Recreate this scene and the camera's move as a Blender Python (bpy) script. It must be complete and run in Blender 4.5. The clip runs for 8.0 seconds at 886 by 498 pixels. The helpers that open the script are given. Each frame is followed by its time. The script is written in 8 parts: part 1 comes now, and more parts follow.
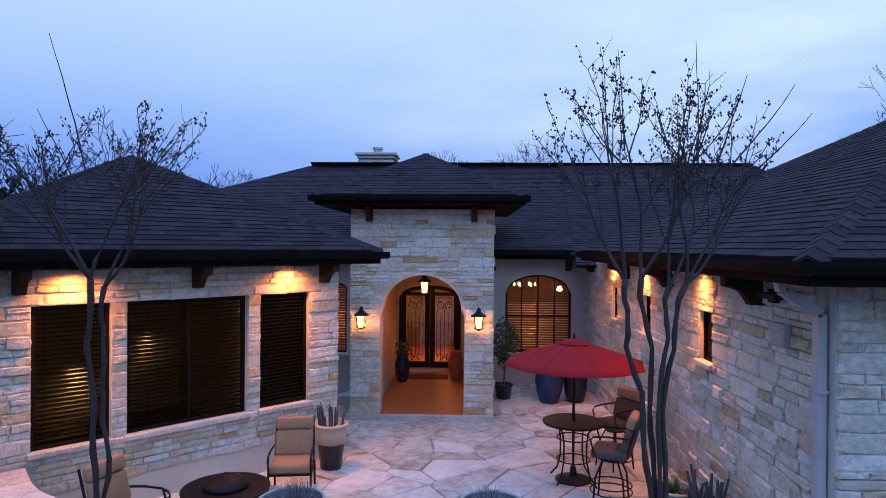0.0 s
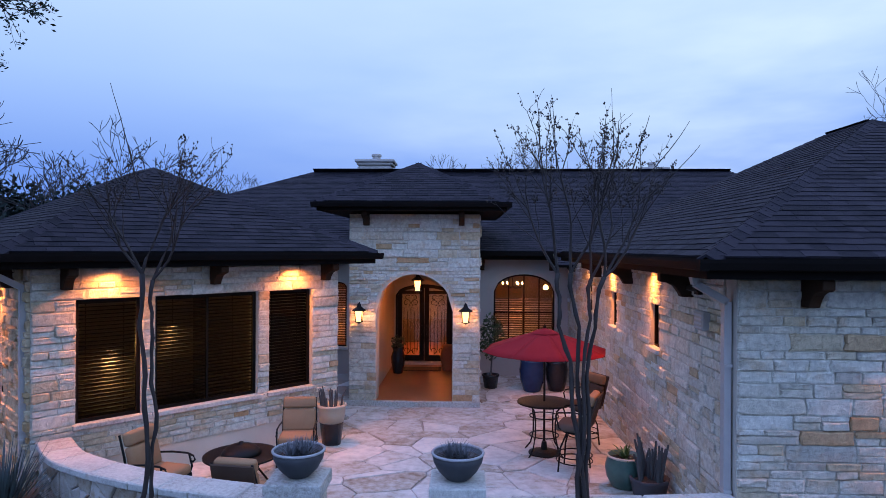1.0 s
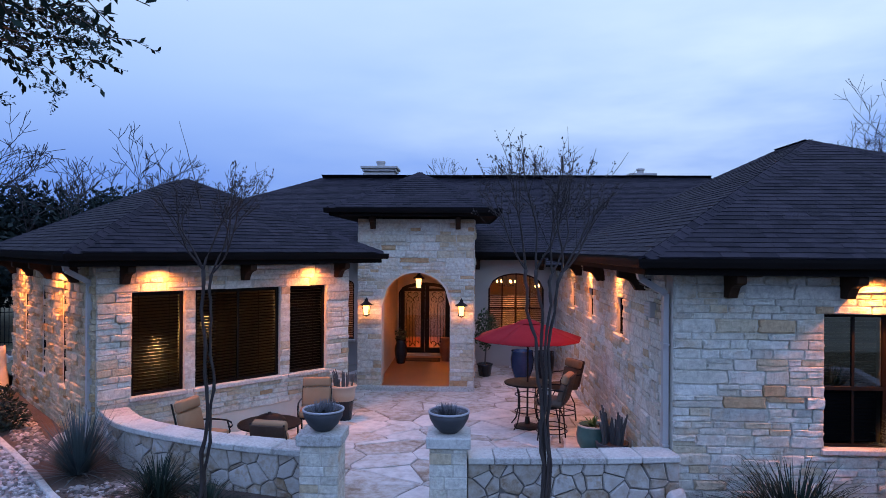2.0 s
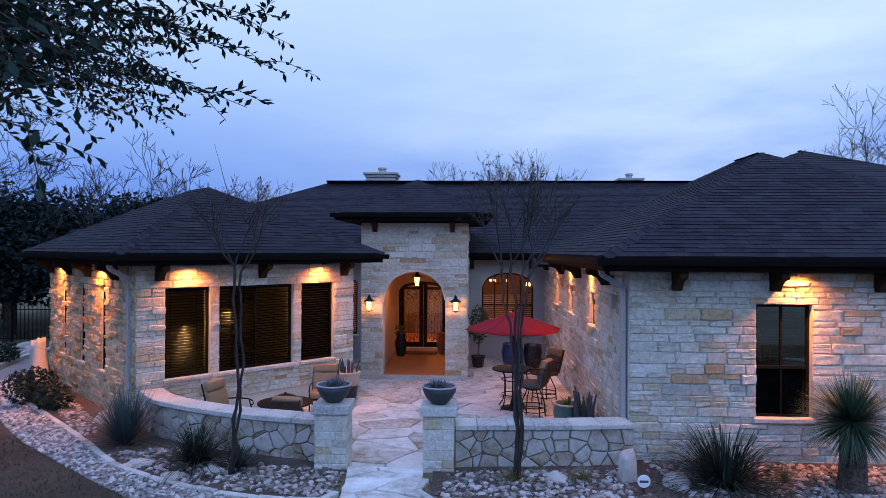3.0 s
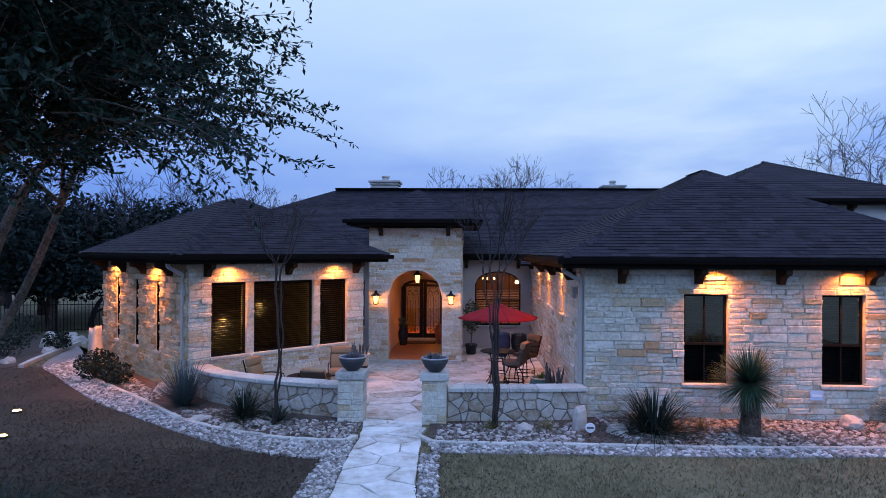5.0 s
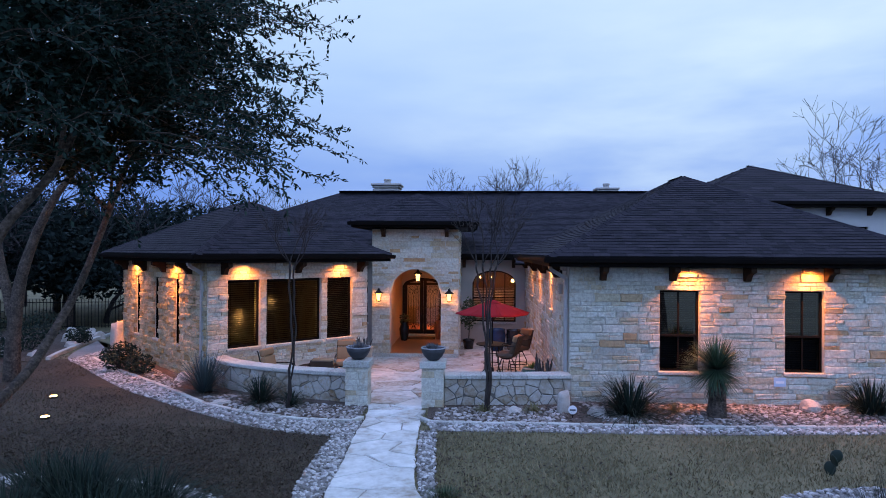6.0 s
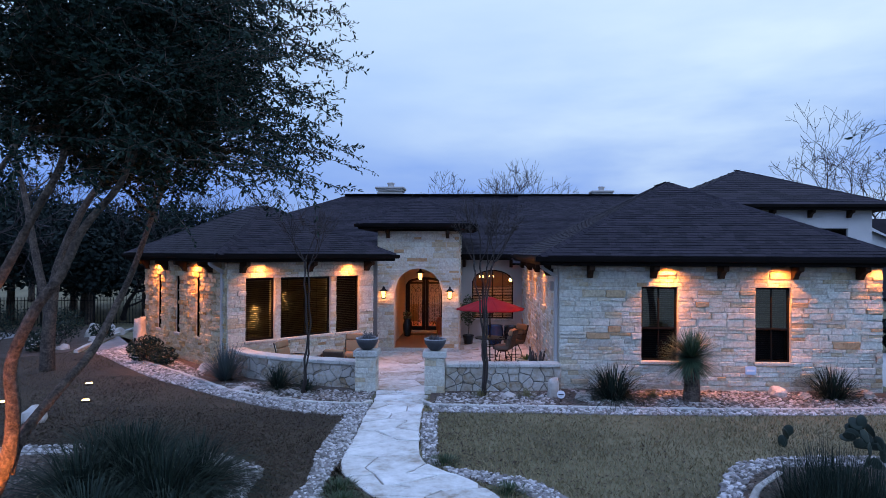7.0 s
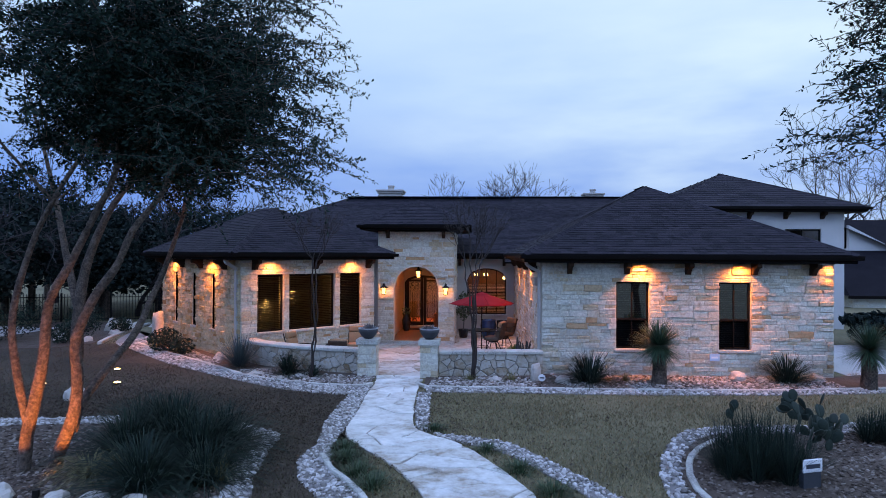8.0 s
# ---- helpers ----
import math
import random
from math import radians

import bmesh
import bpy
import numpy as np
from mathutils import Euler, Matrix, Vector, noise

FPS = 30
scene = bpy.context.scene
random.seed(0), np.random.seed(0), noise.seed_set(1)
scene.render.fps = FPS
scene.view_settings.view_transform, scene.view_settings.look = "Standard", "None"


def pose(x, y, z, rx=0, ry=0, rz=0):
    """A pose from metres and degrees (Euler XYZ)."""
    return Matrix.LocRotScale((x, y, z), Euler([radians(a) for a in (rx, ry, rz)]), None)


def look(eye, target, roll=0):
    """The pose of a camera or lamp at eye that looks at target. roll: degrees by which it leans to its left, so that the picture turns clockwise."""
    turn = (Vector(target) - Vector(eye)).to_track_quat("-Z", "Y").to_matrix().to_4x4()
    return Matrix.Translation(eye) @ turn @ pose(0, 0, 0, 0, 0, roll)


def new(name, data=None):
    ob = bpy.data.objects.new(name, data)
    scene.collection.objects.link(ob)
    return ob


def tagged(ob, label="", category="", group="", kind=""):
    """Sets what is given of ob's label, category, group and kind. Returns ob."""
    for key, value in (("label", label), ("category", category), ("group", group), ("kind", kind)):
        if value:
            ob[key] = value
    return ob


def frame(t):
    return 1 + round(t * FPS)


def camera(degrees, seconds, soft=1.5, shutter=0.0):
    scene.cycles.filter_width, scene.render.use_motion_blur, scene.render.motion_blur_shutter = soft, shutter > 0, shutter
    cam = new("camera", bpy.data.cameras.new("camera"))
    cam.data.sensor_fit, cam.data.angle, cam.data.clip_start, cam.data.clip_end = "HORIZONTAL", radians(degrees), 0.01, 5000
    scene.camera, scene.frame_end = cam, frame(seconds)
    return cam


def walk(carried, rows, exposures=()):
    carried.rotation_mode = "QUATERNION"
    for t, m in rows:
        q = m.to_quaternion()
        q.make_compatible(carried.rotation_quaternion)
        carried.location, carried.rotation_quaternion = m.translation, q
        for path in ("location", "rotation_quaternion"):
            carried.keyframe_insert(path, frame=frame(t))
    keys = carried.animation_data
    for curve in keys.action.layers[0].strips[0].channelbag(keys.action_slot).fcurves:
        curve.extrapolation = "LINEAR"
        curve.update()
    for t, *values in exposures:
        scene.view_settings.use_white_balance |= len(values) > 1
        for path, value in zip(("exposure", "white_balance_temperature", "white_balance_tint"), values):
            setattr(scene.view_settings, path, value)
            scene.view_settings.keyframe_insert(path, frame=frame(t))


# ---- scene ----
cam = camera(70.0, 8.0, 0.9)
PATH = [
    (0, (0.234, -13.361, 3.683), (0.168, -11.362, 3.675), 0.4),
    (0.5, (0.438, -14.008, 3.698), (0.364, -12.01, 3.691), 0.4),
    (1, (0.554, -14.698, 3.685), (0.481, -12.699, 3.682), 0.3),
    (1.5, (0.621, -15.555, 3.706), (0.544, -13.556, 3.703), 0.4),
    (3, (0.945, -18.032, 3.691), (0.86, -16.034, 3.695), 0.3),
    (3.5, (1.019, -18.7, 3.702), (0.933, -16.702, 3.706), 0.3),
    (4, (1.058, -19.377, 3.708), (0.971, -17.379, 3.713), 0.3),
    (4.5, (1.101, -20.102, 3.705), (1.015, -18.104, 3.711), 0.3),
    (6, (1.302, -22.092, 3.696), (1.213, -20.094, 3.704), 0.3),
    (6.5, (1.319, -22.764, 3.685), (1.227, -20.767, 3.693), 0.3),
    (7, (1.371, -23.485, 3.674), (1.278, -21.487, 3.685), 0.3),
    (7.5, (1.5, -24.279, 3.633), (1.405, -22.281, 3.646), 0.3),
    (8, (1.659, -25.146, 3.604), (1.561, -23.148, 3.618), 0.3),
]
walk(cam, [(t, look(eye, aim, lean)) for t, eye, aim, lean in PATH],
     exposures=[(0, 0.10, 6300, 10), (4, 0.09, 6500, 8), (6.5, 0.10, 6640, 6), (8, 0.16, 6840, 5)])

# ---------- world, sky and sun ----------
world = bpy.data.worlds.new("dusk_sky")
scene.world = world
world.use_nodes = True
wn, wl = world.node_tree.nodes, world.node_tree.links
wn.clear()
w_out = wn.new("ShaderNodeOutputWorld")
w_bg = wn.new("ShaderNodeBackground")
w_tc = wn.new("ShaderNodeTexCoord")
w_sep = wn.new("ShaderNodeSeparateXYZ")
wl.new(w_tc.outputs["Generated"], w_sep.inputs[0])
w_ramp = wn.new("ShaderNodeValToRGB")
el = w_ramp.color_ramp.elements
el[0].position, el[0].color = 0.0, (0.15, 0.27, 0.68, 1)
el[1].position, el[1].color = 1.0, (0.70, 0.95, 2.05, 1)
e = el.new(0.10)
e.color = (0.17, 0.32, 0.82, 1)
e = el.new(0.24)
e.color = (0.38, 0.56, 0.96, 1)
e = el.new(0.42)
e.color = (0.58, 0.75, 1.08, 1)
wl.new(w_sep.outputs["Z"], w_ramp.inputs[0])
# long soft cloud streaks
w_map = wn.new("ShaderNodeMapping")
w_map.inputs["Scale"].default_value = (1.6, 1.6, 6.0)
wl.new(w_tc.outputs["Generated"], w_map.inputs[0])
w_noise = wn.new("ShaderNodeTexNoise")
w_noise.inputs["Scale"].default_value = 1.5
w_noise.inputs["Detail"].default_value = 5.0
w_noise.inputs["Roughness"].default_value = 0.5
wl.new(w_map.outputs[0], w_noise.inputs["Vector"])
w_cr = wn.new("ShaderNodeValToRGB")
w_cr.color_ramp.elements[0].position, w_cr.color_ramp.elements[0].color = 0.36, (0, 0, 0, 1)
w_cr.color_ramp.elements[1].position, w_cr.color_ramp.elements[1].color = 0.68, (1, 1, 1, 1)
wl.new(w_noise.outputs["Fac"], w_cr.inputs[0])
# clouds are thicker and paler to the east of north
w_dot = wn.new("ShaderNodeMath")
w_dot.operation = "MULTIPLY_ADD"
w_dot.inputs[1].default_value, w_dot.inputs[2].default_value = 1.1, 0.50
w_dot.use_clamp = True
wl.new(w_sep.outputs["X"], w_dot.inputs[0])
w_fac = wn.new("ShaderNodeMath")
w_fac.operation = "MULTIPLY"
wl.new(w_cr.outputs[0], w_fac.inputs[0])
wl.new(w_dot.outputs[0], w_fac.inputs[1])
w_mix = wn.new("ShaderNodeMixRGB")
w_mix.inputs[2].default_value = (0.66, 0.82, 1.02, 1)
wl.new(w_fac.outputs[0], w_mix.inputs[0])
wl.new(w_ramp.outputs[0], w_mix.inputs[1])
w_sky = wn.new("ShaderNodeTexSky")
w_sky.sky_type, w_sky.sun_disc = "NISHITA", False
w_sky.sun_elevation, w_sky.sun_rotation = radians(1.0), radians(160)
w_skys = wn.new("ShaderNodeMixRGB")
w_skys.blend_type = "ADD"
w_skys.inputs[0].default_value = 0.004
wl.new(w_mix.outputs[0], w_skys.inputs[1])
wl.new(w_sky.outputs[0], w_skys.inputs[2])
# the afterglow in the south, where the day has just gone, is brighter
w_south = wn.new("ShaderNodeMapRange")
w_south.interpolation_type = "SMOOTHSTEP"
w_south.inputs["From Min"].default_value, w_south.inputs["From Max"].default_value = 0.35, -1.0
wl.new(w_sep.outputs["Y"], w_south.inputs["Value"])
w_gain = wn.new("ShaderNodeMixRGB")
w_gain.blend_type = "MULTIPLY"
w_gain.inputs[0].default_value = 1.0
w_tone = wn.new("ShaderNodeMixRGB")
w_tone.inputs[1].default_value, w_tone.inputs[2].default_value = (1, 1, 1, 1), (1.37, 1.55, 1.98, 1)
wl.new(w_south.outputs[0], w_tone.inputs[0])
wl.new(w_skys.outputs[0], w_gain.inputs[1])
wl.new(w_tone.outputs[0], w_gain.inputs[2])
wl.new(w_gain.outputs[0], w_bg.inputs[0])
w_bg.inputs[1].default_value = 1.0
wl.new(w_bg.outputs[0], w_out.inputs[0])

sun = new("dusk_sun", bpy.data.lights.new("dusk_sun", "SUN"))
sun.data.energy, sun.data.angle, sun.data.color = 0.3, radians(40), (0.42, 0.60, 0.97)
sun.matrix_world = look((4, -20, 16), (0, 0, 0))
WARM = (1.0, 0.275, 0.056)


def lamp(name, at, energy, size=0.05, color=WARM, aim=None, cone=0, blend=0.6):
    data = bpy.data.lights.new(name, "SPOT" if cone else "POINT")
    data.energy, data.color, data.shadow_soft_size = energy, color, size
    if cone:
        data.spot_size, data.spot_blend = radians(cone), blend
    ob = new(name, data)
    ob.matrix_world = look(at, aim) if aim else pose(*at)
    return ob


# ---------- materials ----------
def material(name, stops, rough=0.85, grain=30.0, stain=1.5, bump=0.3, metal=0.0, by="none", depth=0.5, spec=0.4, dist=0.01, mottle=0.35, span=(0.22, 0.78)):
    """stops: colours, dark to light; by: object or island gives each piece its own tone."""
    m = bpy.data.materials.new(name)
    m.use_nodes = True
    n, l = m.node_tree.nodes, m.node_tree.links
    b = n["Principled BSDF"]
    geo = n.new("ShaderNodeNewGeometry")
    fine = n.new("ShaderNodeTexNoise")
    fine.inputs["Scale"].default_value, fine.inputs["Detail"].default_value = grain, 6
    fine.inputs["Roughness"].default_value = 0.65
    big = n.new("ShaderNodeTexNoise")
    big.inputs["Scale"].default_value, big.inputs["Detail"].default_value = stain, 4
    for t in (fine, big):
        l.new(geo.outputs["Position"], t.inputs["Vector"])
    mix = n.new("ShaderNodeMath")
    mix.operation = "MULTIPLY_ADD"
    mix.inputs[1].default_value = mottle
    l.new(fine.outputs["Fac"], mix.inputs[0])
    tone = n.new("ShaderNodeMath")
    tone.operation = "MULTIPLY"
    tone.inputs[1].default_value = 1.0 - mottle
    l.new(tone.outputs[0], mix.inputs[2])
    if by == "none":
        l.new(big.outputs["Fac"], tone.inputs[0])
    else:
        src = n.new("ShaderNodeObjectInfo").outputs["Random"] if by == "object" else geo.outputs["Random Per Island"]
        blend = n.new("ShaderNodeMixRGB")
        blend.inputs[0].default_value = 1.0 - depth
        l.new(src, blend.inputs[1])
        l.new(big.outputs["Fac"], blend.inputs[2])
        l.new(blend.outputs[0], tone.inputs[0])
    ramp = n.new("ShaderNodeValToRGB")
    re = ramp.color_ramp.elements
    k = len(stops)
    for i, c in enumerate(stops):
        p = span[0] + (span[1] - span[0]) * i / (k - 1)
        x = re[0] if i == 0 else re[len(re) - 1] if i == k - 1 else re.new(p)
        x.position, x.color = p, (*c, 1)
    l.new(mix.outputs[0], ramp.inputs[0])
    l.new(ramp.outputs[0], b.inputs["Base Color"])
    b.inputs["Roughness"].default_value, b.inputs["Metallic"].default_value = rough, metal
    b.inputs["Specular IOR Level"].default_value = spec
    if bump:
        bp = n.new("ShaderNodeBump")
        bp.inputs["Strength"].default_value, bp.inputs["Distance"].default_value = bump, dist
        l.new(fine.outputs["Fac"], bp.inputs["Height"])
        l.new(bp.outputs[0], b.inputs["Normal"])
    return m


def glass_material(name, tint, rough=0.02, coat=0.0, ior=1.5):
    m = bpy.data.materials.new(name)
    m.use_nodes = True
    n, l = m.node_tree.nodes, m.node_tree.links
    n.clear()
    out = n.new("ShaderNodeOutputMaterial")
    tr = n.new("ShaderNodeBsdfTransparent")
    tr.inputs[0].default_value = (*tint, 1)
    gl = n.new("ShaderNodeBsdfGlossy")
    gl.inputs["Roughness"].default_value = rough
    fr = n.new("ShaderNodeFresnel")
    fr.inputs[0].default_value = ior
    mx = n.new("ShaderNodeMixShader")
    gain = n.new("ShaderNodeMath")
    gain.inputs[1].default_value = coat
    gain.use_clamp = True
    l.new(fr.outputs[0], gain.inputs[0])
    l.new(gain.outputs[0], mx.inputs[0])
    l.new(tr.outputs[0], mx.inputs[1])
    l.new(gl.outputs[0], mx.inputs[2])
    l.new(mx.outputs[0], out.inputs[0])
    return m


def glow_material(name, color, strength):
    m = bpy.data.materials.new(name)
    m.use_nodes = True
    n, l = m.node_tree.nodes, m.node_tree.links
    n.clear()
    out = n.new("ShaderNodeOutputMaterial")
    em = n.new("ShaderNodeEmission")
    em.inputs[0].default_value, em.inputs[1].default_value = (*color, 1), strength
    l.new(em.outputs[0], out.inputs[0])
    return m


def stone_material(name, by, tint=(1, 1, 1)):
    """Chopped limestone: mostly pale, some buff and rust pieces, stained and pitted."""
    m = bpy.data.materials.new(name)
    m.use_nodes = True
    n, l = m.node_tree.nodes, m.node_tree.links
    b = n["Principled BSDF"]
    geo = n.new("ShaderNodeNewGeometry")
    src = n.new("ShaderNodeObjectInfo").outputs["Random"] if by == "object" else geo.outputs["Random Per Island"]
    tone = n.new("ShaderNodeValToRGB")
    re = tone.color_ramp.elements
    re[0].position, re[0].color = 0.0, (0.41, 0.26, 0.135, 1)
    re[1].position, re[1].color = 1.0, (0.395, 0.385, 0.33, 1)
    for p, c in ((0.03, (0.43, 0.30, 0.17)), (0.06, (0.46, 0.385, 0.255)), (0.17, (0.49, 0.435, 0.31)), (0.24, (0.51, 0.49, 0.40)), (0.50, (0.55, 0.545, 0.465)), (0.80, (0.59, 0.59, 0.52)), (0.93, (0.48, 0.465, 0.385))):
        x = re.new(p)
        x.color = (*c, 1)
    l.new(src, tone.inputs[0])

    def tex(scale, detail, rough):
        t = n.new("ShaderNodeTexNoise")
        t.inputs["Scale"].default_value, t.inputs["Detail"].default_value, t.inputs["Roughness"].default_value = scale, detail, rough
        l.new(geo.outputs["Position"], t.inputs["Vector"])
        return t.outputs["Fac"]

    def span(value, a, b_, lo, hi):
        r = n.new("ShaderNodeMapRange")
        r.inputs["From Min"].default_value, r.inputs["From Max"].default_value = a, b_
        r.inputs["To Min"].default_value, r.inputs["To Max"].default_value = lo, hi
        l.new(value, r.inputs["Value"])
        return r.outputs[0]

    big, fine, pits = tex(3.2, 4, 0.6), tex(15, 7, 0.7), tex(55, 4, 0.6)
    stain = n.new("ShaderNodeMixRGB")
    stain.inputs[2].default_value = (0.45, 0.335, 0.205, 1)
    l.new(span(big, 0.50, 0.72, 0.0, 0.75), stain.inputs[0])
    l.new(tone.outputs[0], stain.inputs[1])
    shade = n.new("ShaderNodeMixRGB")
    shade.blend_type = "MULTIPLY"
    shade.inputs[0].default_value = 1.0
    l.new(stain.outputs[0], shade.inputs[1])
    l.new(span(fine, 0.30, 0.66, 0.66, 1.18), shade.inputs[2])
    hue = n.new("ShaderNodeMixRGB")
    hue.blend_type = "MULTIPLY"
    hue.inputs[0].default_value, hue.inputs[2].default_value = 1.0, (*tint, 1)
    l.new(shade.outputs[0], hue.inputs[1])
    l.new(hue.outputs[0], b.inputs["Base Color"])
    b.inputs["Roughness"].default_value, b.inputs["Specular IOR Level"].default_value = 0.92, 0.25
    add = n.new("ShaderNodeMath")
    add.operation = "MULTIPLY_ADD"
    add.inputs[1].default_value = 0.3
    l.new(pits, add.inputs[0])
    l.new(fine, add.inputs[2])
    bp = n.new("ShaderNodeBump")
    bp.inputs["Strength"].default_value, bp.inputs["Distance"].default_value = 0.9, 0.035
    l.new(add.outputs[0], bp.inputs["Height"])
    l.new(bp.outputs[0], b.inputs["Normal"])
    return m


M_STONE = stone_material("limestone", "object")
M_STONES = stone_material("limestone_far", "island")
# Limestone copy, dimmed and warmed: lamplight and weak sky put into the colour.
M_WARMSHADE = stone_material("limestone_warm_shade", "object", (0.80, 0.70, 0.55))
M_WARMSHADES = stone_material("limestone_warm_shade_far", "island", (0.80, 0.70, 0.55))
M_MORTAR = material("mortar", [(0.39, 0.375, 0.31), (0.51, 0.495, 0.42)], 0.95, 60, 2, 0.4)
M_STUCCO = material("stucco", [(0.30, 0.28, 0.25), (0.38, 0.36, 0.33)], 0.95, 90, 1.2, 0.5)
M_PLASTER = material("warm_plaster", [(0.42, 0.33, 0.22), (0.52, 0.43, 0.31)], 0.9, 40, 1.5, 0.25)
M_WHITE = material("pale_stucco", [(0.38, 0.37, 0.36), (0.48, 0.47, 0.455)], 0.95, 80, 1, 0.4)
M_SHINGLE = material("asphalt_shingle", [(0.007, 0.0065, 0.010), (0.0165, 0.015, 0.021), (0.028, 0.0245, 0.032)], 0.92, 120, 1.2, 0.8, by="island", depth=0.65, spec=0.2)
M_SHINGLE1 = material("asphalt_shingle_piece", [(0.007, 0.0065, 0.010), (0.0165, 0.015, 0.021), (0.028, 0.0245, 0.032)], 0.92, 120, 1.2, 0.8, by="object", depth=0.65, spec=0.2)
M_FASCIA = material("dark_fascia", [(0.004, 0.0035, 0.0035), (0.009, 0.0075, 0.007)], 0.7, 25, 2, 0.15, spec=0.04)
M_CORBEL = material("stained_corbel", [(0.022, 0.013, 0.008), (0.045, 0.026, 0.016)], 0.75, 16, 2, 0.2, spec=0.08)
M_SOFFIT = material("soffit_board", [(0.016, 0.010, 0.007), (0.028, 0.018, 0.012)], 0.8, 18, 2, 0.2, spec=0.08)
M_IRON = material("black_iron", [(0.005, 0.005, 0.005), (0.012, 0.011, 0.010)], 0.5, 60, 4, 0.2, spec=0.15)
M_FRAME = material("bronze_frame", [(0.004, 0.0035, 0.003), (0.009, 0.0075, 0.006)], 0.6, 40, 3, 0.1, spec=0.08)
M_SLAT = material("wooden_slat", [(0.020, 0.010, 0.006), (0.042, 0.022, 0.012)], 0.5, 14, 3, 0.1)
M_CAP = material("cap_stone", [(0.22, 0.215, 0.19), (0.36, 0.36, 0.325), (0.45, 0.455, 0.41), (0.53, 0.53, 0.475)], 0.88, 26, 3, 0.8, by="object", depth=0.35, dist=0.02, mottle=0.6, span=(0.34, 0.66))
M_FLAG = material("flagstone", [(0.20, 0.155, 0.10), (0.30, 0.275, 0.215), (0.385, 0.385, 0.335), (0.455, 0.465, 0.42), (0.52, 0.53, 0.485), (0.59, 0.58, 0.51)], 0.8, 6, 1.9, 0.8, by="object", depth=0.42, dist=0.025, mottle=0.52, span=(0.33, 0.66))
# Paler copy of the flagstone, for the walk alone.
M_WALK = material("pale_walk_flagstone", [(0.25, 0.22, 0.17), (0.39, 0.375, 0.33), (0.50, 0.505, 0.47), (0.58, 0.59, 0.56), (0.66, 0.665, 0.625)], 0.85, 4.5, 1.9, 0.8, by="object", depth=0.20, dist=0.02, mottle=0.5, span=(0.36, 0.64))
M_JOINT = material("sand_joint", [(0.20, 0.18, 0.15), (0.31, 0.285, 0.25)], 0.95, 50, 2, 0.4)
M_RUBBLE = material("fieldstone", [(0.20, 0.14, 0.08), (0.29, 0.25, 0.19), (0.36, 0.335, 0.285), (0.41, 0.395, 0.355), (0.31, 0.255, 0.18)], 0.9, 9, 3.0, 0.9, by="object", depth=0.5, dist=0.03, mottle=0.5, span=(0.33, 0.67))
M_DARKJOINT = material("deep_joint", [(0.09, 0.085, 0.075), (0.16, 0.15, 0.135)], 0.95, 40, 3, 0.3)
M_SOIL = material("mulch", [(0.035, 0.025, 0.018), (0.075, 0.056, 0.042), (0.13, 0.105, 0.082)], 0.95, 45, 2, 0.9, dist=0.03)
M_LAWN = material("lawn_ground", [(0.050, 0.046, 0.023), (0.115, 0.105, 0.054), (0.17, 0.15, 0.082)], 0.95, 9, 0.5, 0.9, dist=0.03, mottle=0.5, span=(0.33, 0.67))
M_GRAVEL = material("gravel_bed", [(0.14, 0.13, 0.12), (0.26, 0.25, 0.24)], 0.95, 50, 2, 0.9, dist=0.02)
M_FLOOR = material("stained_concrete", [(0.20, 0.075, 0.025), (0.30, 0.12, 0.045)], 0.5, 12, 1.2, 0.08)
M_GLASS = glass_material("window_glass", (0.75, 0.78, 0.78))
M_SLATW = material("pale_shutter_slat", [(0.40, 0.34, 0.26), (0.50, 0.44, 0.35)], 0.5, 14, 3, 0.1)
M_SCREEN = glass_material("screened_glass", (0.24, 0.235, 0.235), 0.2, 0.0, 1.12)
M_REFL = glass_material("coated_glass", (0.28, 0.30, 0.31), 0.015, 0.21)
M_SLATG = material("grey_slat", [(0.020, 0.021, 0.023), (0.036, 0.037, 0.040)], 0.6, 14, 3, 0.1)
M_LAMPGLASS = glow_material("lantern_glow", (1.0, 0.52, 0.16), 4.2)
M_BULB = glow_material("bulb_glow", (1.0, 0.62, 0.22), 9.0)


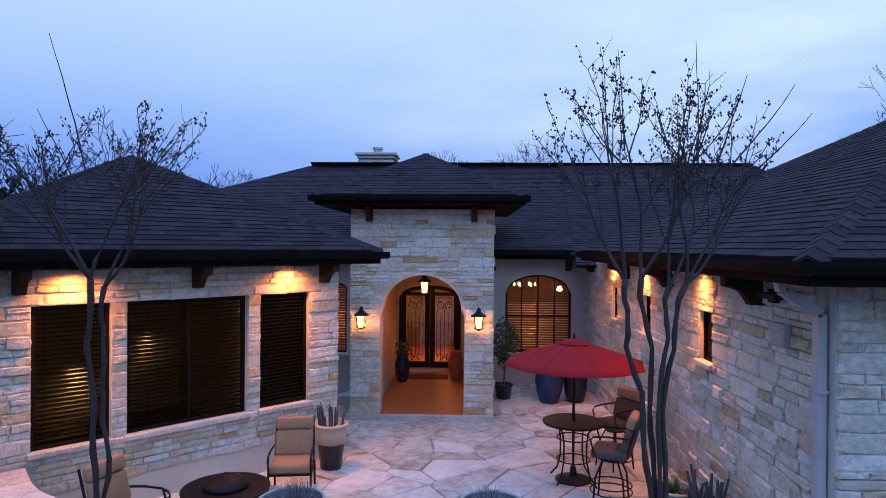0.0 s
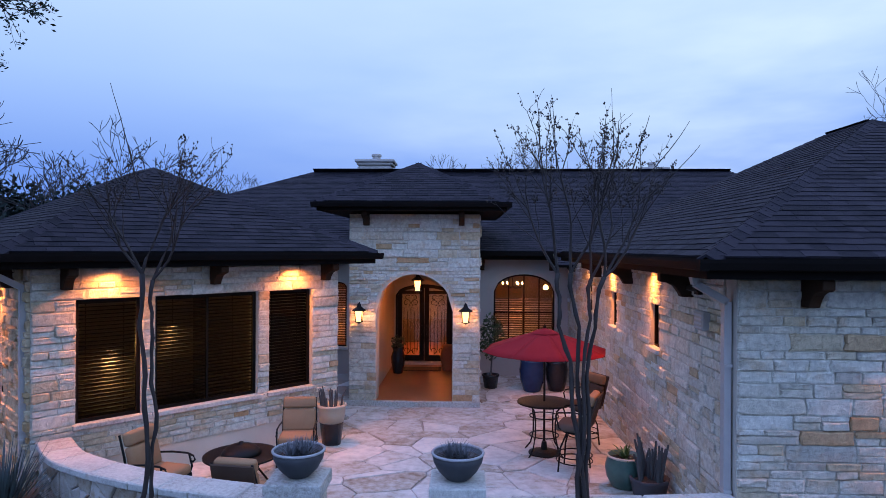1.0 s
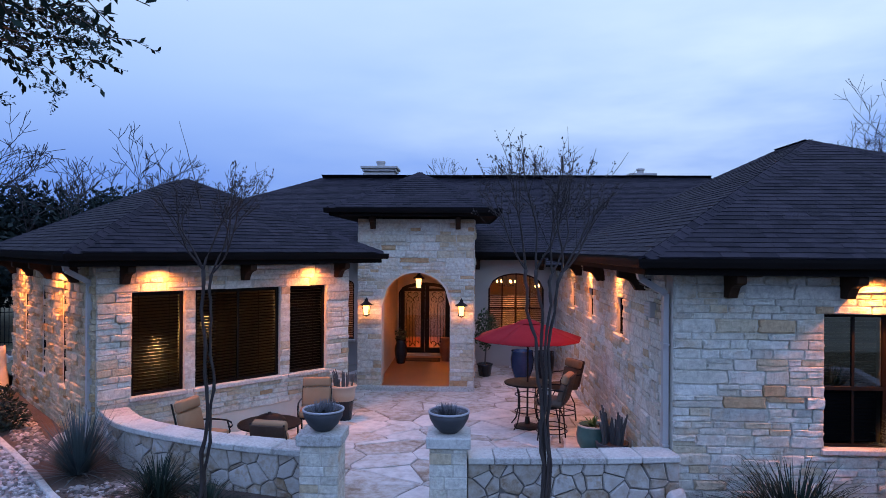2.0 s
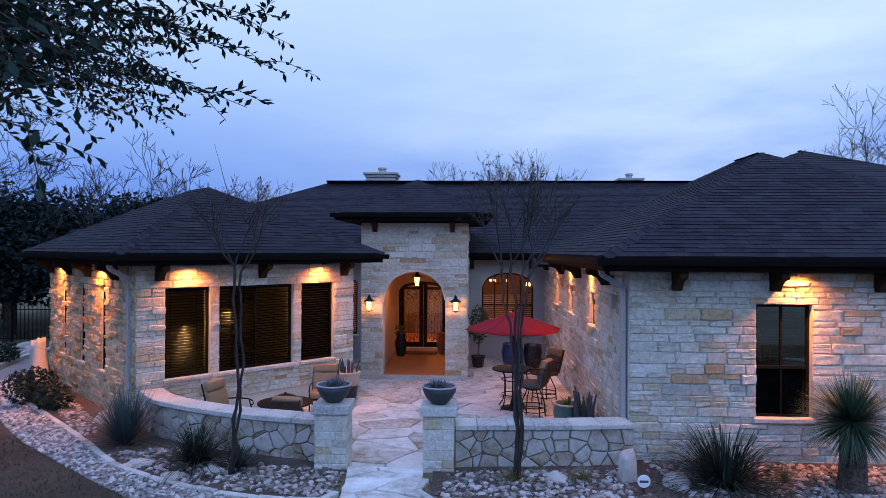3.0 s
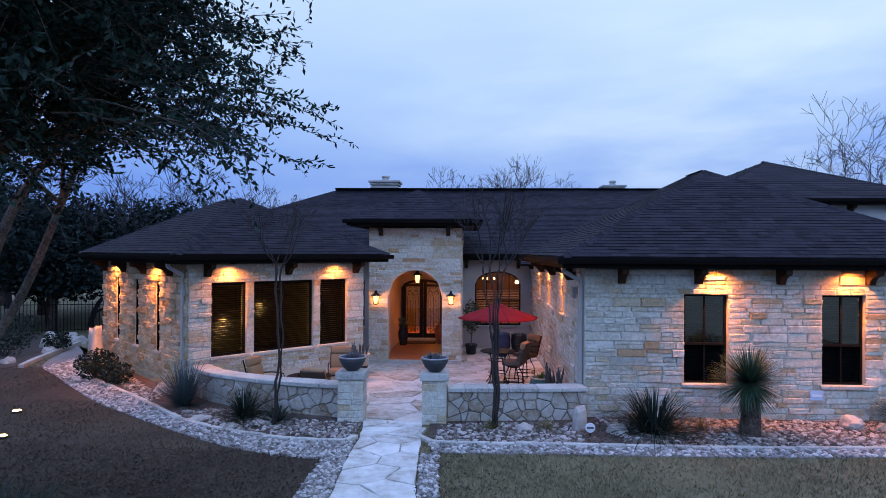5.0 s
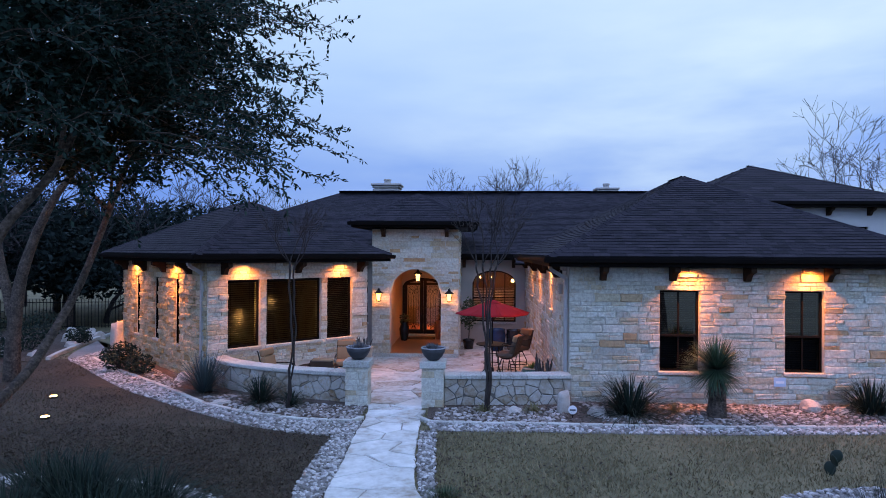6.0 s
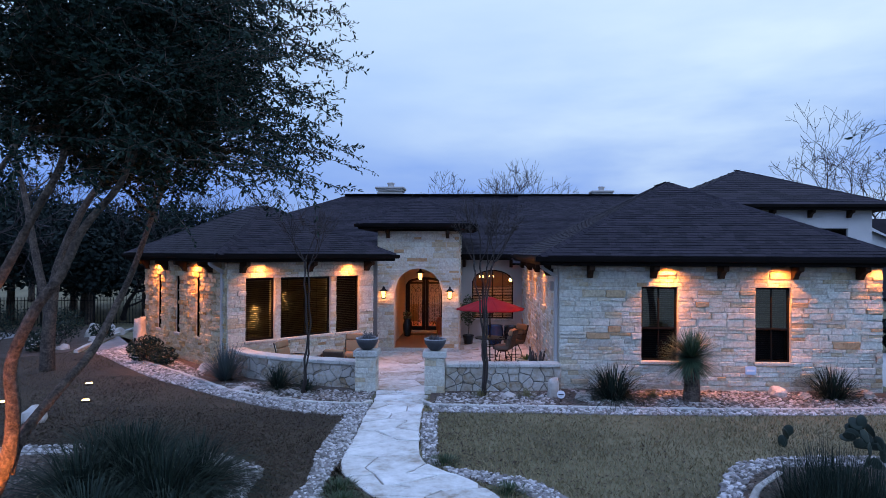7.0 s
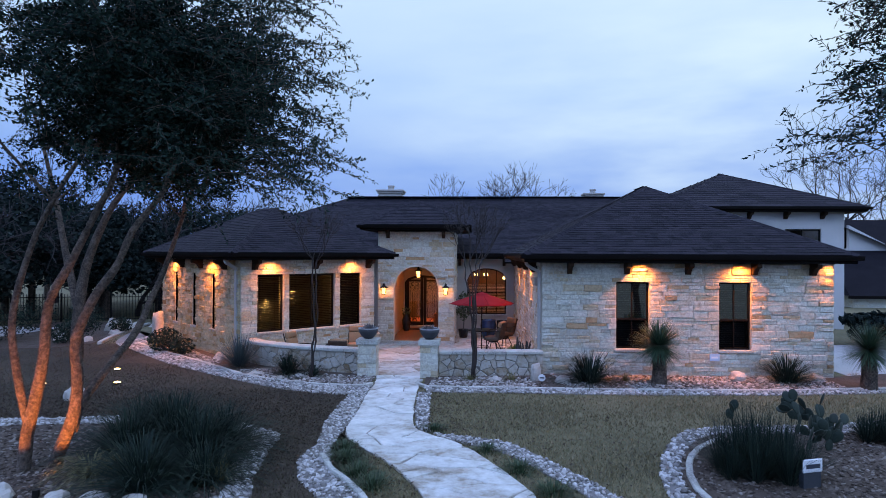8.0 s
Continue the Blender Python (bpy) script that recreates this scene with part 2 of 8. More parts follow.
# ---------- building helpers ----------
class Geo:
    """Collects vertices and faces for one mesh."""

    def __init__(self):
        self.v, self.f = [], []

    def add(self, verts, faces):
        k = len(self.v)
        self.v.extend(tuple(p) for p in verts)
        self.f.extend(tuple(i + k for i in q) for q in faces)
        return self

    def box(self, x0, x1, y0, y1, z0, z1, m=None):
        p = [Vector((x, y, z)) for z in (z0, z1) for y in (y0, y1) for x in (x0, x1)]
        if m is not None:
            p = [m @ q for q in p]
        return self.add(p, [(0, 2, 3, 1), (4, 5, 7, 6), (0, 1, 5, 4), (2, 6, 7, 3), (0, 4, 6, 2), (1, 3, 7, 5)])

    def bar(self, a, b, w=0.02, h=None, up=(0, 0, 1)):
        a, b = Vector(a), Vector(b)
        d = (b - a).normalized()
        s = d.cross(Vector(up))
        s = s.normalized() if s.length > 1e-4 else Vector((1, 0, 0))
        t = s.cross(d)
        s, t = s * w / 2, t * (h or w) / 2
        return self.add([a - s - t, a + s - t, a + s + t, a - s + t, b - s - t, b + s - t, b + s + t, b - s + t],
                        [(3, 2, 1, 0), (4, 5, 6, 7), (0, 1, 5, 4), (1, 2, 6, 5), (2, 3, 7, 6), (3, 0, 4, 7)])

    def tube(self, pts, radii, sides=8, closed=False):
        pts = [Vector(p) for p in pts]
        if not hasattr(radii, "__len__"):
            radii = [radii] * len(pts)
        rings, ref = [], Vector((0.31, 0.17, 0.93))
        n = len(pts)
        for i, p in enumerate(pts):
            a = pts[i - 1] if (i or closed) else p
            b = pts[(i + 1) % n] if (i < n - 1 or closed) else p
            d = (b - a).normalized()
            s = d.cross(ref)
            s = s.normalized() if s.length > 1e-3 else d.orthogonal().normalized()
            t = d.cross(s)
            rings.append([p + (s * math.cos(q) + t * math.sin(q)) * radii[i] for q in (2 * math.pi * j / sides for j in range(sides))])
        k = len(self.v)
        for r in rings:
            self.v.extend(tuple(p) for p in r)
        m = n if closed else n - 1
        for i in range(m):
            for j in range(sides):
                a, b = k + i * sides, k + ((i + 1) % n) * sides
                self.f.append((a + j, a + (j + 1) % sides, b + (j + 1) % sides, b + j))
        if not closed:
            self.f.append(tuple(k + j for j in range(sides))[::-1])
            self.f.append(tuple(k + (n - 1) * sides + j for j in range(sides)))
        return self

    def lathe(self, profile, sides=24, at=(0, 0, 0)):
        """profile: (radius, height) from the bottom up."""
        k, n = len(self.v), len(profile)
        for r, z in profile:
            for j in range(sides):
                q = 2 * math.pi * j / sides
                self.v.append((at[0] + r * math.cos(q), at[1] + r * math.sin(q), at[2] + z))
        for i in range(n - 1):
            for j in range(sides):
                self.f.append((k + i * sides + j, k + i * sides + (j + 1) % sides, k + (i + 1) * sides + (j + 1) % sides, k + (i + 1) * sides + j))
        self.f.append(tuple(k + j for j in range(sides))[::-1])
        self.f.append(tuple(k + (n - 1) * sides + j for j in range(sides)))
        return self

    def prism(self, poly, z0, z1):
        """An upright prism over a plan polygon, counter-clockwise."""
        n = len(poly)
        v = [(x, y, z0) for x, y in poly] + [(x, y, z1) for x, y in poly]
        f = [tuple(range(n))[::-1], tuple(range(n, 2 * n))] + [(i, (i + 1) % n, n + (i + 1) % n, n + i) for i in range(n)]
        return self.add(v, f)

    def mesh(self, name, mat=None, smooth=False):
        me = bpy.data.meshes.new(name)
        me.from_pydata(self.v, [], self.f)
        if mat:
            me.materials.append(mat)
        if smooth:
            me.polygons.foreach_set("use_smooth", [True] * len(me.polygons))
        me.update()
        return me


def bevelled(geo, width, segments=2):
    """The geometry with its sharp edges rounded, as a new Geo."""
    bm = bmesh.new()
    vs = [bm.verts.new(p) for p in geo.v]
    for q in geo.f:
        bm.faces.new([vs[i] for i in q])
    bmesh.ops.recalc_face_normals(bm, faces=bm.faces)
    edges = [x for x in bm.edges if len(x.link_faces) == 2 and x.calc_face_angle(0) > 0.5]
    bmesh.ops.bevel(bm, geom=edges, offset=width, segments=segments, affect="EDGES", profile=0.5)
    out = Geo()
    bm.verts.index_update()
    out.v = [tuple(p.co) for p in bm.verts]
    out.f = [tuple(p.index for p in q.verts) for q in bm.faces]
    bm.free()
    return out


def part(name, geo, mat, parent=None, label="", smooth=False, m=None):
    me = geo if isinstance(geo, bpy.types.Mesh) else geo.mesh(name, mat, smooth)
    ob = new(name, me)
    if parent is not None:
        ob.parent = parent
    if m is not None:
        ob.matrix_basis = m
    if label:
        ob["label"] = label
    return ob


def thing(name, label, category, group="", m=None, kind=""):
    ob = new(name)
    if m is not None:
        ob.matrix_basis = m
    return tagged(ob, label, category, group, kind)


def setting(name, geo, mat, label, category, smooth=False, kind="structure"):
    return tagged(part(name, geo, mat, smooth=smooth), label, category, kind=kind)


def clip_poly(poly, px, py, nx, ny):
    """Keeps the part of a plan polygon where (p - (px, py)) . n <= 0."""
    out = []
    for i, a in enumerate(poly):
        b = poly[(i + 1) % len(poly)]
        da, db = (a[0] - px) * nx + (a[1] - py) * ny, (b[0] - px) * nx + (b[1] - py) * ny
        if da <= 0:
            out.append(a)
        if (da < 0 < db) or (db < 0 < da):
            t = da / (da - db)
            out.append((a[0] + t * (b[0] - a[0]), a[1] + t * (b[1] - a[1])))
    return out


def cells(x0, x1, y0, y1, size, rng, gap, stretch=1.0, vary=0.45):
    """Uneven polygons of mixed sizes that fill a rectangle, with a joint between them."""
    pts = []
    nx, ny = max(1, round((x1 - x0) / (size * stretch))), max(1, round((y1 - y0) / size))
    for i in range(nx):
        for j in range(ny):
            if rng.random() < 0.78:
                pts.append((x0 + (i + 0.5 + rng.uniform(-0.48, 0.48)) * (x1 - x0) / nx, y0 + (j + 0.5 + rng.uniform(-0.48, 0.48)) * (y1 - y0) / ny, (vary * size * rng.random()) ** 2))
    out = []
    for p in pts:
        poly = [(x0, y0), (x1, y0), (x1, y1), (x0, y1)]
        near = sorted(pts, key=lambda q: (q[0] - p[0]) ** 2 + (q[1] - p[1]) ** 2)[1:26]
        for q in near:
            d = math.hypot(q[0] - p[0], q[1] - p[1])
            nx_, ny_ = (q[0] - p[0]) / d, (q[1] - p[1]) / d
            off = (d * d + p[2] - q[2]) / (2 * d) - gap * rng.uniform(0.35, 0.75)
            poly = clip_poly(poly, p[0] + nx_ * off, p[1] + ny_ * off, nx_, ny_)
            if len(poly) < 3:
                break
        if len(poly) >= 3:
            out.append(poly)
    return out


def area(poly):
    return 0.5 * sum(a[0] * b[1] - b[0] * a[1] for a, b in zip(poly, poly[1:] + poly[:1]))


def centre(poly):
    return sum(p[0] for p in poly) / len(poly), sum(p[1] for p in poly) / len(poly)


def inside(x, y, poly):
    c = False
    for (ax, ay), (bx, by) in zip(poly, poly[1:] + poly[:1]):
        if (ay > y) != (by > y) and x < (bx - ax) * (y - ay) / (by - ay) + ax:
            c = not c
    return c

# ---------- plan ----------
EAVE = 3.60
SOFFIT = 3.36
GROUND = 0.30
COR = Vector((-5.44, -6.20, 0))          # outer corner of the turned left wing
U = Vector((0.688, 0.7257, 0)).normalized()   # along its window wall
V = Vector((U.y, -U.x, 0))               # out of its window wall
LW, LD = 5.10, 6.30                      # window wall and slit wall
RX0, RX1, RY = 3.52, 11.30, -7.665       # right wing
BACK = 3.70                              # rear wall of the court
TX0, TX1, TZ = -2.17, 0.87, 4.47         # entry tower
AX0, AX1, ASP, ATOP = -1.53, 0.25, 2.20, 3.07   # its arch


def patio_z(y):
    return 0.27 * min(1.0, max(0.0, (-y - 0.3) / 7.9))


# ---------- ground ----------
COURT = [(-5.4, -6.3), (-4.4, -7.15), (-3.3, -7.75), (-1.2, -8.15), (0.6, -8.15), (3.6, -7.75), (3.6, 3.9), (-3.4, 3.9), (-2.2, -2.4)]
HOUSE = [(-5.6, -6.3), (3.6, -8.0), (11.4, -7.8), (12, 4), (30, 30), (-12, 30), (-10.4, -1.6)]


def ground_z(x, y):
    if inside(x, y, COURT):
        return patio_z(y) - 0.09
    if x > 3.6 and inside(x, y, [(3.4, -7.5), (11.0, -7.5), (11.0, 30), (3.4, 30)]):
        return 0.0
    if inside(x, y, [(-5.4, -6.0), (3.5, -7.0), (3.5, 30), (-9.9, 30), (-9.9, -1.8)]):
        return -0.1
    d = max(0.0, math.hypot(x, y + 5) - 24)
    return GROUND + 0.012 * noise.noise((x * 0.7, y * 0.7, 0)) + min(4.0, 0.012 * d) * (0.6 + 0.4 * math.sin(x * 0.03))


def ground_sheet():
    xs = [-900, -400, -200, -110, -70, -50, -38, -30, -25, -21, -18] + [-16 + 0.4 * i for i in range(81)] + [18, 21, 25, 30, 38, 50, 70, 110, 200, 400, 900]
    ys = [-400, -150, -80, -50, -38] + [-30 + 0.4 * i for i in range(101)] + [14, 18, 24, 32, 44, 60, 90, 150, 300, 600, 1200]
    g = Geo()
    g.v = [(x, y, ground_z(x, y)) for y in ys for x in xs]
    n = len(xs)
    g.f = [(j * n + i, j * n + i + 1, (j + 1) * n + i + 1, (j + 1) * n + i) for j in range(len(ys) - 1) for i in range(n - 1)]
    return setting("ground", g, M_LAWN, "dormant brown-green lawn reaching to the horizon", "ground", smooth=True)


ground_sheet()

# ---------- walls ----------
STONE_JOBS = []     # stone facings, laid at the end of the file


def wall_frame(origin, along, out):
    """Local x along the wall, y out of it, z up."""
    o, a, n = Vector(origin), Vector(along).normalized(), Vector(out).normalized()
    return Matrix((( a.x, n.x, 0, o.x), (a.y, n.y, 0, o.y), (0, 0, 1, o.z), (0, 0, 0, 1)))


def wall_with_openings(name, m, length, z0, z1, thick, openings, mat, label, face=None):
    """openings: (s0, s1, z0, z1, rise): rise > 0 gives an arched head above z1."""
    g = Geo()
    ss = sorted({0.0, length, *[o[0] for o in openings], *[o[1] for o in openings]})
    for a, b in zip(ss, ss[1:]):
        mid = (a + b) / 2
        holes = sorted((o[2], o[3], o) for o in openings if o[0] < mid < o[1])
        z = z0
        for lo, hi, o in holes:
            if lo > z + 1e-4:
                g.box(a, b, -thick, 0, z, lo, m)
            z = hi
            if o[4] > 0:
                n = 14
                for i in range(n):
                    p, q = a + (b - a) * i / n, a + (b - a) * (i + 1) / n
                    c, h = (o[0] + o[1]) / 2, (o[1] - o[0]) / 2
                    zp = hi + o[4] * math.sqrt(max(0, 1 - ((p - c) / h) ** 2))
                    zq = hi + o[4] * math.sqrt(max(0, 1 - ((q - c) / h) ** 2))
                    top = hi + o[4] + 0.02
                    v = [m @ Vector(t) for t in ((p, 0, zp), (q, 0, zq), (q, 0, top), (p, 0, top), (p, -thick, zp), (q, -thick, zq), (q, -thick, top), (p, -thick, top))]
                    g.add(v, [(0, 1, 2, 3), (7, 6, 5, 4), (0, 4, 5, 1), (3, 2, 6, 7)])
                z = hi + o[4] + 0.02
        if z1 > z + 1e-4:
            g.box(a, b, -thick, 0, z, z1, m)
    ob = setting(name, g, mat, label, "wall")
    if face is not None:
        STONE_JOBS.append((ob, m, length, z0 if face is True else face, z1, openings))
    return ob


F_WIN = wall_frame(COR, U, V)
WIN_OPEN = [(0.56, 1.47, 1.11, 2.91, 0), (1.67, 3.41, 1.11, 2.91, 0), (3.63, 4.51, 1.11, 2.91, 0)]
wall_with_openings("wall_window_bay", F_WIN, LW, -0.1, SOFFIT, 0.3, WIN_OPEN, M_MORTAR, "pale limestone wall of the angled wing with three large windows", 0.55)
F_SLIT = wall_frame(COR - V * LD, V, -U)
SLIT_OPEN = [(LD - s - 0.17, LD - s + 0.17, 1.11, 2.90, 0) for s in (4.95, 3.40, 1.85)]
wall_with_openings("wall_slit_windows", F_SLIT, LD, -0.1, SOFFIT, 0.3, SLIT_OPEN, M_MORTAR, "rugged limestone wall of the angled wing with three slit windows, tinted for warm shade", 0.28)
R_END = COR + U * LW
wall_with_openings("wall_wing_return", wall_frame(R_END, -V, U), LD, -0.1, SOFFIT, 0.3, [], M_STUCCO, "plain stucco return wall of the angled wing")
E_END = COR - V * LD
wall_with_openings("wall_wing_rear", wall_frame(E_END + U * LW, -U, -V), LW, -0.1, SOFFIT, 0.3, [], M_STUCCO, "plain stucco rear wall of the angled wing")

F_RF = wall_frame((RX0, RY, 0), (1, 0, 0), (0, -1, 0))
RF_OPEN = [(5.54 - RX0, 6.42 - RX0, 1.03, 2.85, 0), (8.29 - RX0, 9.135 - RX0, 1.03, 2.85, 0)]
wall_with_openings("wall_right_front", F_RF, RX1 - RX0, 0.0, SOFFIT, 0.3, RF_OPEN, M_MORTAR, "pale limestone front wall with two sash windows", 0.25)
F_IN = wall_frame((RX0, BACK, 0), (0, -1, 0), (-1, 0, 0))
IN_OPEN = [(BACK - y - 0.23, BACK - y + 0.23, 2.15, 2.83, 0) for y in (0.45, -1.95, -4.70)]
wall_with_openings("wall_court_side", F_IN, BACK - RY - 0.3, -0.1, SOFFIT, 0.3, IN_OPEN, M_MORTAR, "limestone courtyard wall with three small deep-set windows", 0.0)
wall_with_openings("wall_right_end", wall_frame((RX1, RY, 0), (0, 1, 0), (1, 0, 0)), 12.0, 0.0, SOFFIT, 0.3, [], M_MORTAR, "limestone end wall of the front wing", 0.25)

F_TW = wall_frame((TX0, 0, 0), (1, 0, 0), (0, -1, 0))
TW_OPEN = [(AX0 - TX0, AX1 - TX0, -0.1, ASP, ATOP - ASP)]
wall_with_openings("wall_tower_front", F_TW, TX1 - TX0, -0.1, TZ, 0.45, TW_OPEN, M_MORTAR, "limestone entry tower front with a round arch", 0.12)
wall_with_openings("wall_tower_left", wall_frame((TX0, 5.3, 0), (0, -1, 0), (-1, 0, 0)), 4.85, -0.1, TZ, 0.3, [], M_MORTAR, "limestone side wall of the entry tower", 0.0)
wall_with_openings("wall_tower_right", wall_frame((TX1, 0.45, 0), (0, 1, 0), (1, 0, 0)), 4.85, -0.1, TZ, 0.3, [], M_MORTAR, "limestone side wall of the entry tower", 0.0)

# rear walls of the court, stucco
DW = (1.36, 3.12, 0.85, 2.43, 0.51)
F_BR = wall_frame((TX1, BACK, 0), (1, 0, 0), (0, -1, 0))
wall_with_openings("wall_court_rear", F_BR, RX0 - TX1, -0.1, SOFFIT, 0.3, [(DW[0] - TX1, DW[1] - TX1, DW[2], DW[3], DW[4])], M_STUCCO, "grey-beige stucco wall with an arched window")
NW = (-3.62, -2.93, 0.78, 2.55, 0.14)
F_BL = wall_frame((-6.5, BACK, 0), (1, 0, 0), (0, -1, 0))
wall_with_openings("wall_court_rear_left", F_BL, TX0 + 6.5, -0.1, SOFFIT, 0.3, [(NW[0] + 6.5, NW[1] + 6.5, NW[2], NW[3], NW[4])], M_STUCCO, "grey-beige stucco wall with a narrow arched window")

# porch: floor, inner walls, ceiling, stone sill
PX0, PX1, DOOR_Y = -1.66, 0.30, 4.85
setting("porch_floor", Geo().box(PX0, PX1, 0.0, DOOR_Y + 0.2, -0.1, 0.125), M_FLOOR, "stained terracotta-coloured concrete porch floor", "floor")
sillg = bevelled(Geo().box(TX0 - 0.04, TX1 + 0.02, -0.12, 0.0, -0.1, 0.13), 0.012)
setting("porch_sill", sillg, M_CAP, "pale cut-stone sill at the arch", "step")
setting("wall_porch_left", Geo().box(PX0 - 0.15, PX0, 0.45, DOOR_Y, -0.1, 3.25), M_PLASTER, "warm plaster porch wall", "wall")
setting("wall_porch_right", Geo().box(PX1, PX1 + 0.15, 0.45, DOOR_Y, -0.1, 3.25), M_PLASTER, "warm plaster porch wall", "wall")
setting("ceiling_porch", Geo().box(TX0 + 0.3, TX1 - 0.3, 0.45, 5.3, 3.12, 3.22), M_PLASTER, "warm plaster porch ceiling", "ceiling")
DX0, DX1, DSP, DTOP = -1.62, 0.16, 2.22, 2.56
wall_with_openings("wall_porch_end", wall_frame((TX0 + 0.3, DOOR_Y, 0), (1, 0, 0), (0, -1, 0)), TX1 - TX0 - 0.6, 0.125, 3.12, 0.25,
                   [(DX0 - TX0 - 0.3, DX1 - TX0 - 0.3, 0.125, DSP, DTOP - DSP)], M_PLASTER, "warm plaster wall around the front door")

# main block behind, plain walls that close the house
setting("wall_main_rear", Geo().box(-11.6, 13.5, 16.2, 16.5, -0.1, SOFFIT), M_STUCCO, "plain rear wall", "wall")
setting("wall_main_left", Geo().box(-11.6, -11.3, 3.7, 16.2, -0.1, SOFFIT), M_STUCCO, "plain side wall of the main block", "wall")
setting("wall_main_right", Geo().box(13.2, 13.5, 4.4, 16.2, -0.1, SOFFIT), M_STUCCO, "plain side wall of the main block", "wall")
setting("wall_main_front", Geo().box(-11.6, -6.5, 3.7, 4.0, -0.1, SOFFIT), M_STUCCO, "plain front wall of the main block", "wall")
setting("wall_main_front_right", Geo().box(11.12, 13.5, 4.42, 4.7, -0.1, SOFFIT), M_STUCCO, "plain front wall of the main block", "wall")
setting("floor_house", Geo().add([(-11.3, 4, 0.12), (13.2, 4, 0.12), (13.2, 16.2, 0.12), (-11.3, 16.2, 0.12)], [(0, 1, 2, 3)]), M_FLOOR, "warm stained interior floor", "floor")

# ---------- roofs ----------
SHINGLE_JOBS = []


def slope(roof, poly, eave_dir):
    """One roof plane: a thin deck; its shingles are laid at the end of the file."""
    poly = [Vector(p) for p in poly]
    n = (poly[1] - poly[0]).cross(poly[2] - poly[0]).normalized()
    if n.z < 0:
        poly.reverse()
        n = -n
    k = len(poly)
    g = Geo().add([p for p in poly] + [p - Vector((0, 0, 0.05)) for p in poly],
                  [tuple(range(k)), tuple(range(k, 2 * k))[::-1]] + [(i, k + i, k + (i + 1) % k, (i + 1) % k) for i in range(k)])
    part("deck", g, M_FASCIA, roof)
    e = Vector(eave_dir).normalized()
    up = n.cross(e).normalized()
    if up.z < 0:
        up = -up
    SHINGLE_JOBS.append((roof, poly, e, up, n))


HIP_JOBS = []


def hip_roof(name, m, a, b, slope_k, eave, label, overlap=0.55, height=0.22, skip=()):
    """A hip roof on a rectangle a x b (local x, y), with fascia, gutter and soffit."""
    roof = thing(name, label, "roof", kind="structure")
    z = eave
    if b >= a:
        h = a / 2
        r0, r1 = Vector((h, h, z + slope_k * h)), Vector((h, b - h, z + slope_k * h))
    else:
        h = b / 2
        r0, r1 = Vector((h, h, z + slope_k * h)), Vector((a - h, h, z + slope_k * h))
    c = [Vector((0, 0, z)), Vector((a, 0, z)), Vector((a, b, z)), Vector((0, b, z))]
    if b >= a:
        polys = {"front": [c[0], c[1], r0], "right": [c[1], c[2], r1, r0], "back": [c[2], c[3], r1], "left": [c[3], c[0], r0, r1]}
        hips = [(c[0], r0), (c[1], r0), (c[2], r1), (c[3], r1), (r0, r1)]
    else:
        polys = {"front": [c[0], c[1], r1, r0], "right": [c[1], c[2], r1], "back": [c[2], c[3], r0, r1], "left": [c[3], c[0], r0]}
        hips = [(c[0], r0), (c[1], r1), (c[2], r1), (c[3], r0), (r0, r1)]
    dirs = {"front": (1, 0, 0), "right": (0, 1, 0), "back": (1, 0, 0), "left": (0, 1, 0)}
    rot = m.to_3x3()
    for side, poly in polys.items():
        if side not in skip:
            slope(roof, [m @ p for p in poly], rot @ Vector(dirs[side]))
    for p, q in hips:
        HIP_JOBS.append((roof, m @ p, m @ q))
    # fascia boards and gutters round the eave, soffit under it
    for side, (p, q) in {"front": (c[0], c[1]), "right": (c[1], c[2]), "back": (c[2], c[3]), "left": (c[3], c[0])}.items():
        if side in skip:
            continue
        d = (q - p).normalized()
        o = Vector((d.y, -d.x, 0))
        g = Geo()
        f = Matrix(((d.x, o.x, 0, p.x), (d.y, o.y, 0, p.y), (0, 0, 1, 0), (0, 0, 0, 1)))
        ln = (q - p).length
        g.box(0.0, ln, -0.045, -0.008, z - height, z - 0.012, m @ f)
        part("fascia", g, M_FASCIA, roof)
        g = Geo()
        prof = [(0.0, -0.02), (0.012, -0.12), (0.05, -0.135), (0.10, -0.12), (0.115, -0.05), (0.115, -0.015), (0.105, -0.015), (0.10, -0.11), (0.012, -0.11)]
        vs = [m @ f @ Vector((s, y, z + t)) for s in (-0.11, ln + 0.11) for y, t in prof]
        k = len(prof)
        g.add(vs, [(i, (i + 1) % k, k + (i + 1) % k, k + i) for i in range(k)] + [tuple(range(k))[::-1], tuple(range(k, 2 * k))])
        part("gutter", g, M_FASCIA, roof, "dark metal gutter")
    zs = z - height + 0.01
    g = Geo().add([m @ Vector((x, y, zs)) for x, y in ((0.03, 0.03), (a - 0.03, 0.03), (a - 0.03, b - 0.03), (0.03, b - 0.03))], [(3, 2, 1, 0)])
    part("soffit", g, M_SOFFIT, roof)
    return roof


OV = 0.52
ML = wall_frame(COR - U * OV + V * OV, U, -V)
hip_roof("roof_left_wing", ML, LW + 2 * OV, LD + 2 * OV, 0.515, EAVE, "hipped dark asphalt shingle roof of the angled wing")
hip_roof("roof_right_wing", pose(RX0 - OV, RY - OV, 0), 8.64, 9.9, 0.516, EAVE, "hipped dark asphalt shingle roof of the front wing")
hip_roof("roof_tower", pose(-2.80, -0.65, 0), 4.25, 4.9, 0.52, 4.72, "small hipped shingle roof over the entry tower", height=0.20)

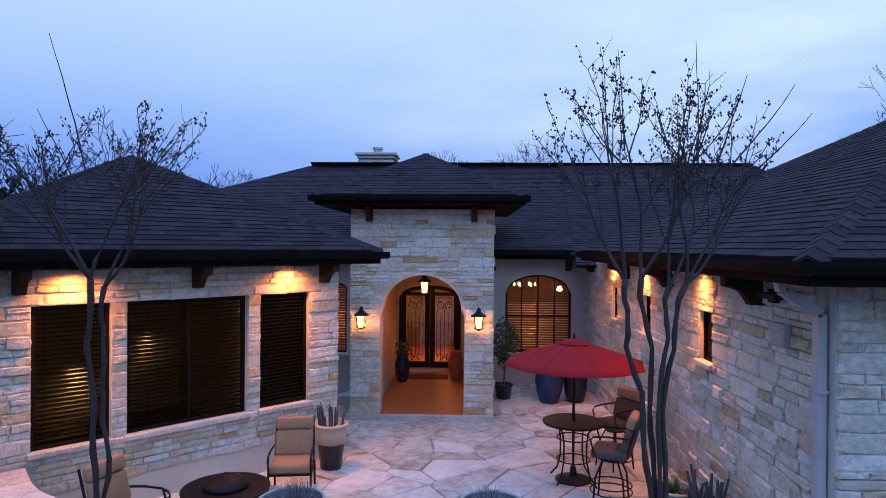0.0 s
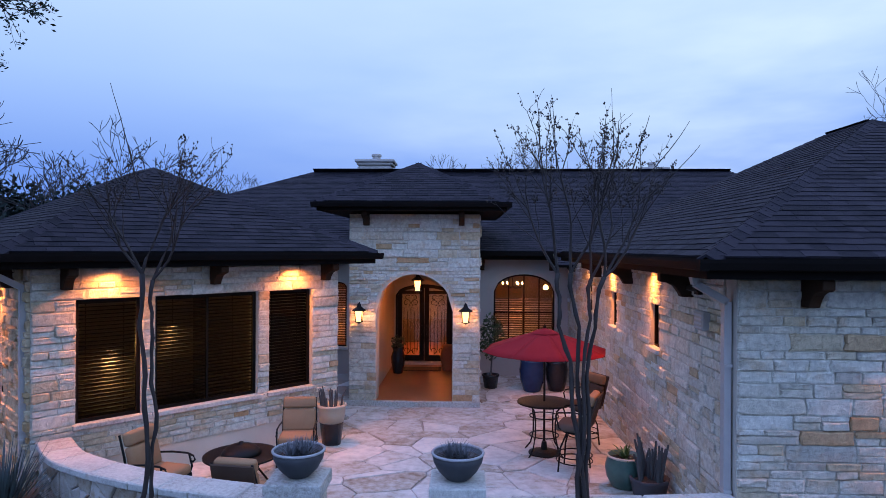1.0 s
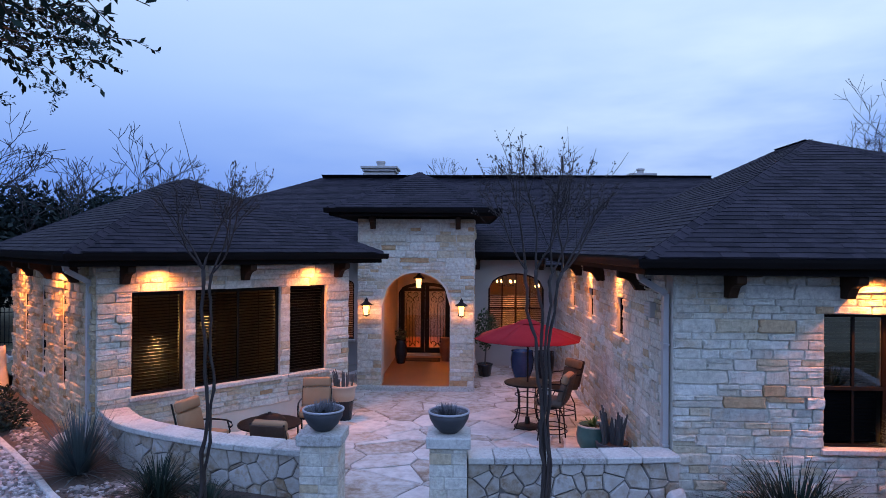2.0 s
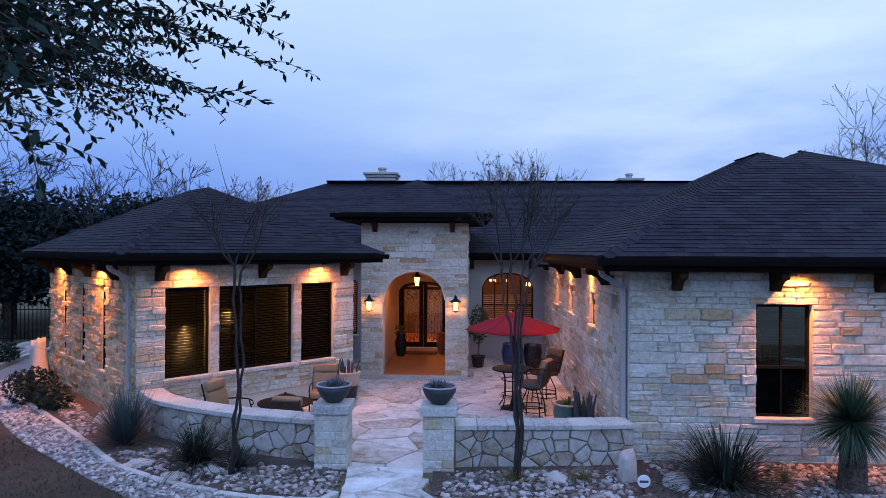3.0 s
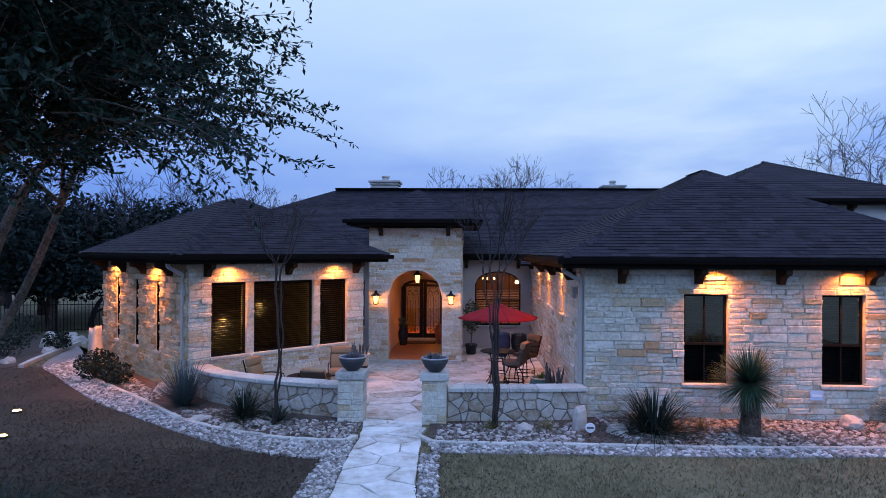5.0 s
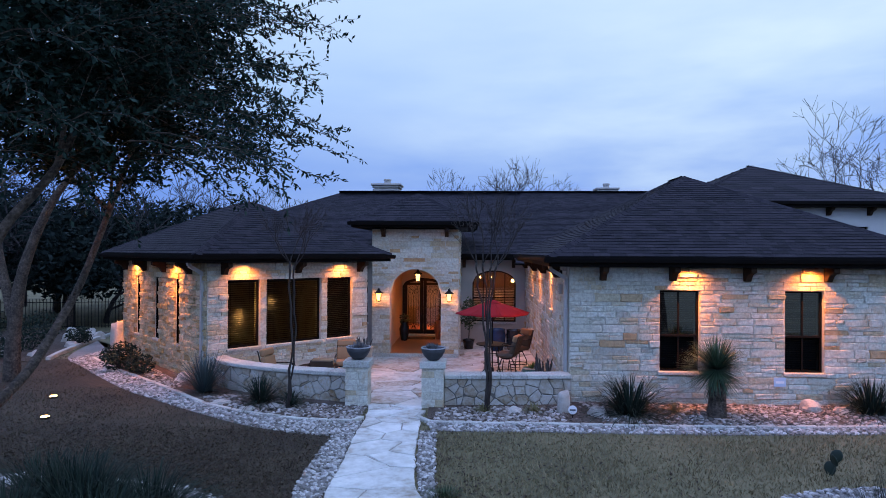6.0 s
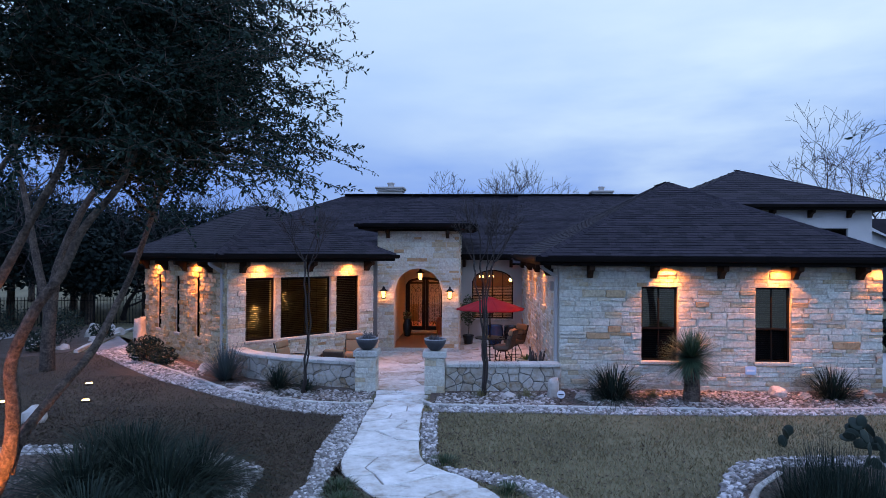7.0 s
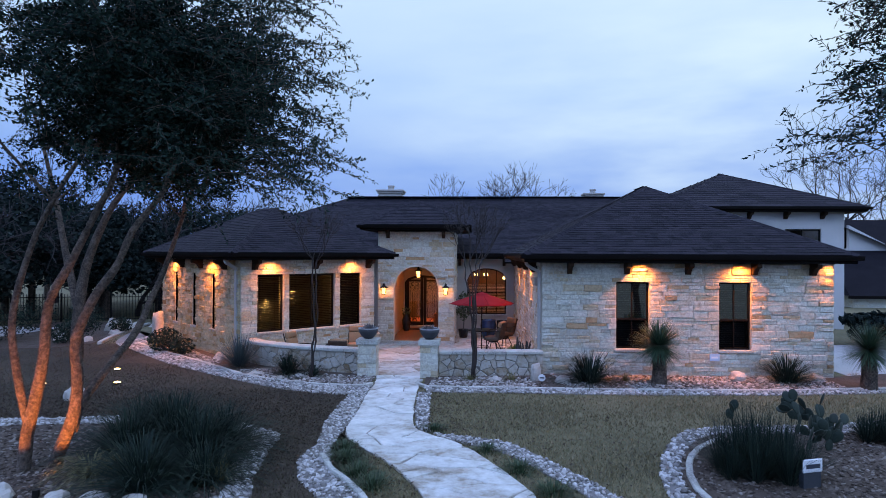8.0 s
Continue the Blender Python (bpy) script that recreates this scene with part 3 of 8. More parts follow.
# main roof with its long ridge
main = thing("roof_main", "long dark asphalt shingle main roof with a level ridge", "roof", kind="structure")
MZ, MRY, MEY, MK = 6.62, 10.0, 3.12, 0.4375
MX0, MX1, MR0, MR1 = -12.3, 14.0, -5.42, 10.6
slope(main, [(MX0, MEY, EAVE), (RX0 + 0.3, MEY, EAVE), (RX0 + 0.3, MRY, MZ), (MR0, MRY, MZ)], (1, 0, 0))
slope(main, [(RX0 - OV, 2.28, EAVE - 0.84 * MK), (MX1, 2.28, EAVE - 0.84 * MK), (MR1, MRY, MZ + 0.09), (RX0 + 0.25, MRY, MZ + 0.09)], (1, 0, 0))
slope(main, [(MX0, MEY, EAVE), (MX0, 16.9, EAVE), (MR0, MRY, MZ)], (0, 1, 0))
slope(main, [(MX1, 2.28, EAVE - 0.84 * MK), (MX1, 16.9, EAVE), (MR1, MRY, MZ)], (0, 1, 0))
slope(main, [(MX0, 16.9, EAVE), (MX1, 16.9, EAVE), (MR1, MRY, MZ), (MR0, MRY, MZ)], (1, 0, 0))
HIP_JOBS += [(main, Vector((MX0, MEY, EAVE)), Vector((MR0, MRY, MZ))), (main, Vector((MR0, MRY, MZ)), Vector((RX0, MRY, MZ))), (main, Vector((RX0 + 0.25, MRY, MZ + 0.09)), Vector((MR1, MRY, MZ + 0.09)))]
part("fascia", Geo().box(MX0, RX0 - OV, MEY + 0.008, MEY + 0.045, SOFFIT + 0.02, EAVE - 0.012), M_FASCIA, main)
part("soffit", Geo().box(MX0, RX0, MEY + 0.05, BACK + 0.3, SOFFIT + 0.005, SOFFIT + 0.03), M_SOFFIT, main)
part("gutter", Geo().box(TX1 + 0.02, RX0 - OV - 0.12, MEY - 0.11, MEY, EAVE - 0.13, EAVE - 0.02), M_FASCIA, main, "dark metal gutter")
part("gutter", Geo().box(-6.0, TX0 - 0.02, MEY - 0.11, MEY, EAVE - 0.13, EAVE - 0.02), M_FASCIA, main, "dark metal gutter")

# two-storey rear wing on the right
W2 = (10.3, 18.2, 4.0)
F_R2 = wall_frame((W2[0], W2[2], 0), (1, 0, 0), (0, -1, 0))
wall_with_openings("wall_upper_front", F_R2, W2[1] - W2[0], 0, 5.55, 0.3, [(5.3, 6.9, 4.05, 4.78, 0)], M_WHITE, "pale stucco wall of the taller rear wing")
setting("wall_upper_side", Geo().box(W2[1] - 0.3, W2[1], W2[2] + 0.3, 10.2, 0, 5.55), M_WHITE, "pale stucco side wall of the taller rear wing", "wall")
setting("wall_upper_left", Geo().box(W2[0], W2[0] + 0.3, W2[2] + 0.3, 10.2, 0, 5.55), M_WHITE, "pale stucco side wall of the taller rear wing", "wall")
setting("wall_upper_rear", Geo().box(W2[0], W2[1], 10.2, 10.5, 0, 5.55), M_WHITE, "pale stucco rear wall of the taller rear wing", "wall")
hip_roof("roof_upper", pose(9.7, 3.4, 0), 9.2, 9.4, 0.43, 5.75, "hipped dark shingle roof of the taller rear wing")

# ---------- court walls, pillars, path ----------
PIL = [(-1.43, -0.93), (0.24, 0.72)]
PY0, PY1 = -8.40, -7.92


def low_wall_line(pts, n=40):
    """A smooth plan curve through a few points."""
    p = [Vector((*q, 0)) for q in pts]
    p = [2 * p[0] - p[1]] + p + [2 * p[-1] - p[-2]]
    out = []
    for i in range(1, len(p) - 2):
        for k in range(n):
            t = k / n
            a, b, c, d = p[i - 1], p[i], p[i + 1], p[i + 2]
            out.append(0.5 * ((2 * b) + (c - a) * t + (2 * a - 5 * b + 4 * c - d) * t * t + (3 * b - a - 3 * c + d) * t ** 3))
    out.append(p[-2])
    return out


def offsets(line, d):
    out = []
    for i, p in enumerate(line):
        t = (line[min(i + 1, len(line) - 1)] - line[max(i - 1, 0)]).normalized()
        out.append(p + Vector((t.y, -t.x, 0)) * d)
    return out


def ribbon(line, d0, d1, z0, z1):
    """A solid strip along a plan line between two offsets."""
    a, b = offsets(line, d0), offsets(line, d1)
    g = Geo()
    for p, q in zip(a, b):
        g.v += [(p.x, p.y, z0), (q.x, q.y, z0), (q.x, q.y, z1), (p.x, p.y, z1)]
    n = len(line)
    for i in range(n - 1):
        k, j = 4 * i, 4 * (i + 1)
        g.f += [(k, k + 1, j + 1, j), (k + 1, k + 2, j + 2, j + 1), (k + 2, k + 3, j + 3, j + 2), (k + 3, k, j, j + 3)]
    g.f += [(0, 3, 2, 1), tuple(4 * (n - 1) + i for i in range(4))]
    return g


LEFT_LINE = low_wall_line([(-5.20, -6.05), (-4.50, -6.76), (-3.40, -7.32), (-2.35, -7.65), (-1.43, -7.84)])
RIGHT_LINE = low_wall_line([(0.72, -7.98), (1.6, -7.94), (2.6, -7.86), (3.52, -7.74)])
lw_left = setting("low_wall_left", ribbon(LEFT_LINE, -0.15, 0.15, 0.05, 0.89), M_DARKJOINT, "curved low fieldstone courtyard wall", "wall")
lw_right = setting("low_wall_right", ribbon(RIGHT_LINE, -0.15, 0.15, 0.05, 0.89), M_DARKJOINT, "low fieldstone courtyard wall", "wall")

for x0, x1 in PIL:
    pil = thing("gate_pillar", "square limestone gate pillar with a cap slab", "pillar", "gate pillars")
    part("core", Geo().box(x0 + 0.008, x1 - 0.008, PY0 + 0.008, PY1 - 0.008, 0.1, 1.16), M_MORTAR, pil)
    part("cap", bevelled(Geo().box(x0 - 0.045, x1 + 0.045, PY0 - 0.045, PY1 + 0.045, 1.16, 1.30), 0.015), M_CAP, pil, "pale cut-stone cap slab")
    rng = random.Random(round(x0 * 100))
    z = 0.12
    while z < 1.13:
        h = min(rng.uniform(0.09, 0.17), 1.155 - z)
        sx = x0 + (x1 - x0) * rng.uniform(0.35, 0.65)
        for a, b in ((x0, sx - 0.006), (sx + 0.006, x1)):
            part("stone", bevelled(Geo().box(a, b, PY0 - rng.uniform(0, 0.012), PY1 + rng.uniform(0, 0.012), z, z + h - 0.007), 0.008, 1), M_STONE, pil)
        z += h

# ---------- windows ----------
def blind(m, w, h, z0, y, label, n, tilt, group, w0=0.0, mat=M_SLAT):
    """A slatted blind on the wall frame m, its slats one by one."""
    b = thing("window_blind", label, "blind", group)
    g = Geo().box(-w / 2, w / 2, -0.006, 0.006, -0.022, 0.022)
    slat = g.mesh("slat", mat)
    for i in range(n):
        part("slat", slat, None, b, m=m @ pose(w0 + w / 2, y, z0 + (i + 0.5) * h / n, tilt, 0, 0))
    part("headrail", Geo().box(w0, w0 + w, y - 0.025, y + 0.025, z0 + h - 0.03, z0 + h, m), M_SLAT, b)
    for s in (0.2, 0.8):
        part("cord", Geo().box(w0 + w * s - 0.004, w0 + w * s + 0.004, y - 0.035, y - 0.031, z0, z0 + h, m), M_SLAT, b)
    return b


def window(name, m, o, label, bars_v=(), bars_h=(), glass=M_GLASS, depth=0.10, fw=0.055, sill=True, lower=None):
    s0, s1, z0, z1, rise = o
    win = thing(name, label, "window", kind="structure")
    g = Geo()
    a, b = -depth - 0.05, -depth
    g.box(s0, s0 + fw, a, b, z0, z1, m).box(s1 - fw, s1, a, b, z0, z1, m).box(s0 + fw, s1 - fw, a, b, z0, z0 + fw, m)
    c, h = (s0 + s1) / 2, (s1 - s0) / 2
    arc = [(c + h * math.cos(q), z1 + rise * math.sin(q)) for q in [math.pi * i / 18 for i in range(19)]]
    if rise:
        for (p, q), (r, t) in zip(arc, arc[1:]):
            k = 1 - fw / h
            inner = [(c + (x - c) * k, z1 + (z - z1) * (1 - fw / rise)) for x, z in ((p, q), (r, t))]
            v = [(p, b, q), (r, b, t), (inner[1][0], b, inner[1][1]), (inner[0][0], b, inner[0][1])]
            v = [m @ Vector(x) for x in v + [(x, a, z) for x, _, z in v]]
            g.add(v, [(0, 1, 2, 3), (7, 6, 5, 4), (3, 2, 6, 7), (1, 0, 4, 5)])
    else:
        g.box(s0 + fw, s1 - fw, a, b, z1 - fw, z1, m)
    part("window_frame", g, M_FRAME, win)
    for f in bars_v:
        x = s0 + f * (s1 - s0)
        top = z1 + (rise * math.sqrt(max(0, 1 - ((x - c) / h) ** 2)) if rise else 0) - fw * 0.7
        part("mullion", Geo().box(x - 0.018, x + 0.018, a + 0.008, b - 0.006, z0 + fw, top, m), M_FRAME, win)
    for f in bars_h:
        z = z0 + f * (z1 - z0)
        part("meeting_rail", Geo().box(s0 + fw, s1 - fw, a + 0.004, b + 0.006, z - 0.025, z + 0.025, m), M_FRAME, win)
    mid = (a + b) / 2
    if rise:
        poly = [(s0 + fw, z0 + fw), (s1 - fw, z0 + fw)] + [(c + (x - c) * 0.95, z1 + (z - z1) * 0.92) for x, z in arc]
    else:
        poly = [(s0 + fw, z0 + fw), (s1 - fw, z0 + fw), (s1 - fw, z1 - fw), (s0 + fw, z1 - fw)]
    halves = [(poly, glass)]
    if lower:
        zr = z0 + bars_h[0] * (z1 - z0)
        halves = [([(s0 + fw, zr), (s1 - fw, zr), (s1 - fw, z1 - fw), (s0 + fw, z1 - fw)], glass), ([(s0 + fw, z0 + fw), (s1 - fw, z0 + fw), (s1 - fw, zr), (s0 + fw, zr)], lower)]
    for shape, gl_ in halves:
        g = Geo().add([m @ Vector((x, mid, z)) for x, z in shape], [tuple(range(len(shape)))])
        pane = part("pane", g, gl_, win)
        if gl_ is M_GLASS:
            pane.visible_shadow = False
    if sill:
        part("window_sill", bevelled(Geo().box(s0 - 0.05, s1 + 0.05, -depth, 0.075, z0 - 0.075, z0 + 0.004, m), 0.012, 1), M_CAP, win, "pale cut-stone sill")
    return win


for i, o in enumerate(WIN_OPEN):
    window("window_%d" % (i + 1), F_WIN, o, "large dark screened window with wooden blinds", (0.5,) if i == 1 else (), (), M_SCREEN, 0.07)
    blind(F_WIN, o[1] - o[0] - 0.02, 1.72, o[2] + 0.04, -0.20, "dark wooden slatted blind behind the glass", 30, (84, 84, 24)[i], "blinds of the angled wing", o[0] + 0.01)
for i, o in enumerate(SLIT_OPEN):
    window("window_%d" % (i + 4), F_SLIT, o, "narrow dark slit window", (), (), M_SCREEN, 0.02, 0.025)
for i, o in enumerate(RF_OPEN):
    window("window_%d" % (i + 7), F_RF, o, "dark-framed sash window reflecting the sky", (0.5,), (0.44,), M_REFL, 0.08, 0.045, lower=M_SCREEN)
    blind(F_RF, o[1] - o[0] - 0.12, 1.70, o[2] + 0.05, -0.21, "grey closed slatted blind behind the sash", 34, 14, "blinds of the front wing", o[0] + 0.06, M_SLATG)
for i, o in enumerate(IN_OPEN):
    window("window_%d" % (i + 9), F_IN, o, "small deep-set dark window", (), (), M_SCREEN, 0.05, 0.03)
o_dw = (DW[0] - TX1, DW[1] - TX1, DW[2], DW[3], DW[4])
window("window_12", F_BR, o_dw, "arched dining room window with warm light inside", (0.25, 0.5, 0.75), (0.62,), M_GLASS, 0.06, 0.05)
blind(F_BR, 0.78, 1.32, DW[2] + 0.05, -0.21, "wooden plantation shutter leaf with open slats", 20, 84, "dining room shutters", o_dw[0] + 0.06, M_SLATW)
blind(F_BR, 0.78, 1.32, DW[2] + 0.05, -0.21, "wooden plantation shutter leaf with open slats", 20, 84, "dining room shutters", o_dw[0] + 0.92, M_SLATW)
window("window_13", F_BL, (NW[0] + 6.5, NW[1] + 6.5, NW[2], NW[3], NW[4]), "narrow window with warm-lit shutters", (), (), M_GLASS, 0.06, 0.045)
blind(F_BL, 0.58, 1.72, NW[2] + 0.05, -0.21, "wooden shutter with open slats and warm light behind", 24, 84, "dining room shutters", NW[0] + 6.5 + 0.055, M_SLATW)
window("window_14", F_R2, (5.3, 6.9, 4.05, 4.78, 0), "dark wide upper window", (0.5,), (), M_GLASS, 0.1, 0.06, False)
# stucco band round the arched window
g = Geo()
c, h = (o_dw[0] + o_dw[1]) / 2, (o_dw[1] - o_dw[0]) / 2
arcp = [math.pi * i / 20 for i in range(21)]
for p, q in zip(arcp, arcp[1:]):
    v = [(c + (h + e_) * math.cos(t), y, DW[3] + (DW[4] + e_) * math.sin(t)) for y in (0.03, -0.02) for t, e_ in ((p, 0.0), (p, 0.16), (q, 0.16), (q, 0.0))]
    g.add([F_BR @ Vector(x) for x in v], [(3, 2, 1, 0), (4, 5, 6, 7), (0, 1, 5, 4), (1, 2, 6, 5), (2, 3, 7, 6), (3, 0, 4, 7)])
setting("trim", g, M_STUCCO, "raised stucco band over the arched window", "trim")

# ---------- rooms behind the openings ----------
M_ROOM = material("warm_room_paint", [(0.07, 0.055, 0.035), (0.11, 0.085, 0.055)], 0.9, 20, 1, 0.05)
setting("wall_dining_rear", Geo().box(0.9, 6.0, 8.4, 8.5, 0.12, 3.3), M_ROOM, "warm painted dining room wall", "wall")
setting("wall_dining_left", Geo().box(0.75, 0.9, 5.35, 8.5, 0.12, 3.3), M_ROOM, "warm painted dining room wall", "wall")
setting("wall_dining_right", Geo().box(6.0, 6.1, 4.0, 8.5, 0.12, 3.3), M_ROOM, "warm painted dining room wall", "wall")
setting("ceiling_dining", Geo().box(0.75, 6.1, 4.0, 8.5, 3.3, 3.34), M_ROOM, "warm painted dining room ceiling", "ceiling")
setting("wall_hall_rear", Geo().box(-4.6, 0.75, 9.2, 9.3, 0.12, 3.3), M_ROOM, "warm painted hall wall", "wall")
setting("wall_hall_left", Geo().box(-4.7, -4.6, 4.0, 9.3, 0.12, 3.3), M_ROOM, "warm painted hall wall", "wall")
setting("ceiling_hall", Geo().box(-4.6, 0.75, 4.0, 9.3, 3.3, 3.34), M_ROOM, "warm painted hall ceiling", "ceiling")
# Matte grey panel: the dusk behind the rear glass is painted as its colour.
setting("window_15", Geo().box(-2.6, 0.7, 9.185, 9.195, 1.0, 3.1), material("painted_dusk_pane", [(0.07, 0.08, 0.10), (0.11, 0.12, 0.14)], 0.4, 5, 1, 0), "dark garden window at the end of the hall, dusk painted on its pane", "window")
lamp("dining_light", (2.3, 5.9, 2.55), 190, 0.10)
lamp("hall_light", (-0.7, 6.3, 2.9), 190, 0.10)
lamp("side_room_light", (-3.2, 5.2, 2.2), 120, 0.10)
bay_l = COR + U * 1.25 - V * 0.75
lamp("bay_room_light", (bay_l.x, bay_l.y, 2.15), 75, 0.06, (1.0, 0.52, 0.16))
bay_l = COR + U * 2.12 - V * 0.55
lamp("bay_room_light", (bay_l.x, bay_l.y, 2.45), 32, 0.06, (1.0, 0.52, 0.16))

chand = thing("chandelier", "dark iron chandelier with warm glowing candle bulbs", "chandelier", m=pose(2.0, 5.0, 2.50))
part("stem", Geo().tube([(0, 0, 0.0), (0, 0, 0.80)], 0.012), M_IRON, chand)
for i in range(6):
    q = i * math.pi / 3
    c_, s_ = math.cos(q), math.sin(q)
    arm = part("arm", Geo().tube([(0, 0, 0.02), (0.13 * c_, 0.13 * s_, -0.05), (0.26 * c_, 0.26 * s_, -0.02), (0.30 * c_, 0.30 * s_, 0.06)], 0.009, 6), M_IRON, chand)
    part("bulb", Geo().lathe([(0.010, 0.06), (0.026, 0.085), (0.030, 0.11), (0.018, 0.145), (0.003, 0.165)], 10, (0.30 * c_, 0.30 * s_, 0)), M_BULB, arm, "glowing candle bulb")
pend = thing("pendant_lamp", "small warm glowing pendant lamp", "lamp", m=pose(3.15, 6.0, 2.35))
part("cord", Geo().tube([(0, 0, 0.16), (0, 0, 0.95)], 0.006, 6), M_IRON, pend)
part("shade", Geo().lathe([(0.05, 0), (0.09, 0.03), (0.07, 0.12), (0.02, 0.16)], 14), M_BULB, pend, "glowing glass shade")

# Added low fill light without a lamp body, brightens the lower door glass.
lamp("hall_light", (-0.75, 7.4, 1.0), 70, 0.10)

# ---------- front door ----------
M_DOORGL = glass_material("door_glass", (0.8, 0.8, 0.8), 0.10, 0.08)
door = thing("door_1", "double arched black iron front door with scrollwork and glass", "door", kind="structure")
yd = DOOR_Y + 0.06
dcx, dh = (DX0 + DX1) / 2, (DX1 - DX0) / 2


def door_top(x, inset=0.0):
    return DSP + (DTOP - DSP - inset) * math.sqrt(max(0.0, 1 - ((x - dcx) / dh) ** 2)) - inset * 0.3


g = Geo()
n = 20
for i in range(n):
    xa, xb = DX0 + (DX1 - DX0) * i / n, DX0 + (DX1 - DX0) * (i + 1) / n
    za, zb = door_top(xa), door_top(xb)
    v = [(xa, yd - 0.05, za - 0.11), (xb, yd - 0.05, zb - 0.11), (xb, yd - 0.05, zb), (xa, yd - 0.05, za)]
    v += [(x, yd + 0.05, z) for x, _, z in v]
    g.add(v, [(0, 1, 2, 3), (7, 6, 5, 4), (0, 4, 5, 1), (3, 2, 6, 7)])
g.box(DX0, DX0 + 0.06, yd - 0.05, yd + 0.05, 0.125, DSP).box(DX1 - 0.06, DX1, yd - 0.05, yd + 0.05, 0.125, DSP)
part("door_frame", g, M_IRON, door)
for sgn, x0, x1 in ((1, DX0 + 0.06, dcx - 0.006), (-1, dcx + 0.006, DX1 - 0.06)):
    leaf = part("door_leaf", Geo().box(x0, x0 + 0.14, yd - 0.03, yd + 0.03, 0.14, door_top(x0 + 0.07) - 0.07).box(x1 - 0.14, x1, yd - 0.03, yd + 0.03, 0.14, door_top(x1 - 0.07) - 0.07)
                .box(x0 + 0.14, x1 - 0.14, yd - 0.03, yd + 0.03, 0.14, 0.36).box(x0 + 0.14, x1 - 0.14, yd - 0.03, yd + 0.03, 2.26, 2.36), M_IRON, door)
    p = part("pane", Geo().add([(x0 + 0.14, yd + 0.01, 0.36), (x1 - 0.14, yd + 0.01, 0.36), (x1 - 0.14, yd + 0.01, 2.27), (x0 + 0.14, yd + 0.01, 2.27)], [(0, 1, 2, 3)]), M_DOORGL, leaf)
    p.visible_shadow = False
    gx0, gx1 = x0 + 0.14, x1 - 0.14
    gc = (gx0 + gx1) / 2
    for k in range(5):
        x = gx0 + (gx1 - gx0) * (k + 0.5) / 5
        bg = Geo().tube([(x, yd - 0.015, 0.40 if k % 2 else 0.52), (x, yd - 0.015, 1.72 if k % 2 else 1.85)], 0.009, 6)
        bg.lathe([(0.009, -0.03), (0.02, 0), (0.009, 0.03)], 8, (x, yd - 0.015, 0.95 + 0.1 * (k % 2)))
        part("iron_bar", bg, M_IRON, leaf)
    for cx, cz, r, a0, a1 in ((gc - 0.13, 1.98, 0.12, -60, 290), (gc + 0.13, 1.98, 0.12, 240, -110), (gc - 0.11, 2.14, 0.09, 30, 300), (gc + 0.11, 2.14, 0.09, 150, -120),
                              (gc - 0.14, 0.50, 0.11, -80, 210), (gc + 0.14, 0.50, 0.11, 260, -30), (gc, 0.44, 0.08, 0, 180)):
        pts = []
        for i in range(17):
            t = i / 16
            q = radians(a0 + (a1 - a0) * t)
            rr = r * (1 - 0.55 * t)
            pts.append((cx + rr * math.cos(q), yd - 0.015, cz + rr * math.sin(q)))
        part("scroll", Geo().tube(pts, 0.011, 6), M_IRON, leaf)
    hx = x1 - 0.07 if sgn > 0 else x0 + 0.07
    part("door_handle", Geo().tube([(hx, yd - 0.03, 1.0), (hx, yd - 0.09, 1.03), (hx, yd - 0.09, 1.27), (hx, yd - 0.03, 1.30)], 0.013, 6), M_IRON, leaf)
setting("threshold", bevelled(Geo().box(DX0 + 0.12, DX1 - 0.12, DOOR_Y - 0.32, DOOR_Y - 0.002, 0.125, 0.19), 0.01), M_CAP, "pale stone threshold step at the door", "step")
M_MAT = material("coir_mat", [(0.05, 0.028, 0.015), (0.10, 0.06, 0.03)], 0.95, 80, 4, 0.8)
mat_ = thing("doormat", "dark bordered coir doormat on the porch floor", "doormat")
part("border", Geo().box(-1.30, -0.16, 3.55, 4.15, 0.127, 0.139), material("mat_border", [(0.012, 0.010, 0.008), (0.02, 0.017, 0.014)], 0.9, 80, 4, 0.4), mat_)
part("field", Geo().box(-1.22, -0.24, 3.62, 4.08, 0.139, 0.146), M_MAT, mat_)

# ---------- lanterns and soffit lights ----------


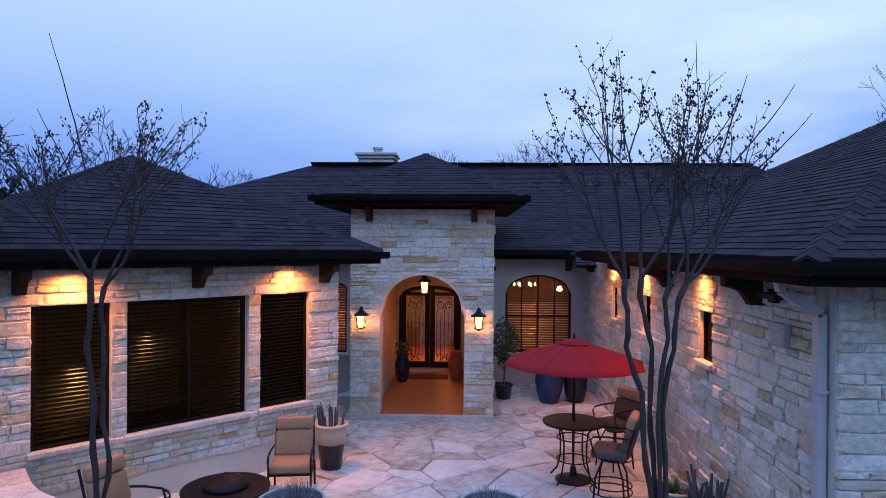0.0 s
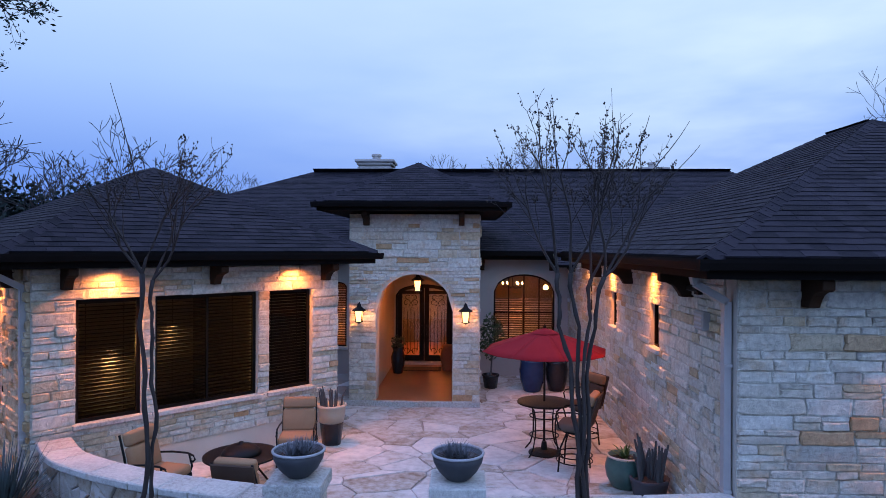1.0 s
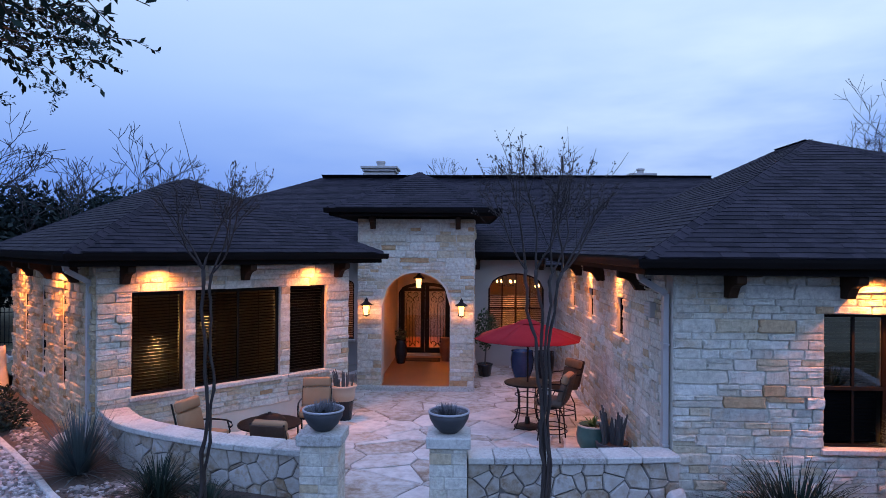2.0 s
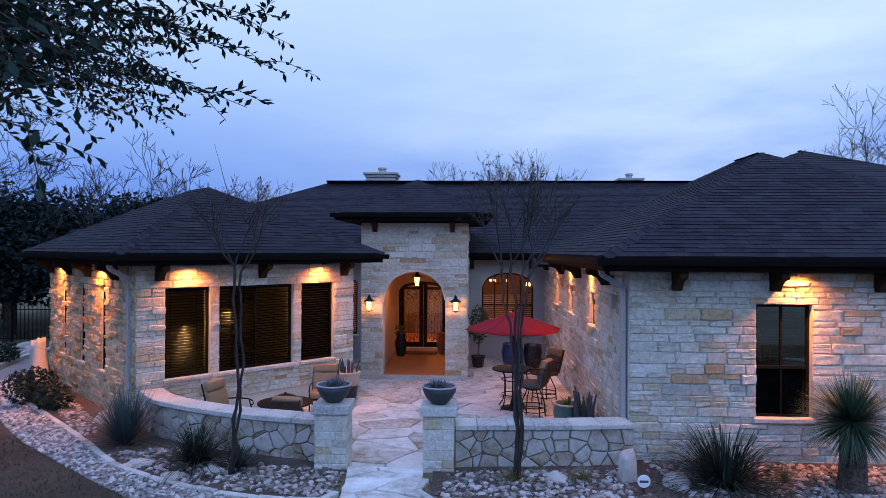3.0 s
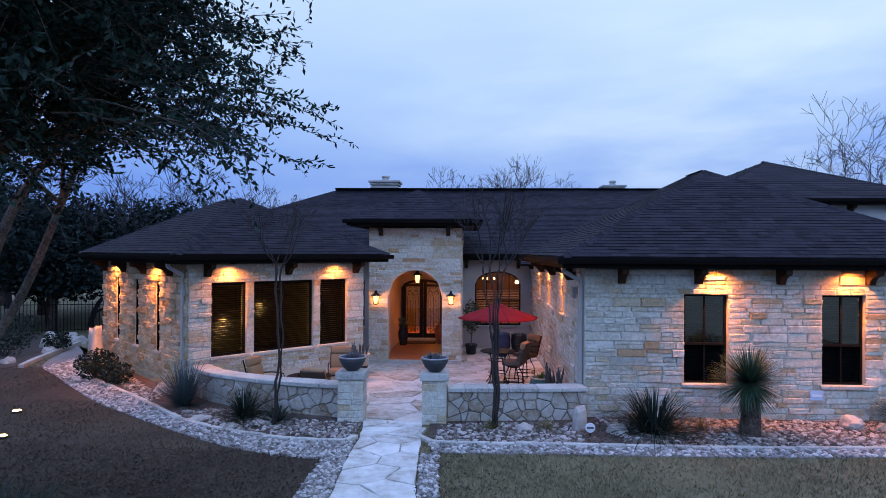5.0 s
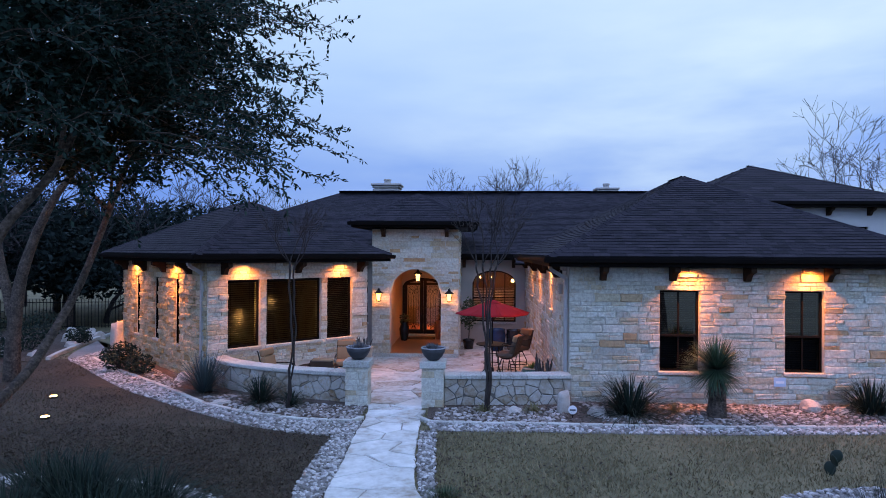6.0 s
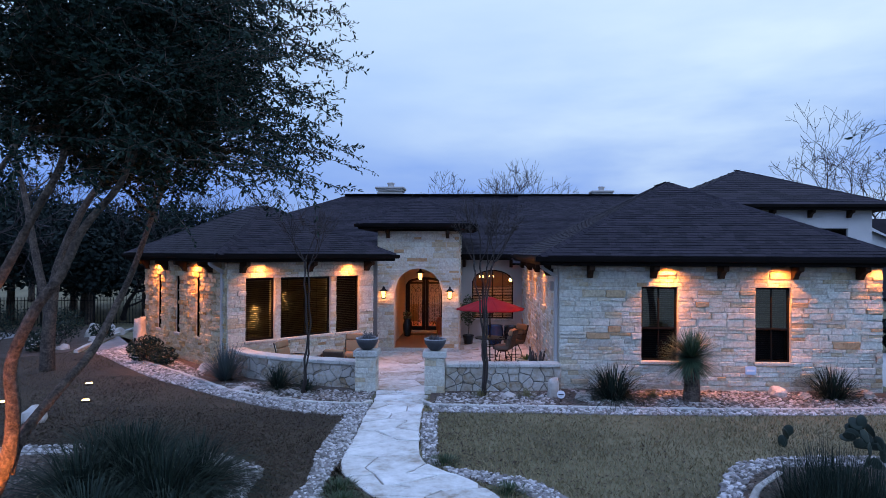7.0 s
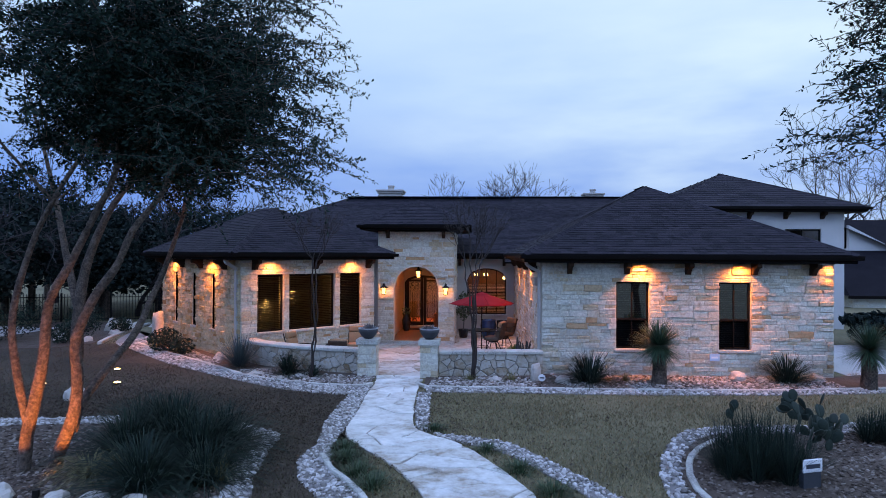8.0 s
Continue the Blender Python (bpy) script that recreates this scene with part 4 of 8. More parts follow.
def lantern(at, label, group, hang=False, s=1.0, energy=28):
    """A tapered iron lantern, its axis at the origin, back plate towards +y."""
    L = thing("wall_lantern" if not hang else "hanging_lantern", label, "lantern", group, pose(*at) @ Matrix.Scale(s, 4))
    for k in range(4):
        q0, q1 = math.pi / 4 + k * math.pi / 2, math.pi / 4 + (k + 1) * math.pi / 2
        v = [(r * math.cos(q), r * math.sin(q), z) for r, z, q in ((0.085, -0.14, q0), (0.085, -0.14, q1), (0.125, 0.11, q1), (0.125, 0.11, q0))]
        pn = part("pane", Geo().add(v, [(0, 1, 2, 3)]), M_LAMPGLASS, L, "glowing amber glass")
        pn.visible_shadow = False
        part("corner_bar", Geo().bar((0.087 * math.cos(q0), 0.087 * math.sin(q0), -0.15), (0.128 * math.cos(q0), 0.128 * math.sin(q0), 0.12), 0.014), M_IRON, L)
    part("base", Geo().lathe([(0.02, -0.19), (0.05, -0.17), (0.092, -0.155), (0.095, -0.14)], 12), M_IRON, L)
    part("roof", Geo().lathe([(0.165, 0.105), (0.155, 0.125), (0.09, 0.17), (0.055, 0.20), (0.04, 0.235), (0.05, 0.25), (0.02, 0.275), (0.006, 0.29)], 12), M_IRON, L)
    if hang:
        part("chain", Geo().tube([(0, 0, 0.28), (0, 0, (3.13 - at[2]) / s)], 0.008, 6), M_IRON, L)
    else:
        part("bracket", Geo().tube([(0, 0, 0.24), (0, 0.08, 0.29), (0, 0.15, 0.20), (0, 0.165, 0.05)], 0.014, 6), M_IRON, L)
        part("back_plate", bevelled(Geo().box(-0.05, 0.05, 0.155, 0.175, -0.08, 0.18), 0.008, 1), M_IRON, L)
    lamp("lantern_light", (at[0], at[1], at[2] - 0.02), energy, 0.06)
    return L


for x in (-1.90, 0.55):
    lantern((x, -0.22, 2.13), "black iron wall lantern with glowing amber glass", "porch lanterns", energy=30)
lantern((-0.68, 1.5, 2.74), "black iron hanging lantern with glowing amber glass", "", True, 1.05, 48)

soffit_m = glow_material("downlight_lens", (1.0, 0.66, 0.28), 6.0)


def downlight(p, energy, beam=1.9, cone=158, blend=1.0):
    """A recessed soffit light close to a wall, shining straight down it."""
    d = thing("soffit_light", "small round warm soffit downlight", "downlight", "soffit lights", pose(p[0], p[1], p[2]))
    part("ring", Geo().lathe([(0.075, -0.012), (0.075, 0.0), (0.05, 0.0), (0.05, -0.012)], 16), M_FASCIA, d)
    part("lens", Geo().lathe([(0.0, -0.006), (0.048, -0.006), (0.048, -0.002)], 16), soffit_m, d, "glowing lens")
    lamp("downlight_spill", (p[0], p[1], p[2] - 0.03), energy, 0.03, WARM, (p[0], p[1] + 0.001, p[2] - 1.0), cone, blend)
    lamp("downlight_beam", (p[0], p[1], p[2] - 0.03), energy * beam, 0.03, WARM, (p[0], p[1] + 0.001, p[2] - 1.0), 72, 1.0)


ZS = SOFFIT + 0.018
for s in (0.98, 4.08):
    p = COR + U * s + V * 0.26
    downlight((p.x, p.y, ZS), 165, 1.0)
for s in (4.95, 1.85):
    p = COR - V * s - U * 0.27
    downlight((p.x, p.y, ZS), 260, 1.1)
for x in (6.16, 8.80):
    downlight((x, RY - 0.23, ZS), 185)
downlight((11.16, RY - 0.16, ZS), 50)
for y in (0.45, -1.95, -4.70):
    downlight((RX0 - 0.15, y, ZS), 82)

# ---------- corbels, downspouts, wall fixtures ----------
def corbel_mesh():
    prof = [(0.0, 0.0), (0.44, 0.0), (0.44, -0.10), (0.40, -0.12), (0.33, -0.13), (0.25, -0.17), (0.19, -0.25), (0.16, -0.31), (0.0, -0.31)]
    k = len(prof)
    g = Geo()
    g.v = [(x, y, z) for x in (-0.065, 0.065) for y, z in prof]
    g.f = [tuple(range(k)), tuple(range(k, 2 * k))[::-1]] + [(i, k + i, k + (i + 1) % k, (i + 1) % k) for i in range(k)]
    return bevelled(g, 0.008, 1).mesh("corbel", M_CORBEL)


CORBEL = corbel_mesh()


def corbel(m, s, z):
    return tagged(part("eave_corbel", CORBEL, None, m=m @ pose(s, 0.0, z)), "dark-stained curved wooden corbel under the eave", "corbel", "eave corbels")


for s in (0.42, 2.6, 4.76):
    corbel(F_WIN, s, SOFFIT + 0.015)
for x in (4.26, 5.80, 7.43, 9.18, 10.72):
    corbel(F_RF, x - RX0, SOFFIT + 0.015)
for s in (LD - 0.9, LD - 2.65, LD - 4.2, LD - 5.9):
    corbel(F_SLIT, s, SOFFIT + 0.015)
for y in (2.6, -0.75, -3.3, -6.3):
    corbel(F_IN, BACK - y, SOFFIT + 0.015)
for x in (-1.76, 0.45):
    corbel(F_TW, x - TX0, TZ + 0.04)
for x in (14.0, 15.6, 17.2):
    corbel(F_R2, x - W2[0], 5.53)
corbel(F_BR, 0.15, SOFFIT)
corbel(F_BR, 2.15, SOFFIT)

M_PIPE = material("painted_downspout", [(0.30, 0.30, 0.29), (0.38, 0.37, 0.35)], 0.5, 30, 2, 0.1)


def downspout(top, foot_z, out, label):
    """From the gutter at the eave in to the wall and down it."""
    d = thing("downspout", label, "downspout", "downspouts")
    t = Vector(top)
    o = Vector(out)
    g = Geo()
    p = [t + o * 0.44 + Vector((0, 0, 0.10)), t + o * 0.40 + Vector((0, 0, -0.06)), t + o * 0.06 + Vector((0, 0, -0.26)), t + o * 0.06 + Vector((0, 0, -0.4)), Vector((t.x, t.y, foot_z + 0.12)) + o * 0.06, Vector((t.x, t.y, foot_z)) + o * 0.2]
    for a, b in zip(p, p[1:]):
        g.bar(a, b, 0.10, 0.08, up=o if abs((b - a).normalized().dot(o)) < 0.9 else (0, 0, 1))
    part("pipe", g, M_PIPE, d)
    for z in (1.0, 2.4):
        part("strap", Geo().bar(Vector((t.x, t.y, z)) + o * 0.06 - Vector((o.y, -o.x, 0)) * 0.08, Vector((t.x, t.y, z)) + o * 0.06 + Vector((o.y, -o.x, 0)) * 0.08, 0.09, 0.03), M_PIPE, d)
    return d


downspout((RX0, RY + 0.14, SOFFIT), 0.27, (-1, 0, 0), "pale painted square downspout at the courtyard corner")
pc = COR - V * 0.16
downspout((pc.x, pc.y, SOFFIT), 0.32, -U, "pale painted square downspout at the angled corner")
fl = thing("flood_light", "dark twin flood light under the courtyard eave", "light fixture")
part("bar", bevelled(Geo().box(RX0 - 0.14, RX0 - 0.045, -6.85, -6.45, 3.16, 3.22), 0.01, 1), M_IRON, fl)
part("mount", Geo().box(RX0 - 0.08, RX0 - 0.02, -6.72, -6.58, 3.12, 3.26), M_IRON, fl)
# Box stands for a jutting wall stone; its strips are made up.
vb = thing("jutting_block", "pale square block standing for a jutting wall stone", "vent")
part("box", bevelled(Geo().box(RX0 - 0.13, RX0 - 0.03, -7.0, -6.72, 2.70, 2.93), 0.012, 1), M_STUCCO, vb)
for i in range(4):
    part("louvre", Geo().box(RX0 - 0.14, RX0 - 0.13, -6.98, -6.74, 2.725 + i * 0.05, 2.745 + i * 0.05), M_PIPE, vb)

# ---------- chimneys ----------
def chimney(at, w, d, z0, z1, label):
    c = thing("chimney", label, "chimney", "chimneys", pose(*at))
    part("shaft", Geo().box(-w / 2, w / 2, -d / 2, d / 2, z0, z1), M_STUCCO, c)
    part("lower_band", bevelled(Geo().box(-w / 2 - 0.07, w / 2 + 0.07, -d / 2 - 0.07, d / 2 + 0.07, z1 - 0.30, z1 - 0.20), 0.015, 1), M_STUCCO, c)
    part("cornice", bevelled(Geo().box(-w / 2 - 0.17, w / 2 + 0.17, -d / 2 - 0.17, d / 2 + 0.17, z1 - 0.03, z1 + 0.08), 0.02, 1), M_STUCCO, c)
    part("upper_band", bevelled(Geo().box(-w / 2 - 0.1, w / 2 + 0.1, -d / 2 - 0.1, d / 2 + 0.1, z1 - 0.14, z1 - 0.03), 0.015, 1), M_STUCCO, c)
    part("flue_pot", Geo().lathe([(0.17, z1 + 0.08), (0.16, z1 + 0.25), (0.20, z1 + 0.27), (0.20, z1 + 0.34), (0.15, z1 + 0.36)], 14), M_STUCCO, c)
    return c


chimney((-3.08, 10.75, 0), 1.22, 0.95, 5.6, 7.10, "pale stucco chimney with a stepped cornice and flue pot")
chimney((9.0, 14.5, 0), 0.95, 0.8, 4.5, 7.28, "pale stucco chimney with a stepped cornice and flue pot")

# ---------- court furniture ----------
M_CUSH = material("tan_cushion", [(0.22, 0.125, 0.062), (0.31, 0.19, 0.10)], 0.95, 60, 3, 0.3)
M_CUSHD = material("brown_cushion", [(0.060, 0.042, 0.030), (0.10, 0.072, 0.050)], 0.95, 60, 3, 0.3)
M_WICKER = material("brown_wicker", [(0.035, 0.020, 0.012), (0.075, 0.045, 0.028)], 0.8, 90, 5, 0.8)
M_RED = material("red_canvas", [(0.20, 0.010, 0.014), (0.28, 0.018, 0.022)], 0.9, 60, 2, 0.15, spec=0.1)
M_BLUEGL = material("blue_glaze", [(0.010, 0.022, 0.060), (0.020, 0.045, 0.11)], 0.25, 10, 3, 0.1)
M_DKGL = material("black_glaze", [(0.008, 0.009, 0.012), (0.02, 0.022, 0.026)], 0.25, 10, 3, 0.1)
M_CREAM = material("cream_glaze", [(0.36, 0.31, 0.22), (0.46, 0.41, 0.31)], 0.4, 14, 3, 0.15)
M_GREENGL = material("green_glaze", [(0.030, 0.075, 0.065), (0.07, 0.14, 0.115)], 0.3, 8, 4, 0.12)
M_GREYPOT = material("charcoal_pot", [(0.026, 0.030, 0.036), (0.052, 0.057, 0.066)], 0.6, 20, 4, 0.2)
M_RIM = material("worn_rim", [(0.24, 0.25, 0.26), (0.36, 0.37, 0.38)], 0.6, 20, 4, 0.2)
M_TERRA = material("terracotta", [(0.20, 0.075, 0.035), (0.28, 0.12, 0.06)], 0.8, 20, 3, 0.2)
M_SOILP = material("potting_soil", [(0.02, 0.014, 0.010), (0.045, 0.032, 0.024)], 0.95, 50, 4, 0.8)
M_SUCC = material("grey_succulent", [(0.07, 0.075, 0.085), (0.15, 0.155, 0.17)], 0.7, 20, 4, 0.2, by="island")
M_LEAFD = material("dark_leaf", [(0.012, 0.026, 0.012), (0.030, 0.055, 0.022), (0.05, 0.08, 0.03)], 0.6, 20, 3, 0.1, by="island", depth=0.7)
M_LEAFG = material("fresh_leaf", [(0.045, 0.10, 0.025), (0.10, 0.17, 0.05)], 0.6, 20, 3, 0.1, by="island", depth=0.7)
M_CACT = material("dry_cactus", [(0.040, 0.043, 0.045), (0.085, 0.085, 0.080)], 0.85, 25, 5, 0.5)


def cushion(w, d, h, puff=0.35):
    """A soft box with bulged sides, centred, base at z = 0."""
    g = bevelled(Geo().box(-w / 2, w / 2, -d / 2, d / 2, 0, h), h * puff, 3)
    out = Geo()
    out.f = g.f
    for x, y, z in g.v:
        k = (1 - (2 * x / w) ** 2) * (1 - (2 * y / d) ** 2)
        out.v.append((x, y, z + (0.03 * k if z > h / 2 else 0)))
    return out


def armchair(m, label, cush=M_CUSH, wicker=False):
    """Faces local -y; feet at z = 0."""
    ch = thing("patio_armchair", label, "armchair", "patio armchairs", m)
    for x in (-0.29, 0.29):
        for y, t in ((-0.27, 0.0), (0.27, 0.06)):
            part("leg", Geo().tube([(x, y + t, 0.0), (x, y, 0.36)], 0.016, 8), M_IRON, ch)
        part("arm", Geo().tube([(x, 0.30, 0.60), (x, 0.02, 0.63), (x, -0.22, 0.63), (x, -0.31, 0.60), (x, -0.335, 0.55), (x, -0.30, 0.515), (x, -0.26, 0.53), (x, -0.265, 0.56)], 0.014, 8), M_IRON, ch)
        part("arm_post", Geo().tube([(x, -0.25, 0.36), (x, -0.29, 0.45), (x, -0.24, 0.62)], 0.013, 8), M_IRON, ch)
        part("back_post", Geo().tube([(x * 0.95, 0.26, 0.34), (x * 0.95, 0.33, 0.70), (x * 0.9, 0.42, 0.98)], 0.016, 8), M_IRON, ch)
    part("seat_frame", Geo().bar((-0.29, -0.27, 0.355), (0.29, -0.27, 0.355), 0.03).bar((-0.29, 0.27, 0.355), (0.29, 0.27, 0.355), 0.03).bar((-0.29, -0.27, 0.355), (-0.29, 0.27, 0.355), 0.03).bar((0.29, -0.27, 0.355), (0.29, 0.27, 0.355), 0.03), M_IRON, ch)
    part("seat_cushion", cushion(0.56, 0.56, 0.13), cush, ch, smooth=True, m=pose(0, -0.02, 0.365))
    back = pose(0, 0.27, 0.47, 76, 0, 0)
    part("back_cushion", cushion(0.54, 0.36, 0.12), cush, ch, smooth=True, m=back @ pose(0, 0.17, 0))
    part("head_cushion", cushion(0.54, 0.19, 0.13), cush, ch, smooth=True, m=back @ pose(0, 0.45, 0))
    if wicker:
        part("woven_back", bevelled(Geo().box(-0.28, 0.28, -0.02, 0.52, -0.05, -0.015), 0.012, 1), M_WICKER, ch, m=back)
    return ch


armchair(pose(-2.20, -4.40, patio_z(-4.4), 0, 0, 8), "tan cushioned iron patio armchair facing the gate")
armchair(pose(-3.55, -6.33, patio_z(-6.3), 0, 0, 78), "tan cushioned iron patio armchair with scrolled arms")
armchair(pose(-2.16, -6.86, patio_z(-6.8), 0, 0, 172) @ Matrix.Diagonal((1, 1, 0.9, 1)), "brown woven-backed iron patio armchair seen from behind", M_CUSH, True)

# round mesh fire table
ft = thing("fire_table", "round black mesh fire table with a domed spark cover", "table", m=pose(-2.72, -5.55, patio_z(-5.5)))
part("rim", Geo().lathe([(0.50, 0.44), (0.54, 0.45), (0.54, 0.475), (0.50, 0.48)], 32), M_IRON, ft)
g = Geo()
for i in range(28):
    t = -0.5 + (i + 0.5) / 28
    hw = math.sqrt(max(0, 0.25 - t * t))
    g.bar((-hw, t, 0.468), (hw, t, 0.468), 0.016, 0.006).bar((t, -hw, 0.468), (t, hw, 0.468), 0.016, 0.006)
part("mesh_top", g, M_IRON, ft)
part("bowl", Geo().lathe([(0.06, 0.20), (0.20, 0.24), (0.30, 0.36), (0.32, 0.455)], 24), M_IRON, ft)
part("dome", Geo().lathe([(0.29, 0.475), (0.27, 0.53), (0.20, 0.59), (0.10, 0.625), (0.03, 0.635), (0.03, 0.66), (0.005, 0.665)], 24), M_IRON, ft, smooth=True)
for k in range(4):
    q = math.pi / 4 + k * math.pi / 2
    part("leg", Geo().tube([(0.36 * math.cos(q), 0.36 * math.sin(q), 0.45), (0.26 * math.cos(q), 0.26 * math.sin(q), 0.22), (0.42 * math.cos(q), 0.42 * math.sin(q), 0.0)], 0.016, 8), M_IRON, ft)

# bar table, umbrella, bar chairs
UX, UY = 1.93, -3.62
uz = patio_z(UY)
bt = thing("bar_table", "round black iron bar-height patio table with curved legs", "table", m=pose(UX, UY, uz))
part("rim", Geo().lathe([(0.44, 0.88), (0.47, 0.885), (0.47, 0.91), (0.44, 0.915)], 32), M_IRON, bt)
g = Geo()
for i in range(20):
    t = -0.45 + 0.9 * (i + 0.5) / 20
    hw = math.sqrt(max(0, 0.2025 - t * t))
    g.bar((-hw, t, 0.895), (hw, t, 0.895), 0.038, 0.008)
for r in (0.15, 0.30):
    g.tube([(r * math.cos(2 * math.pi * j / 20), r * math.sin(2 * math.pi * j / 20), 0.90) for j in range(20)], 0.012, 6, True)
part("tabletop", g, M_IRON, bt)
for k in range(4):
    q = math.pi / 4 + k * math.pi / 2
    c_, s_ = math.cos(q), math.sin(q)
    part("leg", Geo().tube([(r * c_, r * s_, z) for r, z in ((0.36, 0.88), (0.27, 0.78), (0.24, 0.60), (0.24, 0.35), (0.30, 0.14), (0.42, 0.0))], 0.014, 8), M_IRON, bt)
for z, r in ((0.66, 0.25), (0.33, 0.25)):
    part("ring", Geo().tube([(r * math.cos(2 * math.pi * j / 24), r * math.sin(2 * math.pi * j / 24), z) for j in range(24)], 0.011, 6, True), M_IRON, bt)
um = thing("patio_umbrella", "open red canvas patio umbrella on a dark pole", "umbrella", m=pose(UX, UY, uz, 0, 0, 10))
part("pole", Geo().tube([(0, 0, 0.06), (0, 0, 2.14)], 0.02, 10), M_IRON, um)
part("base", Geo().lathe([(0.27, 0.0), (0.27, 0.03), (0.18, 0.06), (0.06, 0.08), (0.04, 0.22)], 24), M_IRON, um)
ribs = 8
ztop, zrim, rad = 2.15, 1.80, 1.11
canopy = Geo()
NR, NS = 6, 6
for k in range(ribs):
    q0, q1 = 2 * math.pi * k / ribs, 2 * math.pi * (k + 1) / ribs
    grid = []
    for i in range(NR + 1):
        t = 0.12 + 0.88 * i / NR
        for j in range(NS + 1):
            s = j / NS
            a = Vector((math.cos(q0), math.sin(q0), 0)) * rad * t
            b = Vector((math.cos(q1), math.sin(q1), 0)) * rad * t
            p = a.lerp(b, s)
            sag = 0.05 * t * math.sin(math.pi * s)
            p.z = ztop - (ztop - zrim) * t ** 1.15 - sag * 0.5
            grid.append(p)
    n = NS + 1
    canopy.add(grid, [(i * n + j, i * n + j + 1, (i + 1) * n + j + 1, (i + 1) * n + j) for i in range(NR) for j in range(NS)])
cn = part("canopy", canopy, M_RED, um, smooth=True)
sol = cn.modifiers.new("cloth", "SOLIDIFY")
sol.thickness = 0.006
part("vent_cap", Geo().lathe([(0.24, ztop - 0.045), (0.15, ztop + 0.0), (0.05, ztop + 0.025), (0.015, ztop + 0.035)], 16), M_RED, um)
part("finial", Geo().lathe([(0.02, ztop + 0.03), (0.03, ztop + 0.06), (0.012, ztop + 0.10)], 10), M_IRON, um)
for k in range(ribs):
    q = 2 * math.pi * k / ribs
    c_, s_ = math.cos(q), math.sin(q)
    part("rib", Geo().tube([(0.03 * c_, 0.03 * s_, ztop - 0.03), (0.5 * rad * c_, 0.5 * rad * s_, ztop - (ztop - zrim) * 0.45 - 0.02), (rad * c_, rad * s_, zrim)], 0.008, 6), M_IRON, um)
    part("strut", Geo().tube([(0.03 * c_, 0.03 * s_, 1.62), (0.48 * rad * c_, 0.48 * rad * s_, ztop - (ztop - zrim) * 0.43 - 0.03)], 0.007, 6), M_IRON, um)


def bar_chair(m, label, cush=M_CUSHD):
    ch = thing("bar_chair", label, "chair", "bar chairs", m)
    for k in range(4):
        q = math.pi / 4 + k * math.pi / 2
        c_, s_ = math.cos(q), math.sin(q)
        part("leg", Geo().tube([(0.14 * c_, 0.14 * s_, 0.62), (0.26 * c_, 0.26 * s_, 0.38), (0.30 * c_, 0.30 * s_, 0.0)], 0.014, 8), M_IRON, ch)
    for z, r in ((0.26, 0.28), (0.17, 0.285)):
        part("foot_ring", Geo().tube([(r * math.cos(2 * math.pi * j / 20), r * math.sin(2 * math.pi * j / 20), z) for j in range(20)], 0.010, 6, True), M_IRON, ch)
    part("swivel", Geo().lathe([(0.05, 0.58), (0.16, 0.61), (0.16, 0.64), (0.05, 0.66)], 16), M_IRON, ch)
    part("seat_cushion", cushion(0.50, 0.50, 0.12), cush, ch, smooth=True, m=pose(0, 0, 0.66))
    back = pose(0, 0.24, 0.76, 74, 0, 0)
    part("back_cushion", cushion(0.48, 0.32, 0.11), cush, ch, smooth=True, m=back @ pose(0, 0.16, 0))
    part("head_cushion", cushion(0.48, 0.18, 0.12), M_CUSH, ch, smooth=True, m=back @ pose(0, 0.42, 0))
    part("back_shell", bevelled(Geo().box(-0.25, 0.25, -0.04, 0.52, -0.04, -0.01), 0.012, 1), M_WICKER, ch, m=back)
    for x in (-0.26, 0.26):
        part("arm", Geo().tube([(x, 0.28, 0.98), (x, 0.0, 0.98), (x, -0.20, 0.96), (x, -0.24, 0.91), (x, -0.19, 0.72), (x * 0.7, -0.1, 0.64)], 0.013, 8), M_IRON, ch)
    return ch


bar_chair(pose(2.72, -2.95, patio_z(-2.95), 0, 0, -62), "brown cushioned swivel bar chair at the bar table")
bar_chair(pose(2.30, -4.52, patio_z(-4.5), 0, 0, -112), "brown cushioned swivel bar chair turned to the table")


# ---------- pots ----------
def blades(n, r, h, rng, w=0.02, droop=0.3, lean=(0.1, 1.2), at=(0, 0, 0), seg=3, hmin=0.7, even=False):
    """A tuft of pointed leaves from one crown."""
    g = Geo()
    for _ in range(n):
        q, tilt = rng.uniform(0, 2 * math.pi), rng.uniform(*lean)
        if even:
            tilt = math.acos(rng.uniform(math.cos(lean[1]), math.cos(lean[0])))
        ln = h * rng.uniform(hmin, 1.1)
        d = Vector((math.cos(q) * math.sin(tilt), math.sin(q) * math.sin(tilt), math.cos(tilt)))
        side = Vector((-math.sin(q), math.cos(q), 0)) * w * rng.uniform(0.7, 1.2) / 2
        base = Vector(at) + Vector((math.cos(q), math.sin(q), 0)) * r * rng.random()
        pts = []
        for i in range(seg + 1):
            t = i / seg
            p = base + d * ln * t - Vector((0, 0, droop * ln * t * t))
            k = (1 - t) * (0.75 + 0.5 * t) + 0.03
            pts += [p - side * k, p + side * k]
        g.add(pts, [(2 * i, 2 * i + 1, 2 * i + 3, 2 * i + 2) for i in range(seg)])
    return g


